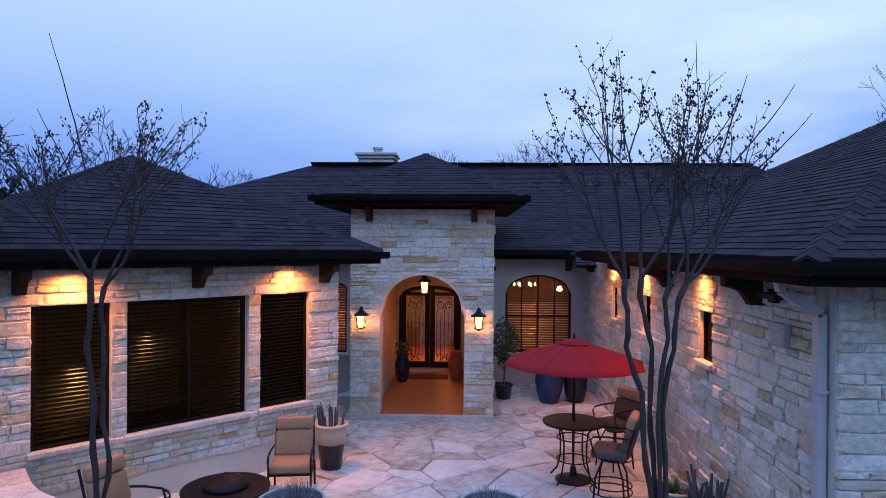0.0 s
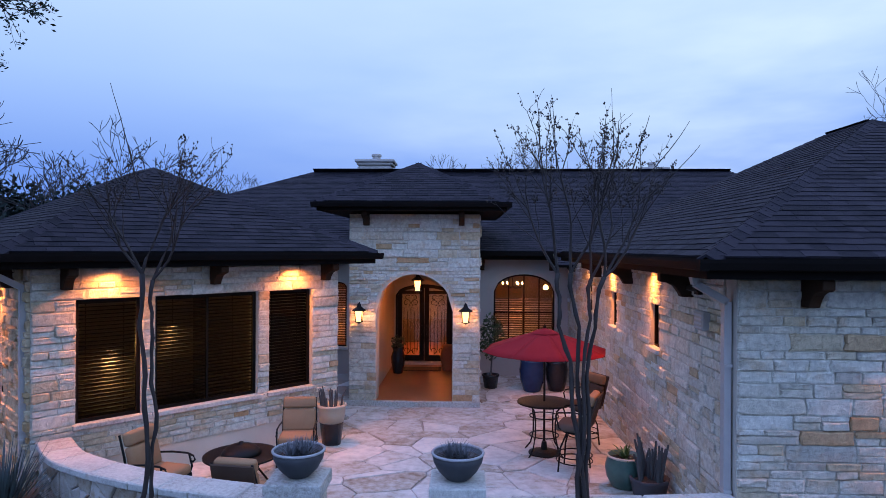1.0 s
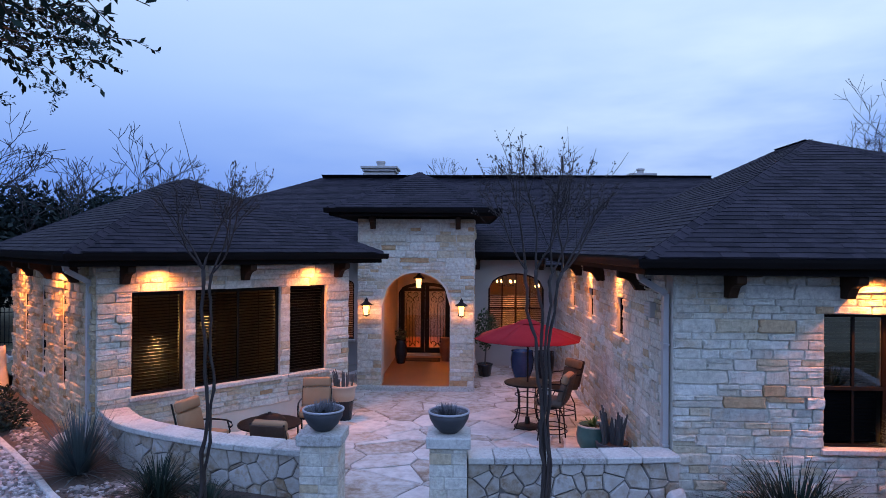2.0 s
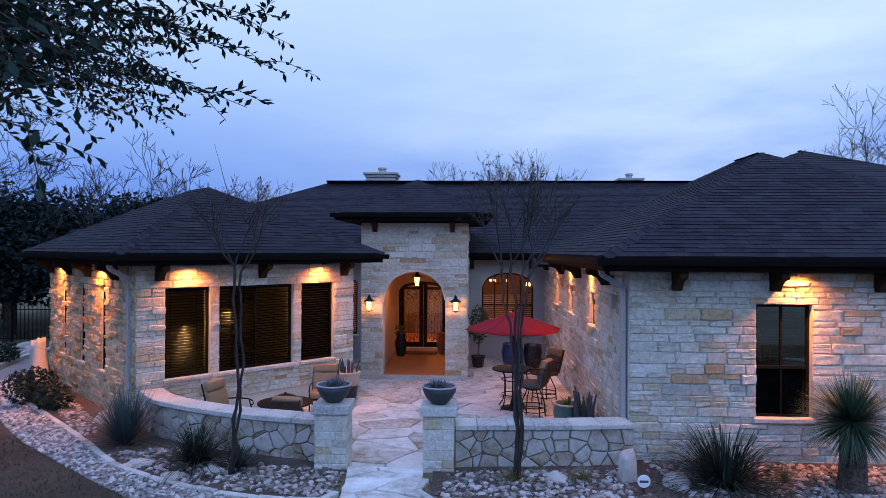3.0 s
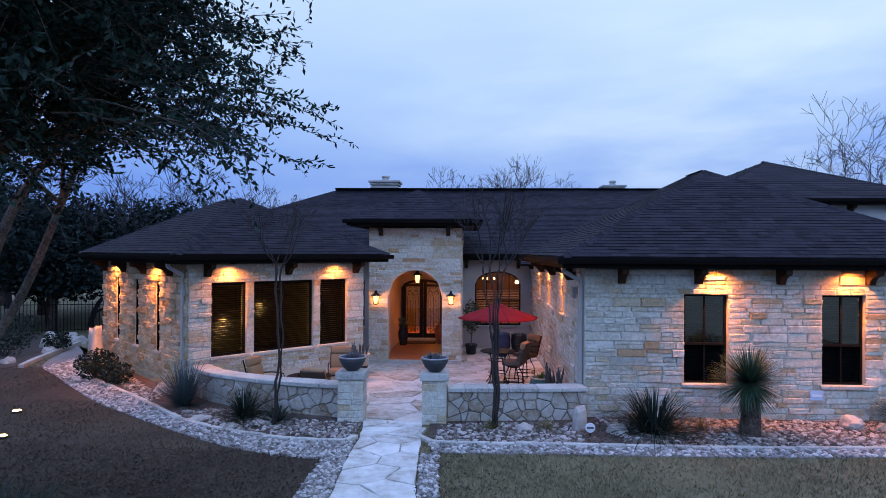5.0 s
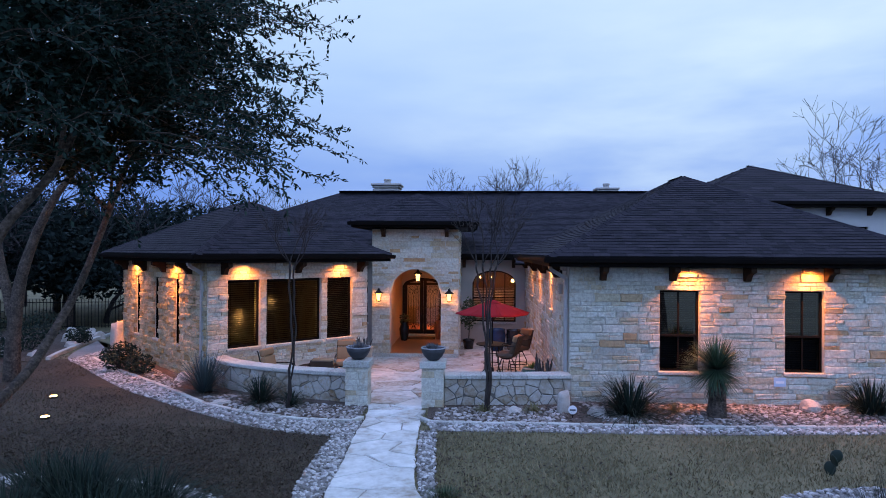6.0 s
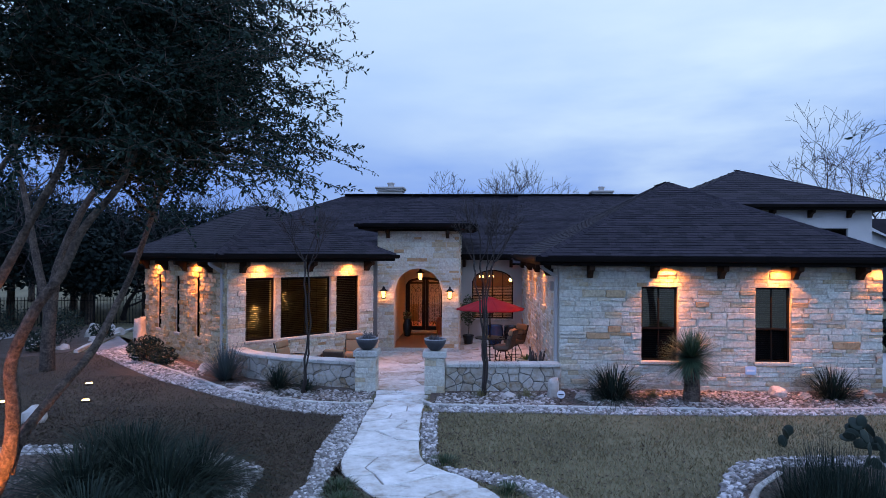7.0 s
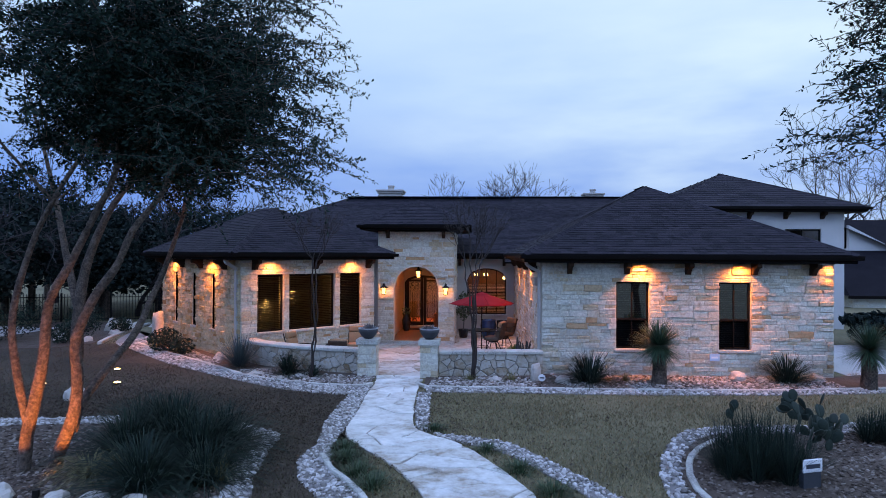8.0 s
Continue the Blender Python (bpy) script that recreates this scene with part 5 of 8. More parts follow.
def pot(name, m, profile, mat, label, rim=None, soil=None, category="planter", group=""):
    p = thing(name, label, category, group, m)
    part("pot", Geo().lathe(profile, 28), mat, p, smooth=True)
    if rim:
        r, z, t, rm = rim
        part("rim", Geo().tube([(r * math.cos(2 * math.pi * j / 28), r * math.sin(2 * math.pi * j / 28), z) for j in range(28)], t, 8, True), rm, p, smooth=True)
    if soil:
        part("soil", Geo().lathe([(0.0, soil[1] - 0.02), (soil[0], soil[1] - 0.01), (soil[0] * 0.6, soil[1] + 0.015), (0.01, soil[1] + 0.025)], 20), M_SOILP, p)
    return p


rng = random.Random(5)
for x0, x1 in PIL:
    bowl = pot("planter_bowl", pose((x0 + x1) / 2, (PY0 + PY1) / 2, 1.30), [(0.10, 0), (0.12, 0.01), (0.20, 0.09), (0.255, 0.19), (0.27, 0.27), (0.245, 0.265), (0.22, 0.20)], M_GREYPOT, "wide charcoal bowl planter on a gate pillar", (0.265, 0.275, 0.014, M_RIM), (0.235, 0.235), "planter", "pillar bowls")
    planting = Geo()
    for k in range(11):
        tuft_ = blades(22, 0.02, 0.20, rng, 0.020, 0.1, (0.1, 1.2), (rng.uniform(-0.12, 0.12), rng.uniform(-0.12, 0.12), 0.24), 2)
        planting.add(tuft_.v, tuft_.f)
    tagged(part("succulent_planting", planting, M_SUCC, bowl, "small grey-violet succulent leaves"), kind="stuff")
tall = pot("tall_planter", pose(-1.88, -3.25, patio_z(-3.25)), [(0.16, 0), (0.17, 0.02), (0.215, 0.40), (0.225, 0.42)], M_DKGL, "tall two-tone glazed planter with dry stalks")
part("upper_band", Geo().lathe([(0.225, 0.42), (0.24, 0.58), (0.255, 0.68), (0.27, 0.69), (0.27, 0.73), (0.235, 0.735), (0.22, 0.66)], 28), M_CREAM, tall, "cream glazed upper band", smooth=True)
for k in range(17):
    x, y = rng.uniform(-0.17, 0.17), rng.uniform(-0.17, 0.17)
    hgt = rng.uniform(0.15, 0.36)
    part("stalk", Geo().tube([(x, y, 0.66), (x * 1.15, y * 1.15, 0.72 + hgt * 0.5), (x * 1.4 + rng.uniform(-0.03, 0.03), y * 1.4, 0.72 + hgt)], [0.018, 0.02, 0.008], 6), M_CACT, tall)
pot("glazed_urn", pose(2.28, 1.75, 0.0), [(0.20, 0), (0.22, 0.02), (0.31, 0.30), (0.335, 0.55), (0.30, 0.76), (0.32, 0.80), (0.27, 0.80), (0.25, 0.72)], M_BLUEGL, "large deep-blue glazed urn on the flagstones", None, (0.24, 0.70), "urn", "glazed urns")
pot("glazed_urn", pose(2.92, 1.85, 0.0), [(0.19, 0), (0.21, 0.02), (0.27, 0.30), (0.29, 0.55), (0.27, 0.72), (0.29, 0.76), (0.24, 0.76), (0.23, 0.70)], M_DKGL, "large black glazed urn on the flagstones", None, (0.22, 0.68), "urn", "glazed urns")


def leafy(n, centre_, radii, rng, size=0.05, long_=1.8):
    """Many small pointed leaves spread through a rounded volume."""
    g = Geo()
    for _ in range(n):
        while True:
            p = Vector((rng.uniform(-1, 1), rng.uniform(-1, 1), rng.uniform(-1, 1)))
            if 0.15 < p.length < 1:
                break
        p = Vector(centre_) + Vector((p.x * radii[0], p.y * radii[1], p.z * radii[2]))
        d = Vector((rng.gauss(0, 1), rng.gauss(0, 1), rng.gauss(0, 0.7))).normalized()
        s = d.orthogonal().normalized()
        s = (s * math.cos(rng.uniform(0, 6)) + d.cross(s) * math.sin(rng.uniform(0, 6))).normalized()
        k = size * rng.uniform(0.6, 1.3)
        g.add([p - d * k * long_ / 2, p + s * k * 0.4, p + d * k * long_ / 2, p - s * k * 0.4], [(0, 1, 2, 3)])
    return g


shrub = pot("potted_shrub", pose(1.22, 2.05, 0.0), [(0.15, 0), (0.17, 0.01), (0.21, 0.30), (0.23, 0.32), (0.23, 0.36), (0.19, 0.36), (0.18, 0.30)], M_DKGL, "dark leafy shrub in a black pot", None, (0.18, 0.31), "potted plant")
part("stem", Geo().tube([(0, 0, 0.28), (0.03, 0, 0.8), (0.0, 0.02, 1.5)], [0.025, 0.02, 0.008], 6), M_CACT, shrub)
part("foliage", leafy(520, (0.0, 0, 1.35), (0.34, 0.3, 0.62), rng, 0.07), M_LEAFD, shrub)
gp = pot("glazed_planter", pose(2.92, -5.25, patio_z(-5.2)), [(0.17, 0), (0.19, 0.015), (0.27, 0.16), (0.29, 0.30), (0.26, 0.44), (0.275, 0.47), (0.235, 0.47), (0.225, 0.40)], M_GREENGL, "green and cream glazed planter with a young plant", (0.262, 0.47, 0.018, M_CREAM), (0.22, 0.42))
part("foliage", blades(26, 0.03, 0.34, rng, 0.06, 0.35, (0.1, 1.1), (0, 0, 0.42)), M_LEAFG, gp)
cp = pot("cactus_planter", pose(3.17, -5.62, patio_z(-5.5)), [(0.20, 0), (0.22, 0.02), (0.27, 0.24), (0.28, 0.27), (0.24, 0.27), (0.23, 0.22)], M_GREYPOT, "grey planter full of dry columnar cacti", None, (0.23, 0.23))
for k in range(18):
    x, y = rng.uniform(-0.18, 0.18), rng.uniform(-0.18, 0.18)
    hgt = rng.uniform(0.2, 0.66)
    part("cactus_stem", Geo().tube([(x, y, 0.2), (x * 1.2, y * 1.2, 0.24 + hgt * 0.5), (x * 1.5 + rng.uniform(-0.05, 0.05), y * 1.4, 0.24 + hgt)], [0.022, 0.026, 0.014], 7), M_CACT, cp)
pot("low_planter", pose(2.25, -7.25, patio_z(-7.2)), [(0.22, 0), (0.24, 0.02), (0.33, 0.30), (0.34, 0.42), (0.31, 0.42), (0.29, 0.34)], M_GREYPOT, "wide grey low planter behind the court wall", (0.325, 0.425, 0.016, M_RIM), (0.29, 0.36))
for x, lab, mt in ((-1.36, "dark tall urn with a leafy plant beside the door", M_DKGL), (0.02, "terracotta tall urn beside the door", M_TERRA)):
    ur = pot("porch_urn", pose(x, 3.7 if x > -1 else 3.2, 0.125), [(0.11, 0), (0.13, 0.02), (0.19, 0.30), (0.20, 0.48), (0.14, 0.66), (0.17, 0.74), (0.13, 0.74), (0.11, 0.66)], mt, lab, None, None, "urn", "porch urns")
    if x < -1:
        part("foliage", leafy(160, (0, 0, 0.85), (0.2, 0.2, 0.25), rng, 0.06), M_LEAFD, ur)

# ---------- planting beds, gravel bands, kerbs ----------
def sheet(name, poly, z, mat, label, category):
    """A flat plan polygon, counter-clockwise, as a thin bed."""
    if area(poly) < 0:
        poly = poly[::-1]
    g = Geo().prism(poly, z - 0.05, z)
    bm = bmesh.new()
    vs = [bm.verts.new(p) for p in g.v]
    for q in g.f:
        bm.faces.new([vs[i] for i in q])
    bmesh.ops.triangulate(bm, faces=bm.faces)
    me = bpy.data.meshes.new(name)
    bm.to_mesh(me)
    bm.free()
    me.materials.append(mat)
    return tagged(new(name, me), label, category, kind="structure")


def curve(pts, n=10):
    return [(p.x, p.y) for p in low_wall_line(pts, n)]


LB_OUT = curve([(-12.6, 0.9), (-11.4, -2.6), (-10.0, -4.2), (-7.3, -6.9), (-5.6, -8.25), (-4.1, -9.35), (-2.8, -10.15), (-1.2, -10.60), (-0.92, -9.85)])
LB_IN = curve([(-10.6, -1.7), (-9.4, -3.6), (-7.6, -5.6), (-5.87, -7.16), (-4.5, -8.45), (-3.1, -9.22), (-2.0, -9.55), (-0.95, -9.62)])
sheet("bed_left", [*[(x, y) for x, y in LB_IN], (-0.95, -8.35), (-5.5, -6.2), (-9.9, -1.7)], 0.325, M_SOIL, "brown mulched planting bed by the house", "planting bed")
sheet("gravel_band_left", LB_OUT + LB_IN[::-1], 0.318, M_GRAVEL, "band of pale river gravel along the bed", "gravel")
RB_OUT = curve([(0.50, -9.85), (0.75, -10.15), (2.6, -10.12), (5.2, -10.12), (7.6, -10.0), (10.0, -9.75), (13.0, -9.2), (16.0, -8.6)])
RB_IN = curve([(0.42, -9.55), (2.6, -9.62), (5.2, -9.66), (7.6, -9.55), (10.0, -9.3), (13.0, -8.75), (16.0, -8.1)])
sheet("bed_right", [*RB_IN, (16.0, -6.0), (11.4, -7.5), (3.6, -7.6), (0.4, -8.3)], 0.325, M_SOIL, "brown mulched planting bed by the house", "planting bed")
sheet("gravel_band_right", RB_OUT + RB_IN[::-1], 0.318, M_GRAVEL, "band of pale river gravel along the bed", "gravel")
# gravel beside the walk
PATH_L = curve([(-0.93, -8.3), (-0.82, -9.2), (-0.80, -10.5), (-0.74, -12.2), (-0.66, -13.72), (-0.22, -14.53), (0.37, -15.34), (0.96, -16.56), (1.3, -18.0), (1.4, -20.0)])
PATH_R = curve([(0.24, -8.3), (0.28, -9.0), (0.34, -10.43), (0.42, -12.0), (0.62, -13.40), (1.40, -14.2), (2.03, -15.36), (2.49, -16.51), (2.75, -18.0), (2.85, -20.0)])
sheet("walk_base", PATH_L + PATH_R[::-1], 0.322, M_JOINT, "sandy joints under the flagstone walk", "path")
GL = curve([(-0.98, -9.65), (-1.19, -10.6), (-1.24, -11.6), (-1.20, -13.0), (-1.02, -14.4), (-1.12, -15.1), (-0.86, -16.05), (-0.45, -16.7), (0.1, -17.6)])
GLI = curve([(-0.84, -9.65), (-0.82, -10.6), (-0.78, -11.6), (-0.72, -13.0), (-0.74, -14.3), (-0.60, -15.2), (-0.30, -15.9), (0.10, -16.5), (0.5, -17.4)])
sheet("gravel_walk_left", GL + GLI[::-1], 0.318, M_GRAVEL, "pale gravel strip beside the walk", "gravel")
GR = curve([(0.36, -10.2), (0.45, -12.0), (0.62, -13.3), (0.86, -13.52)])
GRO = curve([(0.66, -10.2), (0.74, -12.0), (0.80, -13.0), (0.88, -13.50)])
sheet("gravel_walk_right", GRO + GR[::-1], 0.318, M_GRAVEL, "pale gravel strip beside the walk", "gravel")
G2O = curve([(0.9, -13.55), (2.08, -13.98), (2.54, -14.45), (3.06, -15.35), (3.50, -16.15), (4.0, -17.3)])
G2I = curve([(1.15, -13.95), (2.0, -14.50), (2.42, -15.0), (2.93, -15.95), (3.2, -16.45), (3.6, -17.5)])
sheet("gravel_walk_bend", G2O + G2I[::-1], 0.318, M_GRAVEL, "pale gravel strip along the bend of the walk", "gravel")
# island beds
IL = curve([(-7.6, -13.2), (-5.0, -12.9), (-3.0, -13.2), (-2.2, -13.55), (-1.80, -14.0), (-1.72, -14.8), (-1.55, -16.0), (-1.40, -17.2), (-3.2, -18.0), (-7.6, -17.6)])
ILI = curve([(-7.4, -13.7), (-5.0, -13.4), (-3.2, -13.7), (-2.55, -14.0), (-2.25, -14.5), (-2.15, -15.2), (-1.95, -16.0), (-1.85, -16.9), (-3.4, -17.6), (-7.4, -17.2)])
sheet("bed_island_left", ILI, 0.33, M_SOIL, "mulched island bed under the oak", "planting bed")
sheet("gravel_island_left", IL, 0.316, M_GRAVEL, "pale rock edging of the island bed", "gravel")
IR = curve([(10.6, -11.8), (8.5, -12.6), (6.9, -12.75), (5.7, -13.1), (4.95, -14.2), (4.50, -15.4), (4.35, -16.6), (4.8, -18.0), (8.0, -18.6), (12.0, -17.5)])
IRI = curve([(10.4, -12.4), (8.5, -13.1), (7.0, -13.25), (5.95, -13.42), (5.25, -14.3), (4.80, -15.4), (4.68, -16.45), (5.3, -17.5), (8.0, -18.0), (11.6, -17.0)])
sheet("bed_island_right", IRI, 0.33, M_SOIL, "mulched island bed with cacti", "planting bed")
sheet("gravel_island_right", IR, 0.316, M_GRAVEL, "pale rock edging of the island bed", "gravel")
# dark rock garden by the side fence
sheet("bed_far_left", curve([(-11.9, -3.3), (-12.9, 0.8), (-13.2, 3.0), (-18.0, 3.0), (-18.0, -4.6), (-14.0, -4.6), (-12.6, -4.2)]), 0.33, M_SOIL, "dark mulched rock garden by the fence", "planting bed")


def kerb(name, pts, w, h, label):
    """A row of cut kerb stones along a plan line, each on its own."""
    k = thing(name, label, "kerb", kind="structure")
    line = [Vector((*p, 0)) for p in pts]
    run, start = 0.0, line[0]
    rng = random.Random(len(pts))
    target = 0.4
    for a, b in zip(line, line[1:]):
        run += (b - a).length
        if run > target:
            d = (b - start).normalized()
            ln = (b - start).length - 0.012
            c = (b + start) / 2
            f = Matrix(((d.x, -d.y, 0, c.x), (d.y, d.x, 0, c.y), (0, 0, 1, 0), (0, 0, 0, 1)))
            part("kerb_stone", bevelled(Geo().box(-ln / 2, ln / 2, -w / 2, w / 2, 0.27, 0.315 + h + rng.uniform(-0.008, 0.008), f), 0.012, 1), M_CAP, k)
            run, start, target = 0.0, b, rng.uniform(0.3, 0.6)
    return k


kerb("kerb_left", curve([(-10.4, -2.9), (-9.2, -4.2), (-7.6, -5.6), (-5.87, -7.16), (-4.5, -8.45), (-3.1, -9.22), (-2.0, -9.58), (-0.97, -9.62), (-0.90, -8.9)], 12), 0.10, 0.05, "pale cut-stone edging of the planting bed")
kerb("kerb_right", curve([(0.32, -8.8), (0.40, -9.60), (2.6, -9.64), (5.2, -9.68), (7.6, -9.57), (10.0, -9.32), (13.0, -8.77)], 12), 0.10, 0.05, "pale cut-stone edging of the planting bed")
kerb("kerb_walk", curve([(-0.78, -15.0), (-0.42, -15.77), (0.04, -16.42), (0.45, -17.3)], 12), 0.09, 0.06, "pale concrete edging beside the walk")
kerb("kerb_island", curve([(6.1, -13.55), (5.35, -14.4), (4.92, -15.4), (4.78, -16.4), (5.0, -17.4)], 12), 0.10, 0.05, "pale cut-stone edging of the island bed")
kerb("kerb_far", curve([(-11.6, -3.3), (-12.0, -2.0), (-12.7, 0.9), (-13.0, 2.8)], 12), 0.14, 0.10, "pale stone edging of the rock garden")

# ---------- loose stones ----------
M_PEB = material("river_pebble", [(0.10, 0.092, 0.082), (0.23, 0.218, 0.20), (0.37, 0.358, 0.34), (0.54, 0.525, 0.50)], 0.8, 40, 3, 0.2, by="island", depth=0.85)
M_COB = material("bed_cobble", [(0.05, 0.045, 0.04), (0.15, 0.13, 0.11), (0.27, 0.245, 0.22), (0.44, 0.42, 0.39)], 0.85, 40, 3, 0.2, by="island", depth=0.85)
M_ROCK = material("pale_boulder", [(0.25, 0.22, 0.18), (0.40, 0.375, 0.33), (0.53, 0.51, 0.46)], 0.9, 14, 3, 0.8, dist=0.03)


def rock_shape(rng, seg=6):
    """A low-poly uneven stone of unit radius."""
    t = (1 + 5 ** 0.5) / 2
    v = [Vector(p).normalized() for p in ((-1, t, 0), (1, t, 0), (-1, -t, 0), (1, -t, 0), (0, -1, t), (0, 1, t), (0, -1, -t), (0, 1, -t), (t, 0, -1), (t, 0, 1), (-t, 0, -1), (-t, 0, 1))]
    f = [(0, 11, 5), (0, 5, 1), (0, 1, 7), (0, 7, 10), (0, 10, 11), (1, 5, 9), (5, 11, 4), (11, 10, 2), (10, 7, 6), (7, 1, 8), (3, 9, 4), (3, 4, 2), (3, 2, 6), (3, 6, 8), (3, 8, 9), (4, 9, 5), (2, 4, 11), (6, 2, 10), (8, 6, 7), (9, 8, 1)]
    return [p * rng.uniform(0.75, 1.2) for p in v], f


def pebbles(name, polys, per_m2, size, label, seed, z=0.32, limit=None, mat=None, flat=0.65, category="pebbles"):
    """Loose stones strewn over plan polygons, past counting."""
    rng = random.Random(seed)
    shapes = [rock_shape(rng) for _ in range(8)]
    g = Geo()
    for poly in polys:
        xs, ys = [p[0] for p in poly], [p[1] for p in poly]
        n = int(per_m2 * (max(xs) - min(xs)) * (max(ys) - min(ys)))
        for _ in range(n):
            x, y = rng.uniform(min(xs), max(xs)), rng.uniform(min(ys), max(ys))
            if limit and not limit(x, y):
                continue
            if inside(x, y, poly):
                r = size * rng.uniform(0.5, 1.35)
                v, f = shapes[rng.randrange(8)]
                m = pose(x, y, z + r * 0.25, rng.uniform(-25, 25), rng.uniform(-25, 25), rng.uniform(0, 360)) @ Matrix.Diagonal((r * rng.uniform(0.9, 1.4), r, r * flat, 1))
                g.add([m @ p for p in v], f)
    return tagged(part(name, g, mat or M_PEB), label, category, kind="stuff")


pebbles("river_pebbles", [LB_OUT + LB_IN[::-1], RB_OUT + RB_IN[::-1]], 300, 0.035, "pale grey river pebbles along the beds", 11, limit=lambda x, y: -11 < x < 12.5)
pebbles("walk_pebbles", [GL + GLI[::-1], GRO + GR[::-1], G2O + G2I[::-1]], 420, 0.031, "pale grey river pebbles beside the walk", 12, limit=lambda x, y: y > -18)
pebbles("bed_rocks", [[(-5.0, -7.9), (-3.0, -9.2), (-0.95, -9.55), (-0.95, -8.45), (-2.3, -8.25), (-4.0, -7.5)], [(0.45, -9.55), (3.2, -9.6), (3.3, -8.2), (0.75, -8.4)], [(4.0, -9.6), (9.0, -9.5), (10.9, -9.2), (10.9, -7.75), (3.75, -7.75)], [(-8.8, -4.0), (-6.0, -7.0), (-5.8, -6.6), (-8.5, -3.6)]],
        230, 0.040, "rough grey and tan limestone cobbles in the beds", 13, mat=M_COB)
pebbles("island_rocks", [IL, IR], 300, 0.039, "rough pale limestone cobbles edging the island beds", 14,
        limit=lambda x, y: not inside(x, y, ILI) and not inside(x, y, IRI) and y > -18 and -8 < x < 11)
M_CHIP = material("bark_chip", [(0.025, 0.018, 0.013), (0.06, 0.043, 0.031), (0.12, 0.095, 0.075), (0.22, 0.195, 0.17)], 0.9, 40, 3, 0.2, by="island", depth=0.85)
pebbles("mulch_chips", [ILI, IRI], 230, 0.030, "loose brown and grey mulch chips in the island beds", 15, 0.328, lambda x, y: y > -18 and x < 11, M_CHIP, 0.35, "mulch")
pebbles("bed_chips", [[(-5.2, -7.5), (-4.5, -8.4), (-3.1, -9.15), (-0.98, -9.5), (-0.98, -8.4), (-2.9, -8.2), (-4.6, -7.2)], [(0.45, -9.5), (9.9, -9.3), (10.9, -7.8), (3.7, -7.75), (0.5, -8.35)]], 150, 0.024, "loose brown mulch chips in the beds by the house", 16, 0.322, None, M_CHIP, 0.35, "mulch")


def boulder(x, y, z, sx, sy, sz, label, seed, name="boulder", mat=None):
    rng = random.Random(seed)
    bm = bmesh.new()
    bmesh.ops.create_icosphere(bm, subdivisions=3, radius=1)
    for v in bm.verts:
        n = noise.noise(v.co * 1.3 + Vector((seed, 0, 0))) * 0.35 + noise.noise(v.co * 3.1 + Vector((0, seed, 0))) * 0.14
        p = v.co * (1 + n)
        v.co = Vector((p.x * sx, p.y * sy, max(-0.3, p.z) * sz))
    me = bpy.data.meshes.new(name)
    bm.to_mesh(me)
    bm.free()
    me.materials.append(mat or M_ROCK)
    return tag_at(me, x, y, z, rng.uniform(0, 360), label, name)


def tag_at(me, x, y, z, turn, label, name):
    ob = new(name, me)
    ob.matrix_basis = pose(x, y, z, 0, 0, turn)
    return tagged(ob, label, "rock", "garden boulders")


for i, (x, y, sx, sy, sz, lab) in enumerate([
        (8.6, -8.15, 0.24, 0.20, 0.24, "pale limestone boulder by the front wall"), (3.95, -8.75, 0.30, 0.20, 0.17, "pale limestone boulder in the bed"),
        (9.15, -8.3, 0.22, 0.16, 0.13, "pale limestone boulder in the bed"), (10.6, -8.2, 0.22, 0.2, 0.18, "pale limestone boulder by the front wall"),
        (2.25, -8.62, 0.22, 0.14, 0.10, "flat pale limestone boulder in the bed"), (-6.15, -6.0, 0.26, 0.2, 0.20, "warm-lit limestone boulder in the bed"),
        (-3.4, -8.9, 0.22, 0.16, 0.10, "flat limestone boulder in the bed"), (-4.2, -8.4, 0.25, 0.18, 0.11, "flat limestone boulder in the bed"), (-2.9, -8.6, 0.2, 0.14, 0.09, "flat limestone boulder in the bed"),
        (-4.66, -17.0, 0.24, 0.2, 0.20, "large pale boulder under the oak"), (-3.8, -17.05, 0.22, 0.18, 0.14, "large pale boulder under the oak"), (-3.35, -17.0, 0.2, 0.17, 0.12, "pale boulder under the oak"), (-2.75, -17.1, 0.22, 0.18, 0.13, "pale boulder under the oak"),
        (-7.2, -11.4, 0.27, 0.22, 0.32, "pale boulder standing on the lawn"),
        (-12.6, -0.6, 0.25, 0.2, 0.2, "pale boulder in the rock garden"), (-13.4, 0.6, 0.34, 0.3, 0.5, "tall pale boulder in the rock garden"), (-12.9, 1.4, 0.3, 0.25, 0.25, "pale boulder in the rock garden"),
        (-14.6, -1.0, 0.28, 0.2, 0.2, "pale boulder in the rock garden"), (-13.6, -2.4, 0.25, 0.2, 0.15, "pale boulder in the rock garden"), (-12.5, -2.6, 0.25, 0.2, 0.18, "pale boulder in the rock garden"),
        (-12.3, 2.2, 0.35, 0.3, 0.22, "pale boulder in the rock garden"), (-13.9, 2.4, 0.35, 0.3, 0.25, "pale boulder in the rock garden"), (8.9, -15.5, 0.45, 0.4, 0.32, "large pale boulder in the island bed"), (1.5, 0.75, 0.30, 0.16, 0.06, "flat stone in the court"), (2.3, 0.7, 0.34, 0.16, 0.07, "flat stone in the court"), (1.9, 1.05, 0.26, 0.15, 0.06, "flat stone in the court")]):
    boulder(x, y, (0.31 if y < -7 or x < -5 else patio_z(y)), sx, sy, sz, lab, i + 3)


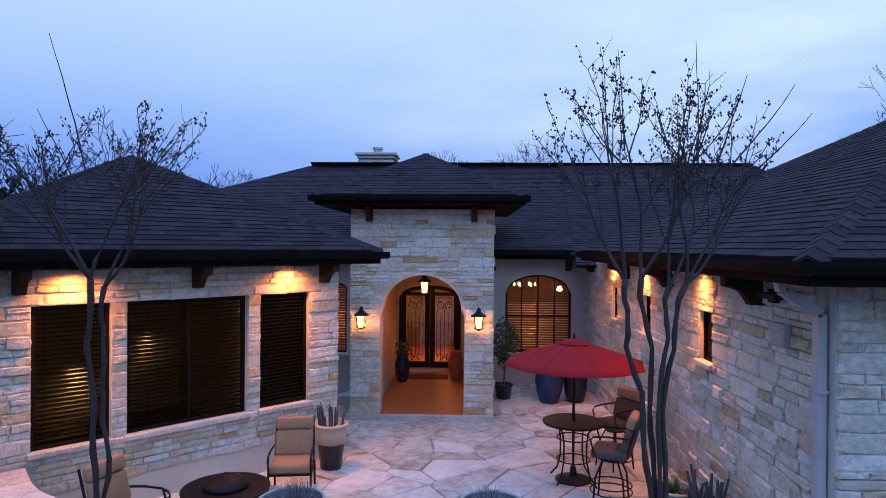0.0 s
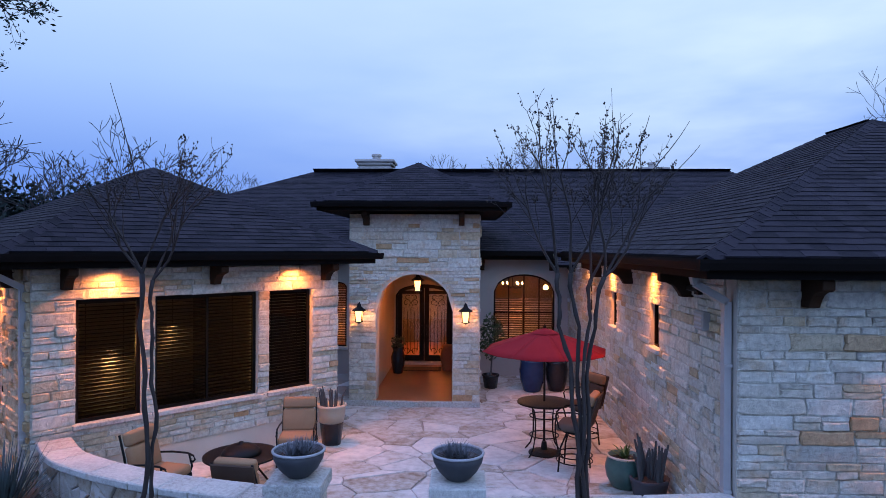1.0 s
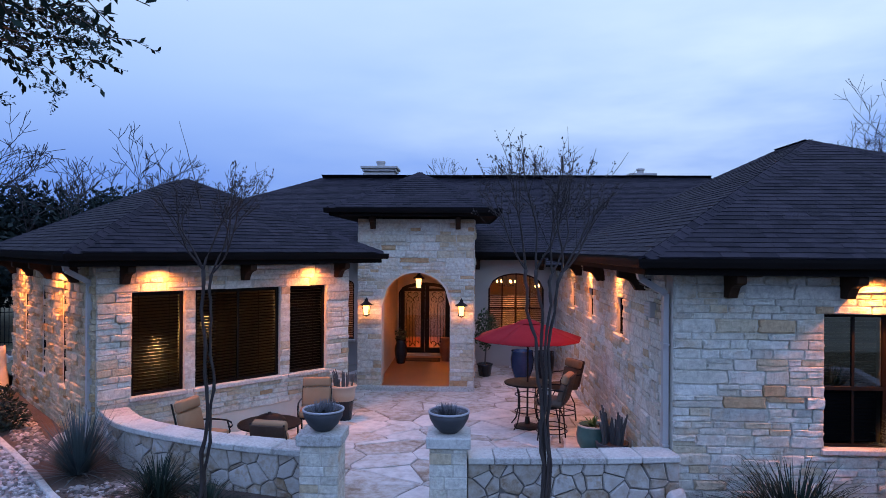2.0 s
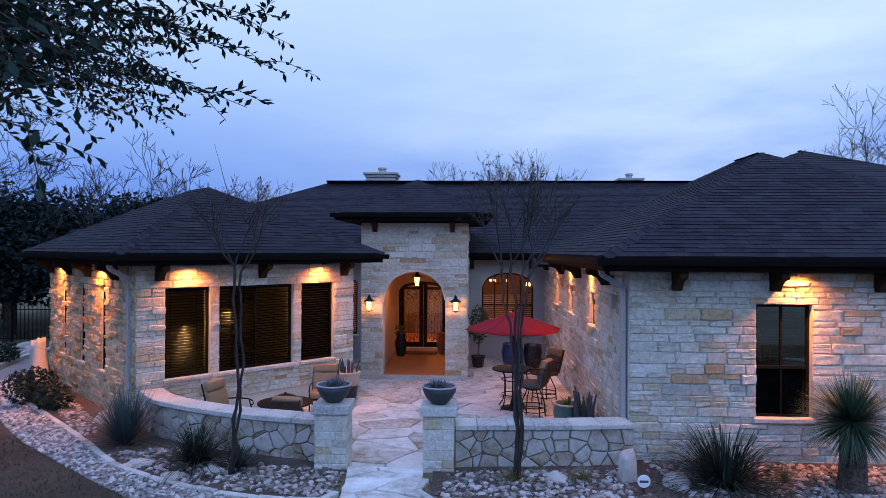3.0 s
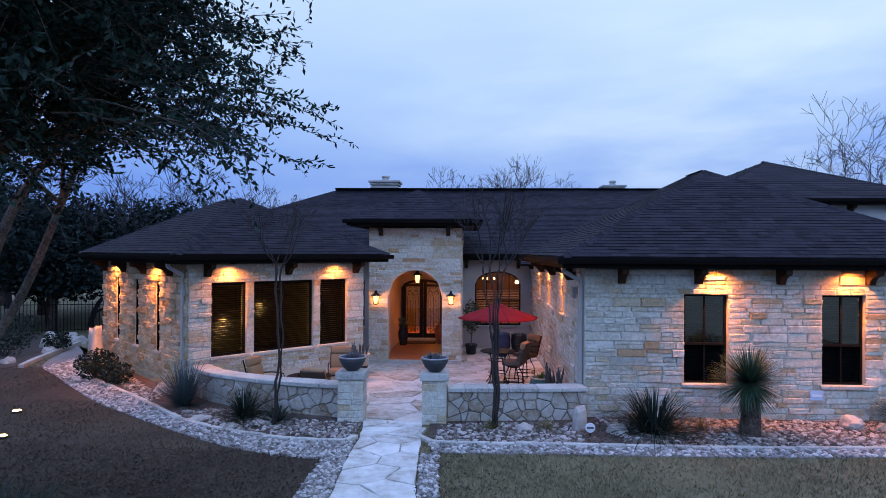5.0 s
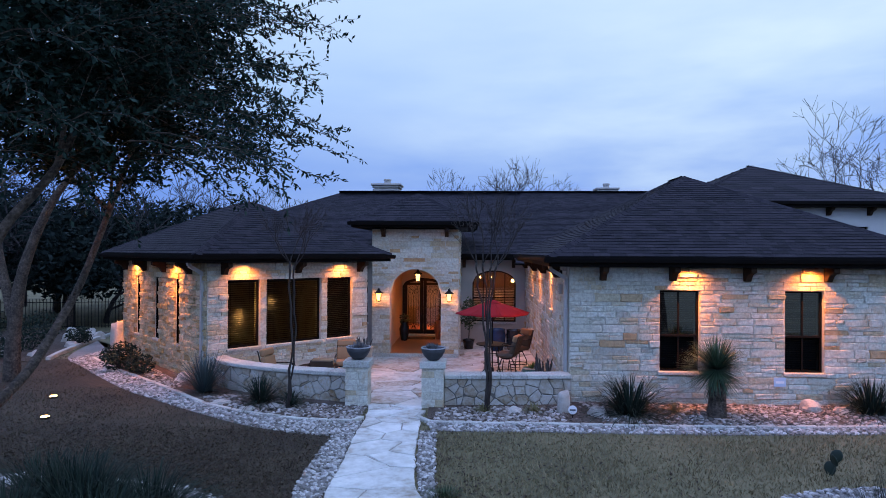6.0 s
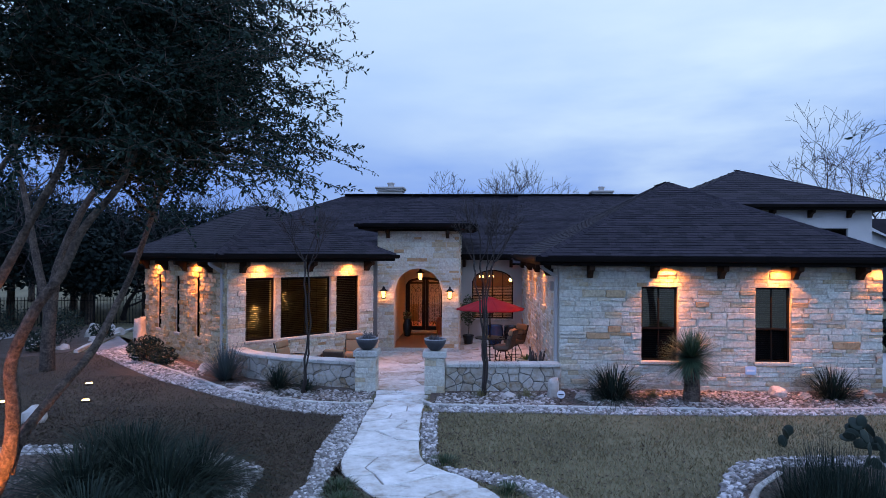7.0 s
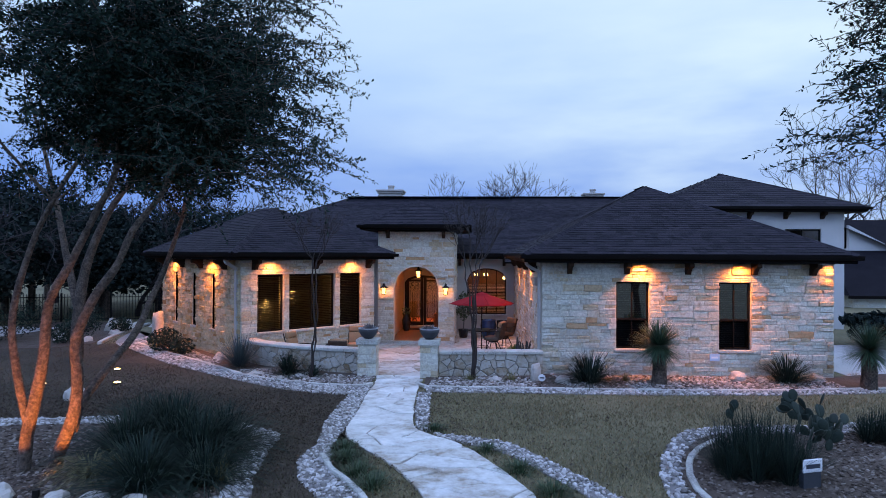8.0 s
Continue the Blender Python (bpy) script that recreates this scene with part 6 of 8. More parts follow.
def standing_stone(x, y, w, d, h, turn, label, seed):
    """An upright rough slab with a broken top."""
    bm = bmesh.new()
    bmesh.ops.create_cube(bm, size=1)
    bmesh.ops.subdivide_edges(bm, edges=bm.edges[:], cuts=4, use_grid_fill=True)
    for v in bm.verts:
        p = v.co.copy()
        k = 1 + 0.20 * noise.noise(p * 2.1 + Vector((seed, 0, 0))) + 0.10 * noise.noise(p * 5.3 + Vector((0, seed, 0)))
        taper = 1 - 0.22 * max(0.0, p.z + 0.5) ** 2
        round_ = 1 - 0.16 * (4 * p.x * p.y) ** 2
        top = 0.09 * noise.noise(Vector((p.x * 3, p.y * 3, seed))) + 0.10 * p.x if p.z > 0.3 else 0
        v.co = Vector((p.x * w * k * taper * round_, p.y * d * k * taper * round_, (p.z + 0.46 + top) * h))
    me = bpy.data.meshes.new("standing_stone")
    bm.to_mesh(me)
    bm.free()
    me.materials.append(M_ROCK)
    me.polygons.foreach_set("use_smooth", [True] * len(me.polygons))
    return tag_at(me, x, y, 0.30, turn, label, "standing_stone")


standing_stone(3.27, -8.62, 0.27, 0.20, 0.46, 20, "upright pale weathered standing stone", 41)
standing_stone(-9.75, -2.75, 0.50, 0.32, 1.15, -35, "tall warm-lit standing stone by the house corner", 42)

# ---------- plants ----------
M_YUCCA = material("yucca_leaf", [(0.014, 0.036, 0.022), (0.038, 0.078, 0.044), (0.075, 0.13, 0.072)], 0.5, 20, 2, 0.1, by="island", depth=0.7)
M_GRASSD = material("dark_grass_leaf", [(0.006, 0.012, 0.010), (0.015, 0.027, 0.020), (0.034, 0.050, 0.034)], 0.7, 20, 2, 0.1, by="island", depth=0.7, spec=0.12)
M_GRASSY = material("straw_blade", [(0.10, 0.09, 0.035), (0.20, 0.18, 0.08)], 0.7, 20, 2, 0.1, by="island", depth=0.7)
M_AGAVE = material("blue_agave", [(0.035, 0.055, 0.058), (0.07, 0.10, 0.10)], 0.6, 20, 2, 0.1, by="island", depth=0.6)
M_BARK = material("grey_bark", [(0.020, 0.015, 0.012), (0.07, 0.054, 0.042), (0.15, 0.115, 0.09)], 0.95, 22, 5, 1.0, dist=0.06, mottle=0.65, span=(0.36, 0.64))
M_BARKP = material("smooth_bark", [(0.014, 0.011, 0.010), (0.040, 0.031, 0.027)], 0.8, 18, 3, 0.5)
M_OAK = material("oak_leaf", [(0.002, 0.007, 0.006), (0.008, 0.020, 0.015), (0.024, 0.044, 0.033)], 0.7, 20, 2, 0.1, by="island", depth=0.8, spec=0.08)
M_RUST = material("dry_capsule", [(0.012, 0.010, 0.010), (0.035, 0.024, 0.020)], 0.7, 20, 2, 0.1, by="island", depth=0.8)
M_DRYTWIG = material("bare_twig", [(0.014, 0.012, 0.013), (0.030, 0.026, 0.026)], 0.9, 20, 2, 0.2)
M_PEAR = material("prickly_pear", [(0.009, 0.019, 0.014), (0.022, 0.037, 0.024)], 0.7, 30, 3, 0.3)

M_DRYLEAF = material("dry_leaf", [(0.05, 0.042, 0.025), (0.10, 0.085, 0.05)], 0.8, 20, 2, 0.1, by="island", depth=0.7)
rng = random.Random(21)


def yucca(x, y, r, trunk, label):
    p = thing("yucca_tree", label, "yucca", "yuccas", pose(x, y, 0.31))
    part("trunk", Geo().tube([(0, 0, -0.05), (0.02, 0, trunk * 0.5), (0, 0.02, trunk)], [0.20, 0.17, 0.15], 12), M_BARK, p)
    part("leaves", blades(1100, 0.05, r, rng, 0.030, 0.06, (0.0, 2.25), (0, 0, trunk + 0.10), 2, 0.85, True), M_YUCCA, p, "stiff green sword-shaped leaves")
    part("dead_leaves", blades(90, 0.1, r * 0.75, rng, 0.028, 0.1, (2.3, 2.9), (0, 0, trunk), 2), M_DRYLEAF, p, "dry straw-coloured hanging leaves")
    return p


yucca(6.35, -8.85, 0.76, 0.90, "green spiky yucca on a short trunk by the front wall")
yucca(11.35, -9.1, 0.74, 0.90, "green spiky yucca on a short trunk past the house corner")


def tuft(name, x, y, r, h, n, mat, label, category, w=0.022, droop=0.45, lean=(0.05, 1.35), group="grass clumps", z=0.32):
    p = thing(name, label, category, group, pose(x, y, z))
    part("leaves", blades(int(n * 1.3), r * 0.4, h * 1.5, rng, w * 1.2, droop, lean, (0, 0, 0), 4), mat, p)
    return p


tuft("sotol", 4.62, -8.75, 0.7, 1.0, 420, M_GRASSD, "dark arching sotol clump in front of the wall", "sotol")
tuft("sotol", 9.75, -8.35, 0.6, 0.95, 320, M_GRASSD, "dark arching sotol clump in front of the wall", "sotol")
tuft("agave", -5.05, -7.25, 0.3, 0.78, 260, M_AGAVE, "blue-grey spiky agave by the curved wall", "agave", 0.03, 0.15, (0.05, 1.3), "agaves")
tuft("sotol", -3.35, -8.25, 0.35, 0.75, 260, M_GRASSD, "dark arching sotol clump by the curved wall", "sotol")
tuft("sotol", -2.6, -8.45, 0.2, 0.45, 120, M_GRASSD, "small dark grass clump by the curved wall", "sotol")
for x, y in ((1.6, -8.75), (2.65, -8.7), (5.6, -8.5)):
    tuft("dry_clump", x, y, 0.2, 0.30, 120, M_GRASSY, "small brown dry grass clump in the bed", "grass", 0.012, 0.5)
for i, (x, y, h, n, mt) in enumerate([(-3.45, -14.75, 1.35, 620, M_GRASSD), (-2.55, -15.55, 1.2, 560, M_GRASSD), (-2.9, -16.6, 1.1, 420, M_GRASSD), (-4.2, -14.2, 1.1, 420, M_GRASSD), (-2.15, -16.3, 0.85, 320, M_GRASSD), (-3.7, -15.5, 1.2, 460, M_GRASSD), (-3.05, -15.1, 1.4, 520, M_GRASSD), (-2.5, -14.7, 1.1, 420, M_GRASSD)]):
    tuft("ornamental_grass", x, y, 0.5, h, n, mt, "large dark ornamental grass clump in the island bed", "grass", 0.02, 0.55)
tuft("ornamental_grass", -3.85, -16.25, 0.25, 0.85, 190, M_GRASSY, "pale straw grass clump in the island bed", "grass", 0.012, 0.75, (0.3, 1.4))
tuft("ornamental_grass", -1.95, -16.25, 0.2, 0.55, 50, M_GRASSY, "pale straw grass clump in the island bed", "grass", 0.014, 0.6)


def rosemary(x, y, r, h, n):
    p = thing("rosemary_bush", "dense dark needle-leaved bush in the island bed", "bush", "needle bushes", pose(x, y, 0.31))
    for k in range(n):
        q, e_ = k * 2.4, r * 0.75 * math.sqrt(k / n)
        part("sprig", blades(170, 0.10, h * (1.0 - 0.45 * k / n), rng, 0.014, 0.10, (0.0, 1.15), (e_ * math.cos(q), e_ * math.sin(q), 0), 3), M_GRASSD, p)


rosemary(5.95, -15.35, 0.85, 1.25, 14)
rosemary(8.9, -13.6, 0.6, 0.75, 7)
for x, y, h in ((-0.05, -15.75, 0.22), (-0.35, -15.1, 0.2), (0.25, -16.3, 0.24), (2.35, -15.5, 0.2), (2.75, -16.4, 0.22), (-0.5, -14.6, 0.18), (1.9, -14.55, 0.14), (0.95, -13.35, 0.14)):
    tuft("ground_cover", x, y, 0.6, h, 260, M_LEAFD, "low green ground cover beside the walk", "plant", 0.012, 0.5, (0, 1.4), "ground covers")


def bush(x, y, r, n, mat, label, z=0.3, size=0.06):
    p = thing("shrub", label, "shrub", "shrubs", pose(x, y, z))
    for k in range(5):
        q = rng.uniform(0, 6.28)
        part("stem", Geo().tube([(0, 0, 0), (r * 0.4 * math.cos(q), r * 0.4 * math.sin(q), r * 0.6), (r * 0.7 * math.cos(q), r * 0.7 * math.sin(q), r * 1.2)], [0.015, 0.01, 0.004], 5), M_DRYTWIG, p)
    part("foliage", leafy(n, (0, 0, r * 0.75), (r, r, r * 0.75), rng, size), mat, p)
    return p


bush(-8.5, -4.75, 0.55, 900, M_GRASSD, "dark rounded shrub under the slit windows")
bush(-7.7, -5.2, 0.38, 520, M_GRASSD, "dark rounded shrub under the slit windows")
bush(-9.2, -3.9, 0.3, 320, M_GRASSY, "dry brown shrub under the slit windows")
for x, y, r in ((-13.4, -1.5, 0.7), (-14.5, 0.5, 0.8), (-12.6, -0.2, 0.45), (-15.5, -2.5, 0.9), (-13.0, -3.2, 0.5), (-16.5, 0.2, 0.9)):
    bush(x, y, r, 700, M_GRASSD, "dark low shrub in the rock garden")


def prickly_pear(x, y, n, label):
    p = thing("prickly_pear", label, "cactus", "prickly pears", pose(x, y, 0.31))
    r_ = random.Random(int(x * 100))
    g = Geo().lathe([(0.015, 0.0), (0.055, 0.04), (0.085, 0.11), (0.08, 0.17), (0.05, 0.22), (0.008, 0.24)], 12)
    g.v = [(a, b * 0.2, c) for a, b, c in g.v]
    pad = g.mesh("pad", M_PEAR, True)
    grown = [pose(r_.uniform(-s, s), r_.uniform(-s, s), -0.03, r_.uniform(-15, 15), r_.uniform(-20, 20), r_.uniform(0, 180)) for s in [0.05 * n / 3] for _ in range(max(2, n // 5))]
    level = {i: 0 for i in range(len(grown))}
    while len(grown) < n:
        i = r_.randrange(len(grown))
        if level[i] > 3:
            continue
        a = r_.uniform(-65, 65)
        rim = Matrix.Translation((0.075 * math.sin(radians(a)), 0, 0.13 + 0.095 * math.cos(radians(a))))
        level[len(grown)] = level[i] + 1
        grown.append(grown[i] @ rim @ pose(0, 0, 0, r_.uniform(-25, 25), a * 0.6, r_.uniform(-50, 50)))
    for m in grown:
        part("pad", pad, None, p, m=m)
    return p


prickly_pear(6.84, -12.15, 4, "small prickly pear cactus at the lawn edge")
prickly_pear(7.9, -13.3, 30, "large prickly pear cactus in the island bed")
prickly_pear(7.35, -13.9, 22, "prickly pear cactus in the island bed")

# ---------- trees ----------
def grow(g, tips, p, d, ln, r, depth, rng, spread=0.55, up=0.12, shrink=0.74, sides=6, kids=(2, 3), bend=0.16, rmin=0.004):
    """One limb and its forks, as tapered tubes in g; the ends go to tips."""
    seg = 4
    pts, rad = [Vector(p)], [r]
    d = Vector(d).normalized()
    for i in range(seg):
        d = (d + Vector((rng.gauss(0, bend), rng.gauss(0, bend), rng.gauss(0, bend) + up * 0.4))).normalized()
        pts.append(pts[-1] + d * ln / seg)
        rad.append(max(rmin, r * (1 - 0.42 * (i + 1) / seg)))
    g.tube(pts, rad, max(3, sides))
    if depth == 0:
        tips.append((pts[-1], d))
        tips.append((pts[2], d))
        return
    for k in range(rng.randint(*kids)):
        a = Vector((rng.gauss(0, 1), rng.gauss(0, 1), rng.gauss(0, 0.7)))
        nd = (d + a.normalized() * spread * rng.uniform(0.7, 1.4) + Vector((0, 0, up))).normalized()
        grow(g, tips, pts[-1] if k else pts[-1], nd, ln * shrink * rng.uniform(0.8, 1.15), rad[-1] * 0.82, depth - 1, rng, spread, up, shrink, sides - 1, kids, bend, rmin)
    if depth > 1:
        grow(g, tips, pts[2], (d + Vector((rng.gauss(0, 0.7), rng.gauss(0, 0.7), rng.gauss(0, 0.4)))).normalized(), ln * shrink * 0.8, rad[2] * 0.6, depth - 2, rng, spread, up, shrink, sides - 2, kids, bend, rmin)


def low_wall_line3(p, n):
    p = [2 * p[0] - p[1]] + p + [2 * p[-1] - p[-2]]
    out = []
    for i in range(1, len(p) - 2):
        for k in range(n):
            t = k / n
            a, b, c, d = p[i - 1], p[i], p[i + 1], p[i + 2]
            out.append(0.5 * ((2 * b) + (c - a) * t + (2 * a - 5 * b + 4 * c - d) * t * t + (3 * b - a - 3 * c + d) * t ** 3))
    out.append(p[-2])
    return out


def leaves_at(tips, rng, per, size, spread, long_=2.0):
    g = Geo()
    for p, d in tips:
        for _ in range(per):
            c = p + Vector((rng.gauss(0, spread), rng.gauss(0, spread), rng.gauss(0, spread)))
            u = (Vector((rng.gauss(0, 1), rng.gauss(0, 1), rng.gauss(0, 0.6))) + d * 0.6).normalized()
            s = u.orthogonal().normalized()
            q = rng.uniform(0, 6.28)
            s = s * math.cos(q) + u.cross(s) * math.sin(q)
            k = size * rng.uniform(0.6, 1.3)
            g.add([c, c + u * k * long_ * 0.5 + s * k * 0.42, c + u * k * long_, c + u * k * long_ * 0.5 - s * k * 0.42], [(0, 1, 2, 3)])
    return g


def young_tree(x, y, stems, label, seed, whips, bend=1.0):
    """Pollarded crape myrtle: wavy stems to knuckles, whippy branches, seed capsules."""
    t = thing("crape_myrtle", label, "tree", "young trees", pose(x, y, 0.3))
    r_ = random.Random(seed)
    twigs, caps = Geo(), Geo()

    def wavy(p, d, ln, r0, r1, n, wob, lift, sides=5):
        pts = [Vector(p)]
        d = Vector(d).normalized()
        for _ in range(n):
            d = (d + Vector((r_.gauss(0, wob), r_.gauss(0, wob), r_.gauss(0, wob * 0.5) + lift))).normalized()
            pts.append(pts[-1] + d * ln / n)
        twigs.tube(pts, [r0 + (r1 - r0) * k / n for k in range(n + 1)], sides)
        return pts

    for line, r0, r1, heads in stems:
        sm = low_wall_line3([Vector(p) for p in line], 5)
        n = len(sm)
        sm = [p + Vector((0.018 * math.sin(k * 1.1 + seed + 40 * r0) + 0.006 * math.sin(k * 2.9), 0.012 * math.cos(k * 1.7), 0)) if 0 < k < n - 1 else p for k, p in enumerate(sm)]
        rad = [0.72 * (r0 + (r1 - r0) * k / (n - 1)) * (1 + 0.16 * math.sin(k * 2.3)) for k in range(n)]
        rad[-2] *= 1.35
        rad[-1] *= 1.2
        part("trunk", Geo().tube(sm, rad, 9), M_BARKP, t, "smooth grey-brown stem", smooth=True)
        for hx, hy, hz in heads:
            br = wavy(sm[-1], (hx, hy, hz), r_.uniform(0.6, 0.95), r1 * 0.62, 0.008, 6, 0.10, 0.10, 6)
            for k in (3, 5, 6):
                for _ in range(2):
                    d = (br[k] - br[k - 1]).normalized() + Vector((r_.gauss(0, 0.45), r_.gauss(0, 0.35), r_.uniform(0.0, 0.35)))
                    tw = wavy(br[k], d, r_.uniform(0.35, 0.75), 0.006, 0.0028, 6, 0.10, 0.06, 4)
                    for q in (2, 3, 4, 5, 6):
                        if tw[q].z < 3.75:
                            continue
                        for _ in range(2):
                            e_ = (tw[q] - tw[q - 1]).normalized() + Vector((r_.gauss(0, 0.8), r_.gauss(0, 0.8), r_.uniform(-0.2, 0.6)))
                            sp = wavy(tw[q], e_, r_.uniform(0.07, 0.18), 0.0026, 0.0016, 3, 0.16, 0.02, 3)
                            if r_.random() < 0.72:
                                for _ in range(r_.randint(3, 7)):
                                    c = sp[r_.randint(1, 3)] + Vector((r_.gauss(0, 0.012), r_.gauss(0, 0.012), r_.gauss(0, 0.012)))
                                    a = r_.uniform(0.006, 0.0105)
                                    caps.add([c + Vector(v) * a for v in ((1, 0, 0), (0, 1, 0), (-1, 0, 0), (0, -1, 0), (0, 0, 1.3), (0, 0, -1.3))],
                                             [(0, 1, 4), (1, 2, 4), (2, 3, 4), (3, 0, 4), (1, 0, 5), (2, 1, 5), (3, 2, 5), (0, 3, 5)])
    for a, d, ln in whips:
        wavy(a, d, ln, 0.007, 0.0022, 10, 0.035 * bend, 0.01, 4)
    tagged(part("twig_fan", twigs, M_BARKP, t, "thin bare winter twigs"), kind="stuff")
    tagged(part("capsule_spray", caps, M_RUST, t, "tiny dark dry seed capsules"), kind="stuff")
    return t


young_tree(-2.56, -8.72, [
    ([(-0.06, 0, -0.05), (0.00, 0.0, 0.7), (0.05, 0.02, 1.5), (-0.01, 0.03, 2.3), (-0.02, 0.04, 3.12)], 0.040, 0.026, [(-0.85, 0.1, 1), (-0.25, -0.2, 1), (0.1, 0.2, 1.1)]),
    ([(-0.03, 0.04, -0.05), (0.02, 0.03, 0.5), (0.07, 0.05, 1.1), (0.10, 0.06, 1.75), (0.06, 0.06, 2.5), (0.07, 0.07, 3.06)], 0.032, 0.022, [(0.35, 0.1, 1), (0.8, -0.1, 1.0)])],
    "slender young crape myrtle with bare winter twigs", 3, [((-0.05, 0.05, 3.85), (-0.22, 0, 1), 1.15), ((-0.1, 0.05, 3.8), (-0.75, 0.1, 0.9), 0.75), ((0.28, 0.05, 3.75), (0.75, 0, 0.85), 0.75), ((0.25, 0.0, 3.7), (0.55, 0.1, 1), 0.7)])
young_tree(1.66, -8.72, [
    ([(-0.0229, 0, -0.05), (-0.0275, 0.0, 0.8), (-0.0505, 0.02, 1.5), (-0.113, 0.05, 2.2), (-0.222, 0.05, 2.75), (-0.237, 0.05, 3.15)], 0.036, 0.025, [(-0.85, 0.1, 1), (-0.2, -0.2, 1.2)]),
    ([(0, 0.05, -0.05), (-0.00918, 0.06, 0.9), (-0.0229, 0.08, 1.7), (-0.0355, 0.10, 2.5), (-0.104, 0.12, 3.15)], 0.034, 0.024, [(-0.05, 0.15, 1.3), (0.3, -0.15, 1.1)]),
    ([(0.0184, 0.0, -0.05), (0.0275, 0.0, 0.9), (0, 0.02, 1.7), (0.037, 0.02, 2.6), (0.074, 0.03, 3.1)], 0.030, 0.022, [(0.1, 0.1, 1.3), (0.45, 0.1, 1)]),
    ([(0.0413, 0.03, -0.05), (0.0596, 0.04, 0.8), (0.0505, 0.05, 1.7), (0.077, 0.05, 2.5), (0.2, 0.05, 3.12)], 0.033, 0.024, [(0.2, -0.1, 1.2), (0.7, 0.1, 1), (1.2, 0.0, 0.8)])],
    "multi-stemmed young crape myrtle with dry seed capsules", 8, [((-0.25, 0.05, 4.1), (-0.05, 0, 1), 0.75), ((0.28, 0.05, 4.0), (0.05, 0, 1), 0.9), ((0.45, 0.05, 3.9), (0.7, 0.1, 0.8), 0.9), ((0.5, 0.0, 3.8), (0.9, 0, 0.75), 0.8), ((-0.35, 0.0, 4.0), (-0.3, 0, 1), 0.7), ((0.4, 0.0, 4.0), (0.3, 0, 1), 0.65)])


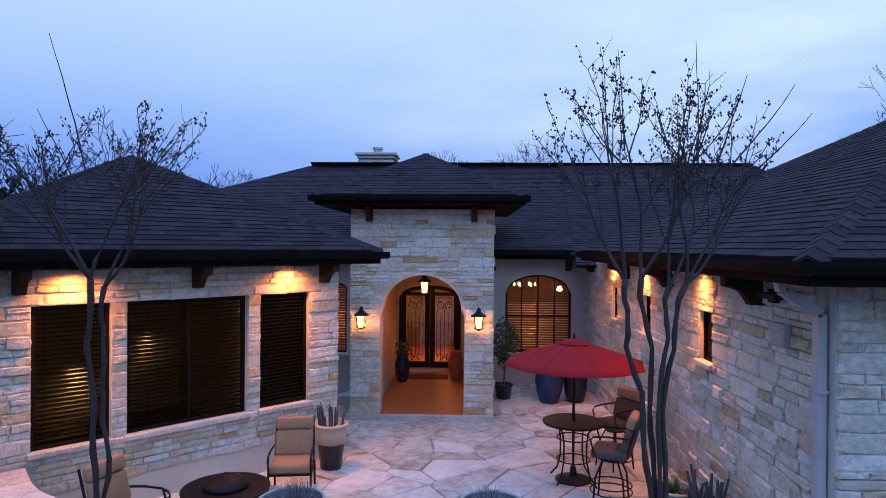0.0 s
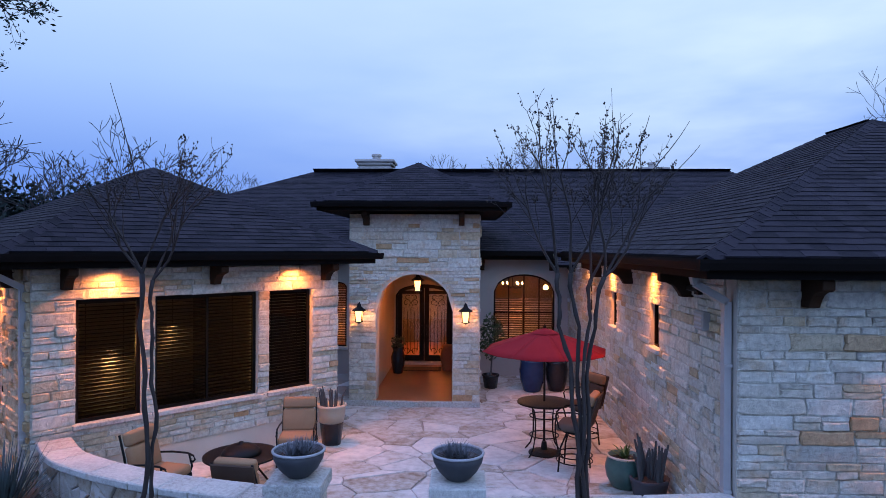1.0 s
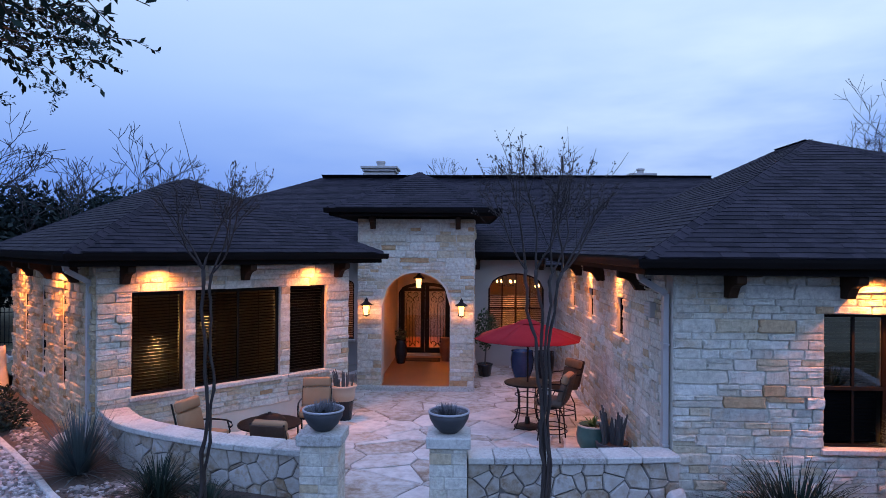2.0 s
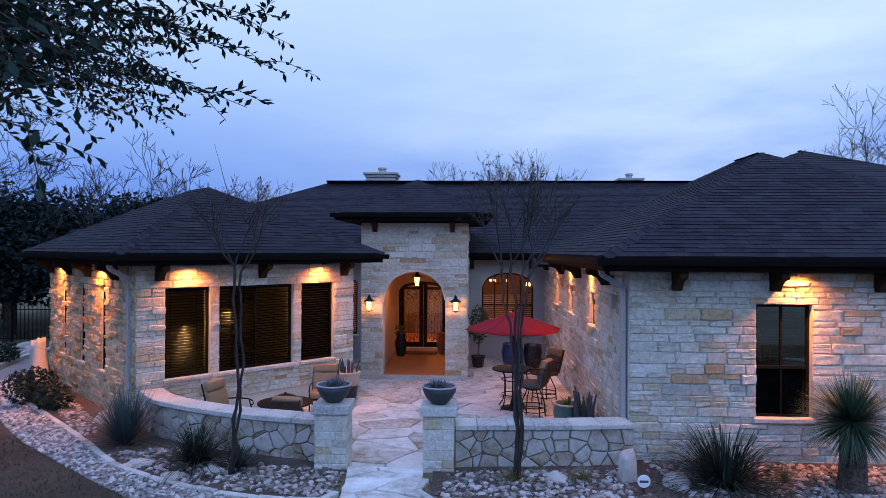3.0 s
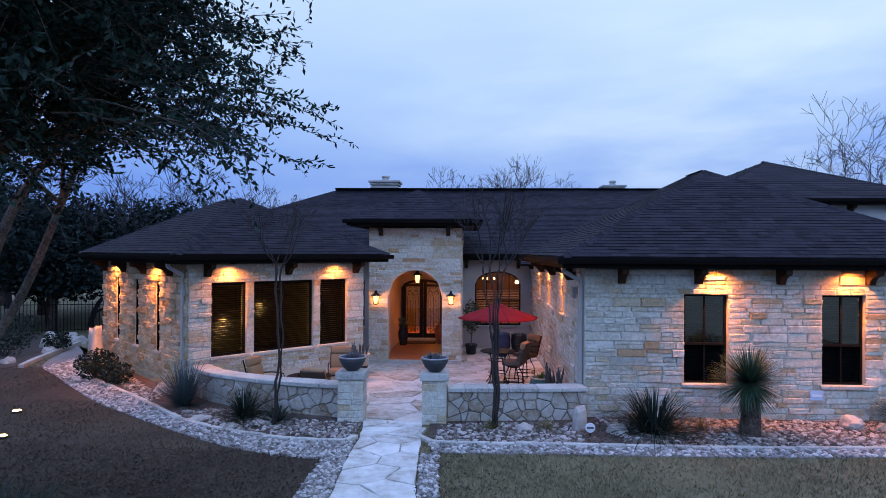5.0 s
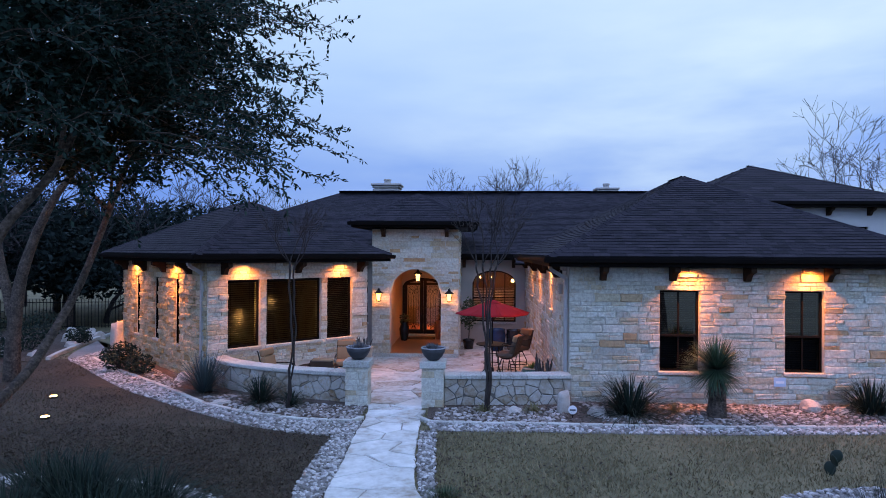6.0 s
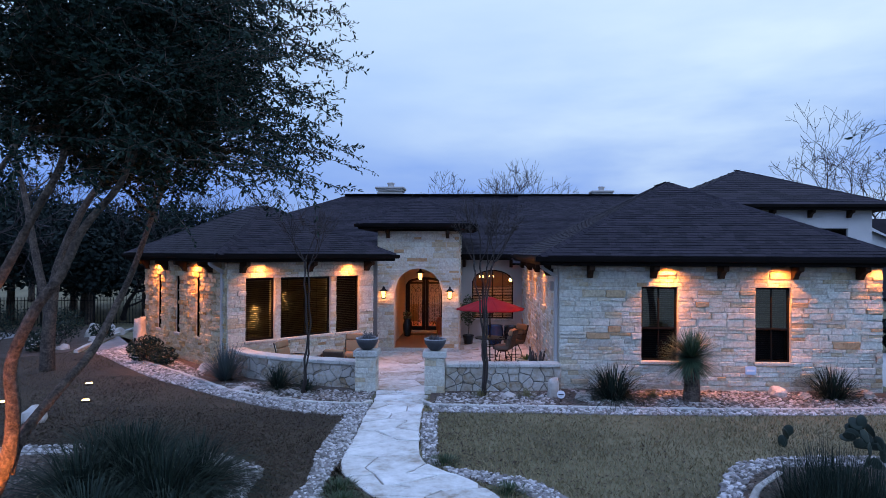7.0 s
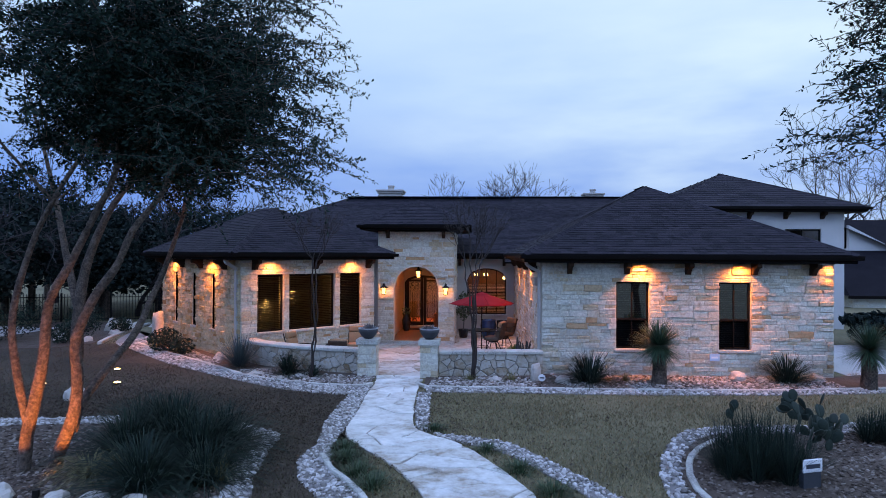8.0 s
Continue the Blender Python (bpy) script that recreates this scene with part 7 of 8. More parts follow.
def oak(name, x, y, limbs, centre_, radii, clumps, per, label, seed, leaf=0.045, sprays=(), extra=()):
    """Trunks by their own lines, then limbs out to clumps spread through the crown."""
    t = thing(name, label, "tree", "oaks", pose(0, 0, 0))
    r_ = random.Random(seed)
    for pts, r0, r1 in limbs:
        line = [Vector(p) for p in pts]
        sm = [q for q in low_wall_line3(line, 6)]
        part("trunk", Geo().tube(sm, [r0 + (r1 - r0) * i / (len(sm) - 1) for i in range(len(sm))], 10), M_BARK, t, smooth=True)
    forks = [Vector(l[0][-1]) for l in limbs] + [Vector(l[0][-2]) for l in limbs]
    br, tips = Geo(), []
    for centre_, radii in [(centre_, radii)] * clumps + [(c, r) for c, r, n in extra for _ in range(n)]:
        while True:
            p = Vector((r_.uniform(-1, 1), r_.uniform(-1, 1), r_.uniform(-1, 1)))
            if 0.35 < p.length < 1 and r_.random() < 0.25 + p.length:
                break
        k = 1 + 0.22 * noise.noise(p * 2.2 + Vector((seed, 0, 0)))
        p = Vector(centre_) + Vector((p.x * radii[0], p.y * radii[1], p.z * radii[2])) * k
        f = min(forks, key=lambda q: (q - p).length + r_.uniform(0, 1.0))
        d = p - f
        mid = f + d * 0.5 + Vector((r_.gauss(0, 0.2), r_.gauss(0, 0.2), 0.18 + r_.gauss(0, 0.15)))
        if r_.random() < 0.22:
            br.tube([f, f.lerp(mid, 0.6), mid, mid.lerp(p, 0.55), p], [0.032, 0.024, 0.017, 0.011, 0.006], 5)
        for _ in range(5):
            o_ = Vector((r_.gauss(0, 1), r_.gauss(0, 1), r_.gauss(-0.15, 0.7))).normalized() * r_.uniform(0.25, 0.7)
            e_ = p + o_
            br.tube([p, p + o_ * 0.5 + Vector((0, 0, 0.04)), e_], [0.008, 0.005, 0.003], 3)
            n = 9
            for i in range(n):
                tips.append((p.lerp(e_, (i + 1) / n), o_.normalized()))
    crown = leaves_at(tips, r_, per, leaf, 0.045, 1.9)
    # long drooping outer sprays with leaves set one by one
    for (x0, x1), (y0, y1), (z0, z1), turn, count in sprays:
        for _ in range(count):
            p = Vector((r_.uniform(x0, x1), r_.uniform(y0, y1), r_.uniform(z0, z1)))
            q = turn + r_.gauss(0, 0.5)
            d = Vector((math.cos(q), math.sin(q), r_.uniform(-0.15, 0.45)))
            ln, fall = r_.uniform(0.8, 1.5), r_.uniform(0.25, 0.6)
            line = [p + d * ln * s - Vector((0, 0, fall * s * s)) + Vector((r_.gauss(0, 0.015), r_.gauss(0, 0.015), r_.gauss(0, 0.015))) for s in [i / 7 for i in range(8)]]
            sides = [(line, 1)]
            for i in (2, 3, 4, 5, 6):
                a = (d + Vector((r_.gauss(0, 0.5), r_.gauss(0, 0.5), r_.gauss(-0.1, 0.4)))).normalized() * r_.uniform(0.25, 0.55)
                sides.append(([line[i], line[i] + a * 0.5 + Vector((0, 0, 0.02)), line[i] + a - Vector((0, 0, 0.05))], 0))
            for ls, main in sides:
                br.tube(ls, [0.008 - 0.006 * i / (len(ls) - 1) for i in range(len(ls))] if main else [0.004, 0.003, 0.002], 3)
                n = 44 if main else 15
                for i in range(n):
                    s = (i + 0.5) / n * (len(ls) - 1)
                    k = int(s)
                    if main and s < 2 and r_.random() < 0.4:
                        continue
                    c = ls[k].lerp(ls[k + 1], s - k)
                    al = (ls[k + 1] - ls[k]).normalized()
                    out = Vector((r_.gauss(0, 1), r_.gauss(0, 1), r_.gauss(0, 1)))
                    u = (al * 0.8 + out.normalized()).normalized()
                    w = u.orthogonal().normalized()
                    z_ = r_.uniform(0.05, 0.09)
                    crown.add([c, c + u * z_ * 0.5 + w * z_ * 0.2, c + u * z_, c + u * z_ * 0.5 - w * z_ * 0.2], [(0, 1, 2, 3)])
    tagged(part("branchwork", br, M_BARK, t), kind="stuff")
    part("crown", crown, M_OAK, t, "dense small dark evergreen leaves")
    return t


oak("live_oak", 0, 0, [
    ([(-4.62, -16.0, 0.2), (-4.50, -16.0, 0.6), (-4.27, -16.0, 1.2), (-4.22, -16.0, 1.75), (-4.25, -16.0, 2.3), (-4.00, -15.95, 2.93), (-3.72, -15.85, 3.4), (-3.55, -15.7, 3.95), (-3.25, -15.35, 4.6), (-3.15, -14.9, 5.5)], 0.105, 0.035),
    ([(-5.05, -16.0, 0.2), (-4.98, -16.0, 0.9), (-4.83, -16.0, 1.57), (-4.74, -16.0, 2.1), (-4.70, -15.95, 2.84), (-4.40, -15.9, 3.45), (-4.12, -15.8, 4.13), (-3.95, -15.5, 4.9), (-4.1, -15.2, 6.0)], 0.10, 0.035),
    ([(-4.97, -16.0, 1.0), (-5.10, -16.05, 1.7), (-5.2, -16.05, 2.6), (-4.98, -16.0, 3.6), (-4.7, -15.9, 4.36), (-4.38, -15.6, 5.2)], 0.065, 0.03),
    ([(-4.36, -15.9, 0.9), (-4.30, -15.75, 1.32), (-4.24, -15.15, 1.76), (-4.25, -14.35, 2.19), (-4.40, -13.5, 2.75), (-4.35, -13.1, 3.3), (-4.2, -12.7, 4.3), (-4.0, -12.4, 5.3)], 0.075, 0.04)],
    (-3.9, -14.5, 6.6), (2.5, 3.2, 2.2), 130, 5, "large evergreen live oak with several leaning uplit trunks", 4, 0.042,
    [((-3.0, -1.55), (-16.4, -13.7), (4.7, 8.2), 0.0, 115), ((-3.7, -2.9), (-12.4, -11.6), (5.1, 6.0), 0.0, 14), ((-4.8, -2.4), (-17.2, -15.2), (4.4, 5.6), -0.6, 18), ((-6.5, -2.5), (-17.0, -13.0), (7.4, 8.6), 1.2, 30)],
    [((-3.6, -14.7, 6.35), (1.5, 2.2, 1.75), 285)])
# Its high extra crown is added, mostly unseen, to keep sky off the gravel.
oak("live_oak", 0, 0, [([(-10.5, -6.3, 0.2), (-10.45, -6.3, 1.6), (-10.2, -6.3, 3.2), (-9.4, -6.4, 4.9), (-8.3, -6.5, 6.2)], 0.21, 0.06), ([(-10.45, -6.3, 1.8), (-10.9, -6.2, 3.4), (-11.4, -6.0, 5.2), (-11.8, -6.0, 6.8)], 0.13, 0.05)],
    (-9.0, -6.4, 7.5), (3.6, 3.0, 1.6), 60, 3, "tall sparse live oak on the lawn by the angled wing", 12, 0.040,
    (), [((-9.2, -7.0, 9.4), (3.8, 3.4, 1.3), 80)])
oak("live_oak", 0, 0, [([(9.1, -18.9, 0.2), (8.9, -18.8, 2.0), (8.4, -18.7, 3.8), (7.7, -18.6, 5.4)], 0.17, 0.06), ([(8.9, -18.8, 2.0), (9.4, -18.4, 3.8), (9.7, -18.2, 5.6)], 0.12, 0.05)],
    (7.8, -18.6, 6.1), (2.0, 1.6, 1.6), 300, 4, "evergreen live oak at the edge of the lawn", 9, 0.032,
    [((5.9, 6.9), (-19.4, -18.0), (4.7, 6.6), 3.14, 24)])


# ---------- far trees, hill, neighbours ----------
def bare_tree(x, y, h, seed, label="leafless winter tree behind the house", depth=5):
    t = thing("bare_tree", label, "tree", "bare trees", pose(x, y, 0.0))
    g, tips = Geo(), []
    r_ = random.Random(seed)
    grow(g, tips, (0, 0, 0), (0.03, 0, 1), h * 0.25, h * 0.019, depth + 1, r_, 0.72, 0.08, 0.78, 7, (2, 3), 0.13, 0.016)
    part("trunk", g, M_DRYTWIG, t)
    return t


for x, y, h, s in ((0.9, 50, 18.5, 1), (5.0, 51, 14, 2), (10.2, 50, 14.5, 3), (12.5, 55, 12.5, 4), (35, 34, 17.5, 5), (40, 40, 16, 6), (-13, 40, 9.5, 7), (-17.5, 40, 10, 8), (-20.5, 38, 10, 9), (-24, 36, 10, 10), (-29, 34, 10, 13), (39, 30, 15, 14), (-18.5, -3.5, 8.5, 21), (-20, -9, 9.0, 22), (-22, 3, 9.5, 23), (-15.5, 6.5, 7.5, 24), (-26, -1, 10, 25), (-20, 22, 9.5, 15), (-25, 14, 12, 16), (-17, 15, 10, 17), (-30, 8, 13, 18)):
    bare_tree(x, y, h, s)


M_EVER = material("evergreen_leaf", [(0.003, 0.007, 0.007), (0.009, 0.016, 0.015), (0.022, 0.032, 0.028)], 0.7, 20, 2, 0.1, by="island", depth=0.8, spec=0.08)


def evergreen(x, y, h, r, seed, z=0.0):
    t = thing("evergreen_tree", "dark evergreen tree beyond the garden", "tree", "far evergreens", pose(x, y, z))
    r_ = random.Random(seed)
    part("trunk", Geo().tube([(0, 0, 0), (0.1, 0, h * 0.4), (0, 0.1, h * 0.75)], [0.2, 0.15, 0.06], 7), M_BARK, t)
    g = Geo()
    for _ in range(26):
        q, e_ = r_.uniform(0, 6.28), r_.uniform(0.25, 1.0)
        c = Vector((math.cos(q) * r * e_ * 0.75, math.sin(q) * r * e_ * 0.75, h * r_.uniform(0.38, 0.95)))
        lf = leafy(150, c, (r * 0.38, r * 0.38, h * 0.13), r_, 0.16, 1.7)
        g.add(lf.v, lf.f)
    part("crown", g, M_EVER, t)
    return t


far = random.Random(77)
# The last five, all but out of view, are added to screen western sky.
for i, (x, y, h, r) in enumerate([(-17, 6, 5.6, 2.6), (-20, 2, 5.6, 3.0), (-22, -4, 5.8, 3.0), (-16, 12, 5.6, 2.8), (-21, 11, 5.8, 3.2), (-26, 6, 6.5, 3.4), (-14.5, 18, 6.0, 2.6), (-27, 16, 8, 3.4), (-19, -9, 6.5, 2.6), (-29, -2, 8, 3.4),
                                  (44, 14, 5, 3.0), (48, 24, 6, 3.2), (-10, 34, 7, 3.0), (-18, 30, 7.5, 3.2), (22, 34, 7, 3), (27, 28, 7.5, 3.2), (-15.5, 8.5, 5.4, 2.8), (-18.5, 8, 6.0, 3), (-23, 7, 6.6, 3.4), (-24, 1, 6.2, 3.2), (-26, -6, 6, 3.4), (-19, 15, 6.5, 3.2), (-30, 12, 9, 3.8), (-13.5, 12, 6, 2.6), (-16, 4.5, 5.0, 2.2), (-33, -8, 9, 4), (-20.5, 5.5, 6.5, 2.8), (19.2, -0.5, 1.8, 1.5), (17.8, -3.6, 1.7, 1.3), (16.2, -1.5, 1.5, 1.2), (23.5, -2.5, 1.9, 2.0), (21.5, 1.5, 1.9, 1.8), (-17.5, -8, 4.2, 2.6), (-19.5, -12.5, 4.6, 2.8), (-18.5, -17, 4.4, 2.8), (-22.5, -19, 5.0, 3.0), (-16.8, -3.5, 3.4, 2.2)]):
    evergreen(x, y, h, r, i + 50)

M_WOOD = material("far_wood", [(0.010, 0.016, 0.012), (0.022, 0.032, 0.020), (0.04, 0.05, 0.03)], 0.9, 6, 0.2, 0.5, by="island", depth=0.6)
g = Geo()
for i in range(150):
    q = 2 * math.pi * i / 150 + far.uniform(-0.02, 0.02)
    dist = far.uniform(75, 110)
    cx, cy = dist * math.sin(q), -8 + dist * math.cos(q)
    hgt = far.uniform(6.0, 8.5) if abs(q - math.pi) > 1.0 else far.uniform(8, 13)
    for _ in range(9):
        c = (cx + far.gauss(0, 2.2), cy + far.gauss(0, 2.2), hgt * far.uniform(0.25, 0.9))
        lf = leafy(70, c, (2.4, 2.4, 1.8), far, 0.55, 1.6)
        g.add(lf.v, lf.f)
tagged(part("far_woods", g, M_WOOD), "dark band of woods all round the horizon", "woods", kind="stuff")
g = Geo()
nx, ny = 40, 10
for j in range(ny + 1):
    for i in range(nx + 1):
        x, y = 70 + 260 * i / nx, 60 + 120 * j / ny
        b = math.sin(math.pi * i / nx) * math.sin(math.pi * j / ny)
        g.v.append((x, y, -1 + 30 * b ** 0.8 * (1 + 0.25 * noise.noise((x * 0.02, y * 0.02, 0)))))
g.f = [(j * (nx + 1) + i, j * (nx + 1) + i + 1, (j + 1) * (nx + 1) + i + 1, (j + 1) * (nx + 1) + i) for j in range(ny) for i in range(nx)]
setting("backdrop", g, M_WOOD, "dark wooded hill in the distance", "hill", smooth=True)

# neighbour's house past the corner, lower on the slope
M_SHINGLEN = material("weathered_shingle", [(0.004, 0.004, 0.006), (0.013, 0.012, 0.016)], 0.95, 40, 1.2, 0.6, spec=0.1)
nb = thing("neighbour_house", "dim stuccoed house with dark hipped roofs next door", "house")
part("wall", Geo().box(27.6, 40.0, 20, 30, -2.2, 4.1), M_WHITE, nb, "dim pale stucco wall")
part("gable_wall", Geo().add([(27.6, 20, 4.1), (30.6, 20, 4.1), (27.6, 20, 5.7), (27.6, 20.3, 4.1), (30.6, 20.3, 4.1), (27.6, 20.3, 5.7)], [(0, 1, 2), (5, 4, 3), (0, 3, 4, 1), (1, 4, 5, 2), (2, 5, 3, 0)]), M_WHITE, nb, "pale stucco gable")
part("roof", Geo().add([(26.9, 19.6, 5.6), (31.0, 19.4, 3.75), (41.0, 19.4, 3.75), (41.0, 31.0, 3.75), (26.9, 31.0, 4.2), (28.5, 25, 6.35), (37.0, 25, 6.35)], [(0, 1, 2, 6, 5), (2, 3, 6), (3, 4, 5, 6), (4, 0, 5), (4, 3, 2, 1, 0)]), M_SHINGLEN, nb)
part("lower_roof", Geo().add([(24.5, 14.5, 1.15), (42.0, 14.5, 1.15), (42.0, 19.95, 3.95), (26.0, 19.95, 3.95), (24.5, 19.95, 1.15), (42.0, 19.95, 1.15)], [(0, 1, 2, 3), (0, 3, 4), (1, 5, 2), (4, 5, 1, 0)]), M_SHINGLEN, nb)
part("lower_wall", Geo().box(25.0, 41.6, 15.0, 19.9, -2.2, 1.12), M_STONES, nb, "dim stone wall")
part("fascia", Geo().box(24.4, 42.1, 14.42, 14.5, 0.98, 1.16), M_FASCIA, nb)

setting("driveway", Geo().box(11.9, 16, -7.3, -1.2, 0.25, 0.312), material("pale_concrete", [(0.34, 0.33, 0.32), (0.44, 0.43, 0.42)], 0.9, 30, 0.8, 0.3), "pale concrete driveway beside the house", "driveway")

# iron fence by the rock garden
fence = thing("iron_fence", "black iron picket fence beyond the rock garden", "fence")
f0, f1 = Vector((-24, 2.2, 0.3)), Vector((-11.4, 5.2, 0.3))
nf = 96
picket = Geo().box(-0.009, 0.009, -0.009, 0.009, 0, 1.25).mesh("picket", M_IRON)
for i in range(nf + 1):
    p = f0.lerp(f1, i / nf)
    if i % 16 == 0:
        part("post", Geo().box(p.x - 0.03, p.x + 0.03, p.y - 0.03, p.y + 0.03, 0.25, 1.65), M_IRON, fence)
    else:
        part("picket", picket, None, fence, m=pose(p.x, p.y, 0.35))
for z in (0.42, 1.45):
    part("rail", Geo().bar(f0 + Vector((0, 0, z - 0.3)), f1 + Vector((0, 0, z - 0.3)), 0.03), M_IRON, fence)

# ---------- garden lights, signs ----------
def path_light(x, y):
    t = thing("garden_light", "low round landscape light in the lawn with a warm glow", "garden light", "garden lights", pose(x, y, 0.31))
    part("body", Geo().lathe([(0.07, -0.05), (0.085, 0.0), (0.095, 0.035), (0.085, 0.045)], 16), M_IRON, t)
    part("lens", Geo().lathe([(0.0, 0.044), (0.082, 0.046), (0.07, 0.062), (0.03, 0.070)], 16), M_BULB, t, "glowing lens")
    return t


path_light(-8.19, -8.07)
path_light(-7.19, -9.8)
path_light(-8.9, -10.1)
lamp("oak_uplight", (-4.12, -16.95, 0.45), 520, 0.05, WARM, (-4.36, -16.0, 1.35), 62)
lamp("oak_uplight", (-5.20, -16.95, 0.45), 340, 0.05, WARM, (-4.93, -16.0, 1.35), 62)
lamp("stone_uplight", (-9.35, -3.35, 0.45), 26, 0.05, WARM, (-9.85, -2.75, 0.9), 80)
for x, y in ((-4.12, -17.02), (-5.20, -17.02), (-9.40, -3.42)):
    t = thing("uplight", "small black landscape uplight on the soil", "garden light", "uplights", pose(x, y, 0.31))
    part("can", Geo().lathe([(0.04, 0.0), (0.045, 0.02), (0.05, 0.14), (0.04, 0.14)], 12), M_IRON, t)
M_SIGN = material("white_sign_paint", [(0.62, 0.63, 0.64), (0.72, 0.73, 0.74)], 0.5, 30, 2, 0.05)
M_INK = material("dark_sign_ink", [(0.03, 0.035, 0.05), (0.05, 0.055, 0.07)], 0.6, 30, 2, 0)
sg = thing("garden_plaque", "small white plaque on a grey stand in the island bed", "sign", m=pose(6.42, -15.95, 0.31, 0, 0, 18))
part("stand", Geo().box(-0.15, 0.15, -0.03, 0.05, 0.0, 0.26), M_GREYPOT, sg)
part("plate", bevelled(Geo().box(-0.17, 0.17, -0.045, -0.02, 0.24, 0.43), 0.012, 1), M_SIGN, sg)
part("bar", Geo().box(-0.12, 0.12, -0.049, -0.045, 0.30, 0.36), M_INK, sg, "dark band of unreadable writing")
s2 = thing("round_sign", "small round white garden sign on a stake", "sign", m=pose(3.38, -9.1, 0.31))
part("stake", Geo().box(-0.012, 0.012, 0.0, 0.015, -0.05, 0.12), M_IRON, s2)
disc = Geo().lathe([(0.085, 0.0), (0.09, 0.006), (0.09, 0.014), (0.085, 0.02)], 20)
disc.v = [(x, -z, y + 0.18) for x, y, z in disc.v]
part("disc", disc, M_SIGN, s2)
part("bar", Geo().box(-0.06, 0.06, -0.026, -0.02, 0.165, 0.195), M_INK, s2, "dark band of unreadable writing")
s3 = thing("wall_notice", "small blue and white notice on the front wall", "sign", m=pose(8.15, RY - 0.07, 0.84))
part("plate", bevelled(Geo().box(-0.13, 0.13, -0.012, 0.0, -0.10, 0.10), 0.004, 1), material("pale_blue_sign", [(0.35, 0.48, 0.62), (0.42, 0.55, 0.68)], 0.4, 30, 2, 0), s3)
part("bar", Geo().box(-0.09, 0.09, -0.016, -0.012, -0.03, 0.02), M_SIGN, s3)

# far post lamp, pale paving beyond the rock garden
pl = thing("post_lamp", "small warm post lamp far beyond the fence", "lamp", m=pose(-27.0, 20.0, 0.0))
part("post", Geo().tube([(0, 0, 0), (0, 0, 2.95)], 0.04, 8), M_IRON, pl)
part("globe", Geo().lathe([(0.05, 2.93), (0.16, 3.0), (0.20, 3.12), (0.14, 3.25), (0.03, 3.3)], 12), M_BULB, pl, "glowing amber globe")
sheet("paving_far_left", [(-26, -3.4), (-16.6, -3.0), (-16.0, 1.2), (-26, 1.8)], 0.337, material("pale_paving", [(0.34, 0.33, 0.32), (0.46, 0.45, 0.44)], 0.9, 30, 0.8, 0.3), "pale paving beyond the rock garden", "pavement")

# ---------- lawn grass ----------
# Brown thatch made darker than the right lawn: oak shade in the colour.
M_THATCH_SHADE = material("brown_thatch_shaded", [(0.018, 0.014, 0.009), (0.042, 0.032, 0.019), (0.070, 0.054, 0.034)], 0.95, 9, 0.7, 0.9, dist=0.03, mottle=0.5, span=(0.33, 0.67))
sheet("lawn_left", [(-17.0, -3.6), (-12.2, -3.4)] + LB_OUT[12:] + GL[4:] + [(0.1, -19.5), (-17.0, -19.5)], 0.3135, M_THATCH_SHADE, "brown leaf-strewn dormant lawn, oak shade put into its colour", "lawn")
NOT_LAWN = [LB_OUT + [(-0.9, -8.3), (-5.4, -6.3), (-10.0, -1.7)], RB_OUT + [(16.0, -6.0), (11.4, -7.5), (3.6, -7.6), (0.4, -8.3)], GL + GLI[::-1], PATH_L + PATH_R[::-1], GRO + GR[::-1], G2O + G2I[::-1], IL, IR]
M_BLADE = material("dormant_grass", [(0.058, 0.050, 0.026), (0.165, 0.136, 0.070), (0.245, 0.20, 0.108), (0.090, 0.098, 0.045)], 0.8, 9, 0.6, 0, by="island", depth=0.55)


def lawn(n, seed, name, x0, x1, mat, label):
    r_ = random.Random(seed)
    boxes = [(min(p[0] for p in q), max(p[0] for p in q), min(p[1] for p in q), max(p[1] for p in q), q) for q in NOT_LAWN]
    g = Geo()
    made = 0
    while made < n:
        x, y = r_.uniform(x0, x1), r_.uniform(-20.5, -2.0)
        if (y > -7 and x > -9) or (y > -8.6 and -5.8 < x < 12):
            continue
        if r_.random() > 0.35 + 0.65 * min(1.0, max(0.0, (-y - 6) / 9.0)):
            continue
        if any(a < x < b and c < y < d and inside(x, y, q) for a, b, c, d, q in boxes):
            continue
        made += 1
        k = noise.noise((x * 0.8, y * 0.8, 3.0))
        h = 0.035 + 0.02 * k + r_.uniform(0, 0.03)
        q = r_.uniform(0, 6.28)
        dx, dy = math.cos(q), math.sin(q)
        w = 0.011
        lx, ly = r_.gauss(0, 0.03), r_.gauss(0, 0.03)
        g.add([(x - dx * w, y - dy * w, 0.295), (x + dx * w, y + dy * w, 0.295), (x + lx, y + ly, 0.305 + h)], [(0, 1, 2)])
    return tagged(part(name, g, mat), label, "grass", kind="stuff")


lawn(70000, 31, "lawn_grass", 0.0, 15.0, M_BLADE, "short dormant brown-green lawn grass")
# Same oak shade put into the blade colour.
M_BLADE_SHADE = material("brown_grass_shaded", [(0.020, 0.016, 0.009), (0.052, 0.042, 0.024), (0.085, 0.070, 0.040), (0.045, 0.048, 0.022)], 0.8, 9, 0.6, 0, by="island", depth=0.55)
lawn(55000, 32, "lawn_grass", -13.0, 0.0, M_BLADE_SHADE, "short brown dormant lawn grass darkened for oak shade")


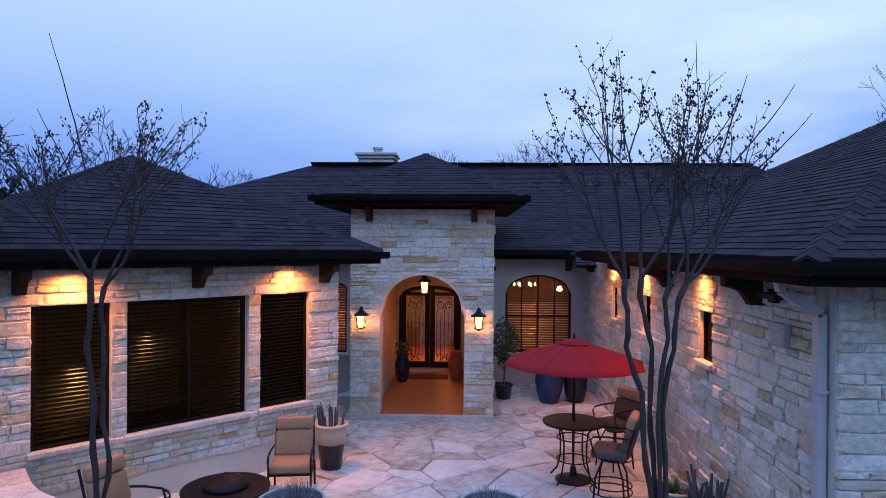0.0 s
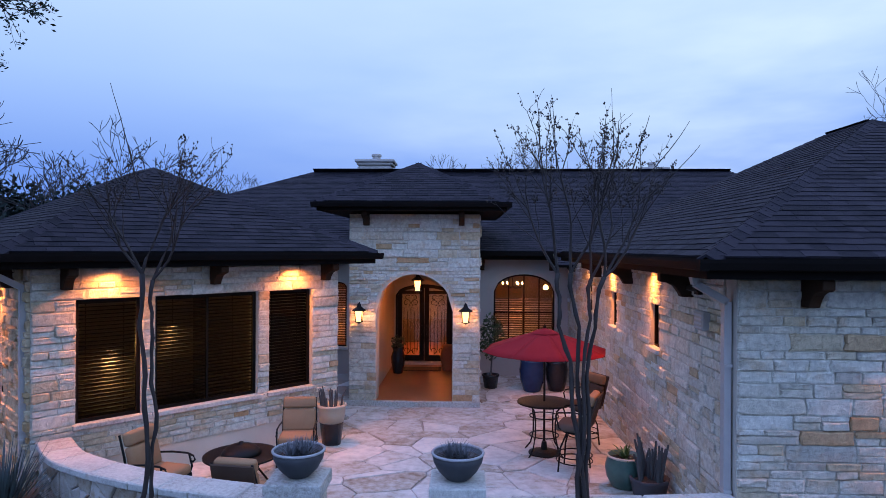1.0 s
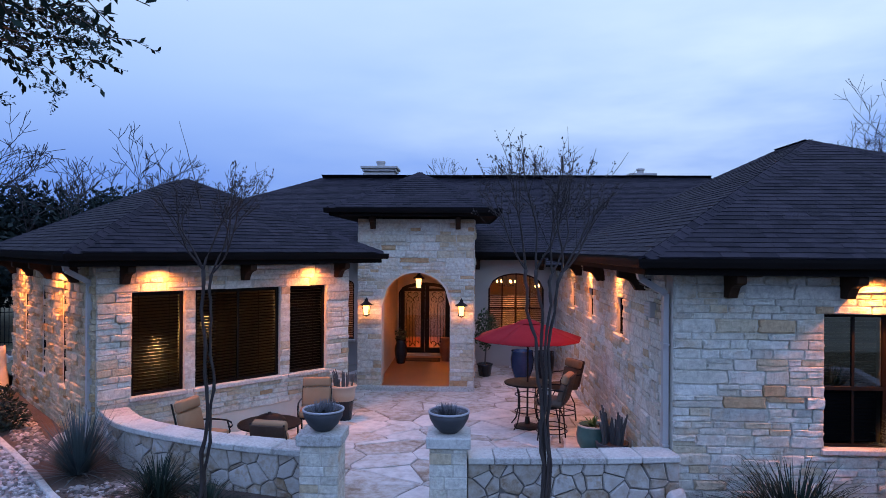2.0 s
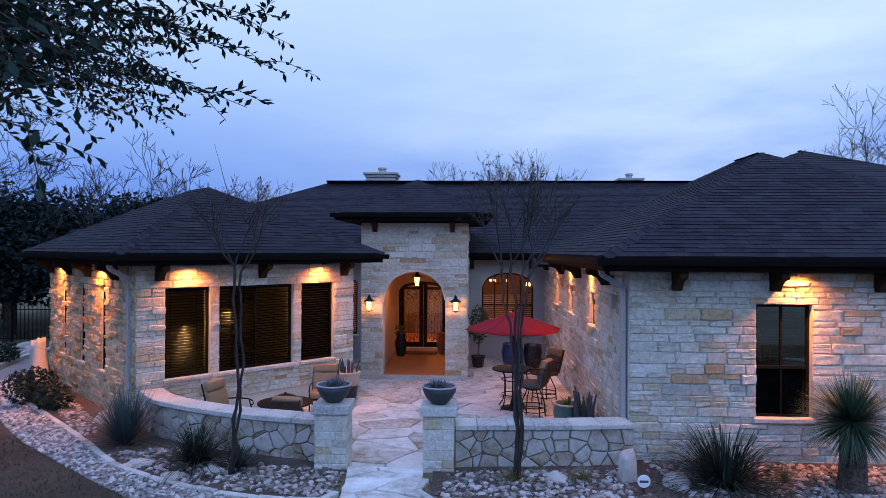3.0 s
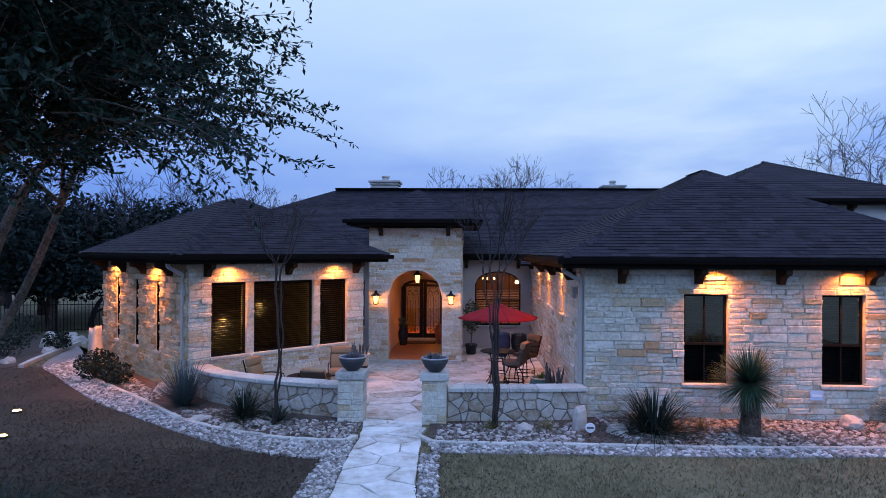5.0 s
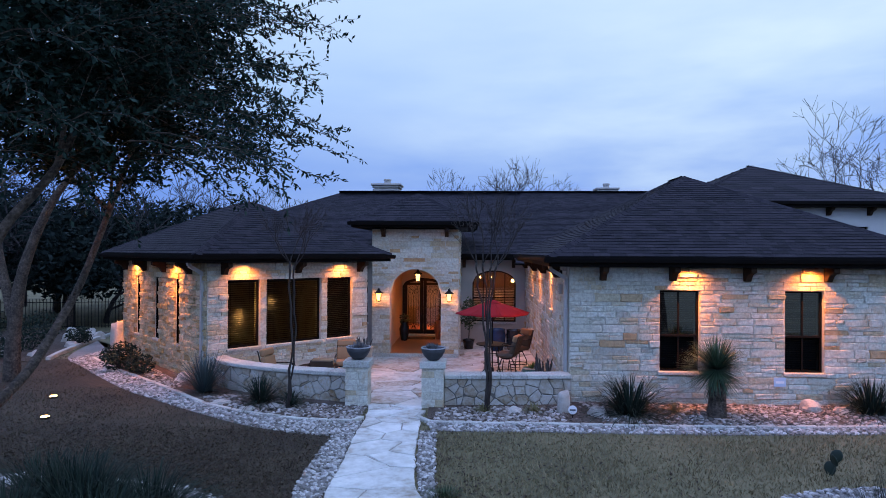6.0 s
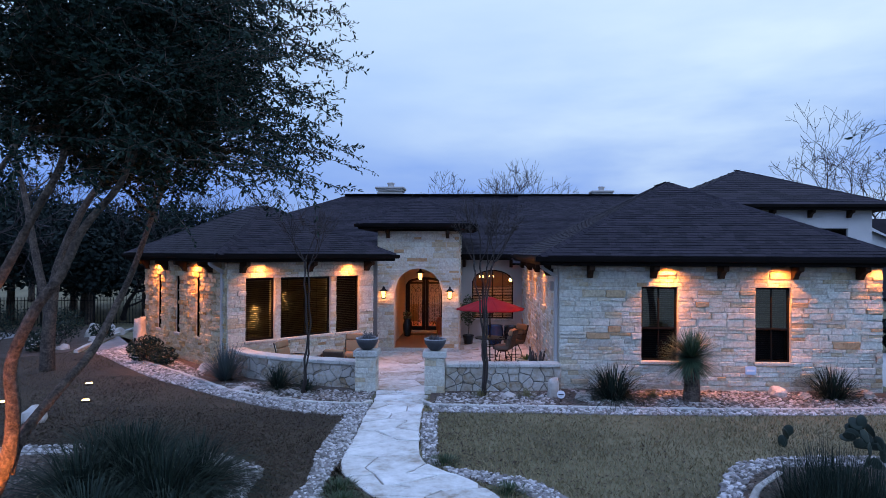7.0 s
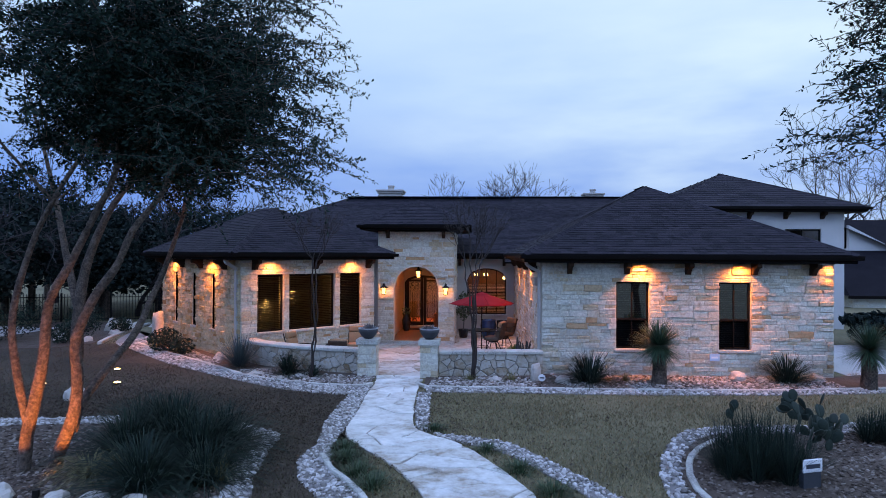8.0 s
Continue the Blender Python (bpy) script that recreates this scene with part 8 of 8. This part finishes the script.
def shade_litter(n, seed):
    """Fallen oak leaves on the lawn, thickest under the tree, darkened for its shade."""
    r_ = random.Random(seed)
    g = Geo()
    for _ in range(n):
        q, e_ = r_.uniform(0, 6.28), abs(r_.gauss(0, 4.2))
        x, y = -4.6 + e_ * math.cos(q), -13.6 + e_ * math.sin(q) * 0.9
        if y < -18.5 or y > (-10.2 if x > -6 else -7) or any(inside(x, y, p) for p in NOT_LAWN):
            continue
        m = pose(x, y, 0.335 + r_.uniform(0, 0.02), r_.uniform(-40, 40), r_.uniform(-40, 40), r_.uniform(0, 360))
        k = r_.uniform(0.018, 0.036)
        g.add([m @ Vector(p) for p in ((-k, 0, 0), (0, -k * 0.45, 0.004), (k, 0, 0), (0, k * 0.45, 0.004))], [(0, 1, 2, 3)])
    tagged(part("leaf_litter", g, material("fallen_shade_leaf", [(0.018, 0.012, 0.007), (0.045, 0.030, 0.018), (0.08, 0.055, 0.035)], 0.9, 20, 2, 0.1, by="island", depth=0.8)), "fallen brown oak leaves scattered on the lawn, darkened for oak shade", "leaves", kind="stuff")


shade_litter(60000, 33)

# ---------- stone facings ----------
def stone_unit(seed):
    """An uneven block face: x, z in -0.5..0.5, y from 0 (wall) to 1 (face)."""
    r_ = random.Random(seed)
    xs = [-0.5, -0.44, -0.15, 0.15, 0.44, 0.5]
    zs = [-0.5, -0.40, 0.0, 0.40, 0.5]
    g = Geo()
    for z in zs:
        for x in xs:
            edge = abs(x) == 0.5 or abs(z) == 0.5
            y = 0.60 + r_.uniform(-0.2, 0.15) if edge else 0.92 + r_.uniform(-0.12, 0.12)
            jx = r_.uniform(-0.04, 0.02) * (1 if x > 0 else -1) if abs(x) == 0.5 else r_.uniform(-0.04, 0.04)
            jz = r_.uniform(-0.06, 0.06)
            g.v.append((x + jx, y, z + jz))
    n = len(xs)
    g.f = [(j * n + i, (j) * n + i + 1, (j + 1) * n + i + 1, (j + 1) * n + i) for j in range(len(zs) - 1) for i in range(n - 1)]
    g.f = [tuple(reversed(q)) for q in g.f]
    rim = list(range(n)) + [j * n + n - 1 for j in range(1, len(zs))] + [(len(zs) - 1) * n + i for i in range(n - 2, -1, -1)] + [j * n for j in range(len(zs) - 2, 0, -1)]
    k = len(g.v)
    for i in rim:
        x, y, z = g.v[i]
        g.v.append((x, -0.1, z))
    m = len(rim)
    g.f += [(rim[i], rim[(i + 1) % m], k + (i + 1) % m, k + i) for i in range(m)]
    return g


UNITS = [stone_unit(100 + i) for i in range(14)]
UNIT_MESH = [u.mesh("stone", M_STONE) for u in UNITS]
# blocks in the warm-shade tint, for the slit wall
WARMSHADE_MESH = [u.mesh("stone", M_WARMSHADE) for u in UNITS]


def lay_stones(wall, m, length, z0, z1, openings, seed, limit=300, rugged=False):
    r_ = random.Random(seed)
    levels = {z0, z1}
    arch = [o for o in openings if o[4] > 0]
    for o in openings:
        for z in (o[2], o[3] + (o[4] if o[4] else 0)):
            if z0 < z < z1:
                levels.add(z)
        if o[4] and z0 < o[3] < z1:
            levels.add(o[3])
    levels = sorted(levels)
    jobs = []
    for lo, hi in zip(levels, levels[1:]):
        z = lo
        while z < hi - 1e-3:
            h = r_.choice((0.07, 0.09, 0.12, 0.15) if rugged else (0.09, 0.11, 0.13, 0.16, 0.19, 0.22))
            if any(o[3] - 0.02 < z < o[3] + o[4] + 0.05 for o in arch):
                h = r_.choice((0.06, 0.08, 0.10))
            if hi - z - h < 0.06:
                h = hi - z
                if h > 0.30:
                    h = h / 2
            free = [(0.0, length)]
            for o in openings:
                a, b, top = o[0], o[1], o[3] + o[4]
                if z >= top - 1e-3 and not (o[4] and z < top + 0.03):
                    continue
                if z + h <= o[2] + 1e-3:
                    continue
                if o[4] and z + h > o[3]:
                    c, hw = (a + b) / 2, (b - a) / 2 + 0.03
                    t = max(0.0, (z - o[3]) / (o[4] + 0.03))
                    if t >= 1:
                        continue
                    w = hw * math.sqrt(1 - t * t)
                    a, b = c - w, c + w
                nf = []
                for p, q in free:
                    if b <= p or a >= q:
                        nf.append((p, q))
                    else:
                        if a - p > 0.04:
                            nf.append((p, a))
                        if q - b > 0.04:
                            nf.append((b, q))
                free = nf
            for p, q in free:
                x = p
                while x < q - 1e-3:
                    w = min(0.38 if rugged else 0.78, h * r_.uniform(1.1, 4.0) + 0.09)
                    if q - x - w < 0.14:
                        w = q - x
                        if w > 0.78:
                            w /= 2
                    if h > 0.15 and r_.random() < 0.42:
                        c, k = h * r_.uniform(0.38, 0.62), r_.uniform(0.35, 0.65)
                        lower, upper = [(x, x + w)], [(x, x + w)]
                        if w > 0.42:
                            (lower if r_.random() < 0.5 else upper)[:] = [(x, x + w * k), (x + w * k, x + w)]
                        jobs += [(a, b, z, z + c) for a, b in lower] + [(a, b, z + c, z + h) for a, b in upper]
                    else:
                        jobs.append((x, x + w, z, z + h))
                    x += w
            z += h
    rest = Geo()
    for i, (a, b, c, d) in enumerate(jobs):
        gap = 0.008
        dep = 0.030 + r_.uniform(-0.010, 0.014) + (0.028 if r_.random() < 0.07 else 0)
        if rugged:
            dep += r_.uniform(0.005, 0.05)
        mm = m @ Matrix.Translation(((a + b) / 2, -0.004, (c + d) / 2)) @ Matrix.Diagonal((-(b - a - gap), dep, d - c - gap, 1))
        k = r_.randrange(14)
        if len(jobs) <= limit or i < limit:
            part("stone", (WARMSHADE_MESH if rugged else UNIT_MESH)[k], None, wall, m=mm)
        else:
            rest.add([mm @ Vector(p) for p in UNITS[k].v], UNITS[k].f)
    if rest.v:
        tagged(part("stones", rest, M_WARMSHADES if rugged else M_STONES, wall), kind="stuff")


for i, (wall, m, length, z0, z1, openings) in enumerate(STONE_JOBS):
    far_wall = wall.name.startswith(("wall_tower_left", "wall_tower_right", "wall_right_end"))
    lay_stones(wall, m, length, z0, z1, openings, 60 + i, 0 if far_wall else 300, wall.name.startswith("wall_slit"))

# ---------- low walls of the court: polygon fieldstone and cap slabs ----------
def face_stones(wall, line, side, z0, z1, size, seed):
    """Irregular flat stones along a curved wall face."""
    r_ = random.Random(seed)
    acc = [0.0]
    for a, b in zip(line, line[1:]):
        acc.append(acc[-1] + (b - a).length)
    total = acc[-1]

    def at(s, z, d):
        s = min(max(s, 0), total - 1e-5)
        i = max(k for k in range(len(acc)) if acc[k] <= s)
        i = min(i, len(line) - 2)
        t = (s - acc[i]) / (acc[i + 1] - acc[i])
        p = line[i].lerp(line[i + 1], t)
        tan = (line[i + 1] - line[i]).normalized()
        n = Vector((tan.y, -tan.x, 0)) * side
        return p + n * d + Vector((0, 0, z))

    for poly in cells(0, total, z0, z1, size, r_, 0.015, 1.45, 0.9):
        if abs(area(poly)) < 0.004:
            continue
        c = centre(poly)
        dep = 0.178 + r_.uniform(-0.008, 0.016)
        k = len(poly)
        v = [at(s, z, 0.14) for s, z in poly] + [at(s, z, dep - 0.014) for s, z in poly]
        v += [at(c[0] + (s - c[0]) * 0.88, c[1] + (z - c[1]) * 0.88, dep) for s, z in poly] + [at(c[0], c[1], dep + r_.uniform(-0.004, 0.008))]
        f = [(i, (i + 1) % k, k + (i + 1) % k, k + i) for i in range(k)] + [(k + i, k + (i + 1) % k, 2 * k + (i + 1) % k, 2 * k + i) for i in range(k)]
        f += [(2 * k + i, 2 * k + (i + 1) % k, 3 * k) for i in range(k)]
        if side < 0:
            f = [tuple(reversed(q)) for q in f]
        part("stone", Geo().add(v, f), M_RUBBLE, wall)


face_stones(lw_left, LEFT_LINE, 1, 0.22, 0.885, 0.150, 71)
face_stones(lw_right, RIGHT_LINE, 1, 0.22, 0.885, 0.165, 72)
face_stones(lw_left, LEFT_LINE, -1, 0.05, 0.885, 0.30, 73)
face_stones(lw_right, RIGHT_LINE, -1, 0.05, 0.885, 0.30, 74)
for wall, line in ((lw_left, LEFT_LINE), (lw_right, RIGHT_LINE)):
    r_ = random.Random(len(line))
    i = 0
    while i < len(line) - 1:
        j = min(len(line) - 1, i + r_.randint(15, 24))
        if len(line) - 1 - j < 8:
            j = len(line) - 1
        seg = [line[i].lerp(line[min(i + 1, j)], 0.12)] + line[i + 1:j] + [line[j].lerp(line[j - 1], 0.12)]
        part("cap_slab", bevelled(ribbon(seg, -0.215, 0.225, 0.892, 0.982 + r_.uniform(-0.004, 0.006)), 0.014, 1), M_CAP, wall, "pale cut-stone cap slab")
        i = j

# ---------- flagstones ----------
court = sheet("court_base", [(-5.5, -6.3), (-1.2, -8.3), (0.6, -8.3), (3.55, -7.8), (3.55, -0.3), (-4.6, -0.3)], 0.0, M_JOINT, "sandy joints of the flagstone court", "pavement")
for v in court.data.vertices:
    v.co.z += patio_z(v.co.y) - 0.014
sheet("court_base_rear", [(-4.6, -0.3), (3.55, -0.3), (3.55, 3.75), (-4.6, 3.75)], -0.014, M_JOINT, "sandy joints of the flagstone court", "pavement")


def flag(poly, zf, r_, parent, mat=M_FLAG):
    if area(poly) < 0:
        poly = poly[::-1]
    c = centre(poly)
    k = len(poly)
    up = r_.uniform(-0.004, 0.006)
    wob = []
    for i, (x, y) in enumerate(poly):
        x2, y2 = poly[(i + 1) % k]
        wob.append((x, y))
        d = math.hypot(x2 - x, y2 - y)
        if d > 0.25:
            wob.append(((x + x2) / 2 + r_.uniform(-0.025, 0.025), (y + y2) / 2 + r_.uniform(-0.025, 0.025)))
    k = len(wob)
    v = [(x, y, zf(x, y) - 0.04) for x, y in wob] + [(x, y, zf(x, y) + up - 0.008) for x, y in wob]
    v += [(c[0] + (x - c[0]) * 0.95, c[1] + (y - c[1]) * 0.95, zf(x, y) + up + r_.uniform(-0.002, 0.002)) for x, y in wob]
    f = [(i, (i + 1) % k, k + (i + 1) % k, k + i) for i in range(k)] + [(k + i, k + (i + 1) % k, 2 * k + (i + 1) % k, 2 * k + i) for i in range(k)] + [tuple(range(2 * k, 3 * k))]
    part("flagstone", Geo().add(v, f), mat, parent)


r_ = random.Random(90)
bay = [(p.x, p.y) for p in (COR + U * 0.0 - V * 0.5, COR + U * (LW + 0.2) - V * 0.5, COR + U * LW - V * LD, COR - V * LD)]
for poly in cells(-5.6, 3.6, -8.25, 3.75, 0.50, r_, 0.022, 1.5, 0.85):
    for a, b in (((-5.55, -6.35), (-1.2, -8.28)), ((-1.2, -8.28), (0.6, -8.28)), ((0.6, -8.28), (3.6, -7.85))):
        nx_, ny_ = (b[1] - a[1]), -(b[0] - a[0])
        poly = clip_poly(poly, a[0], a[1], nx_, ny_) if len(poly) >= 3 else poly
    if len(poly) < 3 or abs(area(poly)) < 0.03:
        continue
    c = centre(poly)
    if inside(c[0], c[1], bay) or (TX0 + 0.3 < c[0] < TX1 - 0.3 and c[1] > 0.5) or (c[0] < -2.4 and c[1] > 1.0):
        continue
    flag(poly, lambda x, y: patio_z(y) + 0.004, r_, court)
walk_ob = bpy.data.objects["walk_base"]
PL, PR = [Vector((*p, 0)) for p in PATH_L], [Vector((*p, 0)) for p in PATH_R]


def walk_at(s, t):
    k = s * (len(PL) - 1)
    i = min(int(k), len(PL) - 2)
    a, b = PL[i].lerp(PL[i + 1], k - i), PR[i].lerp(PR[i + 1], k - i)
    p = a.lerp(b, t)
    return p.x, p.y


for poly in cells(0, 13.6, 0.0, 1.16, 0.42, r_, 0.024, 1.6, 0.85):
    if abs(area(poly)) < 0.03:
        continue
    dense = []
    for (a, b), (c, d) in zip(poly, poly[1:] + poly[:1]):
        dense += [(a, b), ((a + c) / 2, (b + d) / 2)]
    flag([walk_at(min(1, x / 13.6), min(1, y / 1.16)) for x, y in dense], lambda x, y: 0.342, r_, walk_ob, M_WALK)

# ---------- roof shingles and hip caps ----------
SH = Geo().add([(-0.5, 0, 0.0), (0.5, 0, 0.0), (0.5, 0, 0.024), (-0.5, 0, 0.024), (-0.5, 1, 0.002), (0.5, 1, 0.002), (0.5, 1, 0.012), (-0.5, 1, 0.012)],
               [(0, 1, 2, 3), (3, 2, 6, 7), (0, 3, 7, 4), (2, 1, 5, 6)])
SH_MESH = SH.mesh("shingle", M_SHINGLE1)
NEAR_ROOF = (2.9, 6.5, -8.2, -4.6)
pieces = 0
for roof, poly, e_, up, n in SHINGLE_JOBS:
    r_ = random.Random(int(abs(poly[0].x * 71 + poly[0].y * 13)) + 5)
    o = min(poly, key=lambda p: p.z)
    far_roof = roof.name.startswith(("roof_upper",)) or (roof.name.startswith("roof_main") and up.y < -0.3)
    expo = 0.145 if not far_roof else 0.30
    tv = [((p - o).dot(e_), (p - o).dot(up)) for p in poly]
    tmax = max(t for _, t in tv)
    g = Geo()
    row = 0
    t = 0.0
    while t < tmax - 0.02:
        tm = min(t + expo * 0.5, tmax - 0.005)
        xs = []
        for (s0, t0), (s1, t1) in zip(tv, tv[1:] + tv[:1]):
            if (t0 > tm) != (t1 > tm):
                xs.append(s0 + (s1 - s0) * (tm - t0) / (t1 - t0))
        if len(xs) >= 2:
            a, b = min(xs), max(xs)
            x = a
            while x < b - 0.01:
                w = r_.choice((0.16, 0.22, 0.30, 0.36)) if not far_roof else 0.9
                if row % 2 == 0 and x == a:
                    w *= 0.5
                w = min(w, b - x)
                lift = r_.uniform(0.9, 1.12)
                off = r_.choice((0, 0, 0, -0.005, 0.004))
                p = o + e_ * (x + w / 2) + up * (t + off)
                m = Matrix.Translation(p) @ Matrix(((e_.x, up.x, n.x, 0), (e_.y, up.y, n.y, 0), (e_.z, up.z, n.z, 0), (0, 0, 0, 1))) @ Matrix.Diagonal((w - 0.005, expo * 1.12 - off, lift, 1))
                if roof.name.startswith("roof_right_wing") and pieces < 300 and NEAR_ROOF[0] < p.x < NEAR_ROOF[1] and NEAR_ROOF[2] < p.y < NEAR_ROOF[3] and e_.y == 0:
                    part("shingle", SH_MESH, None, roof, m=m)
                    pieces += 1
                else:
                    g.add([m @ Vector(q) for q in SH.v], SH.f)
                x += w
        t += expo
        row += 1
    tagged(part("shingles", g, M_SHINGLE, roof), kind="stuff")
for roof, a, b in HIP_JOBS:
    d = (b - a)
    ln = d.length
    if ln < 0.05:
        continue
    d.normalize()
    s = d.cross(Vector((0, 0, 1))).normalized()
    u_ = s.cross(d).normalized()
    k = 0.20 if not roof.name.startswith(("roof_upper", "roof_main")) else 0.35
    cnt = max(1, int(ln / k))
    g = Geo()
    for i in range(cnt):
        p, q = a + d * (i * ln / cnt - 0.02), a + d * ((i + 1) * ln / cnt)
        drop = Vector((0, 0, 0.055))
        v = [p - s * 0.134 - drop + u_ * 0.029, p + u_ * 0.048, p + s * 0.134 - drop + u_ * 0.029, q - s * 0.13 - drop + u_ * 0.021, q + u_ * 0.04, q + s * 0.13 - drop + u_ * 0.021]
        v += [x - Vector((0, 0, 0.03)) for x in v]
        g.add(v, [(0, 1, 4, 3), (1, 2, 5, 4), (0, 6, 7, 1), (1, 7, 8, 2), (0, 3, 9, 6), (2, 8, 11, 5)])
    part("ridge_cap", g, M_SHINGLE, roof)
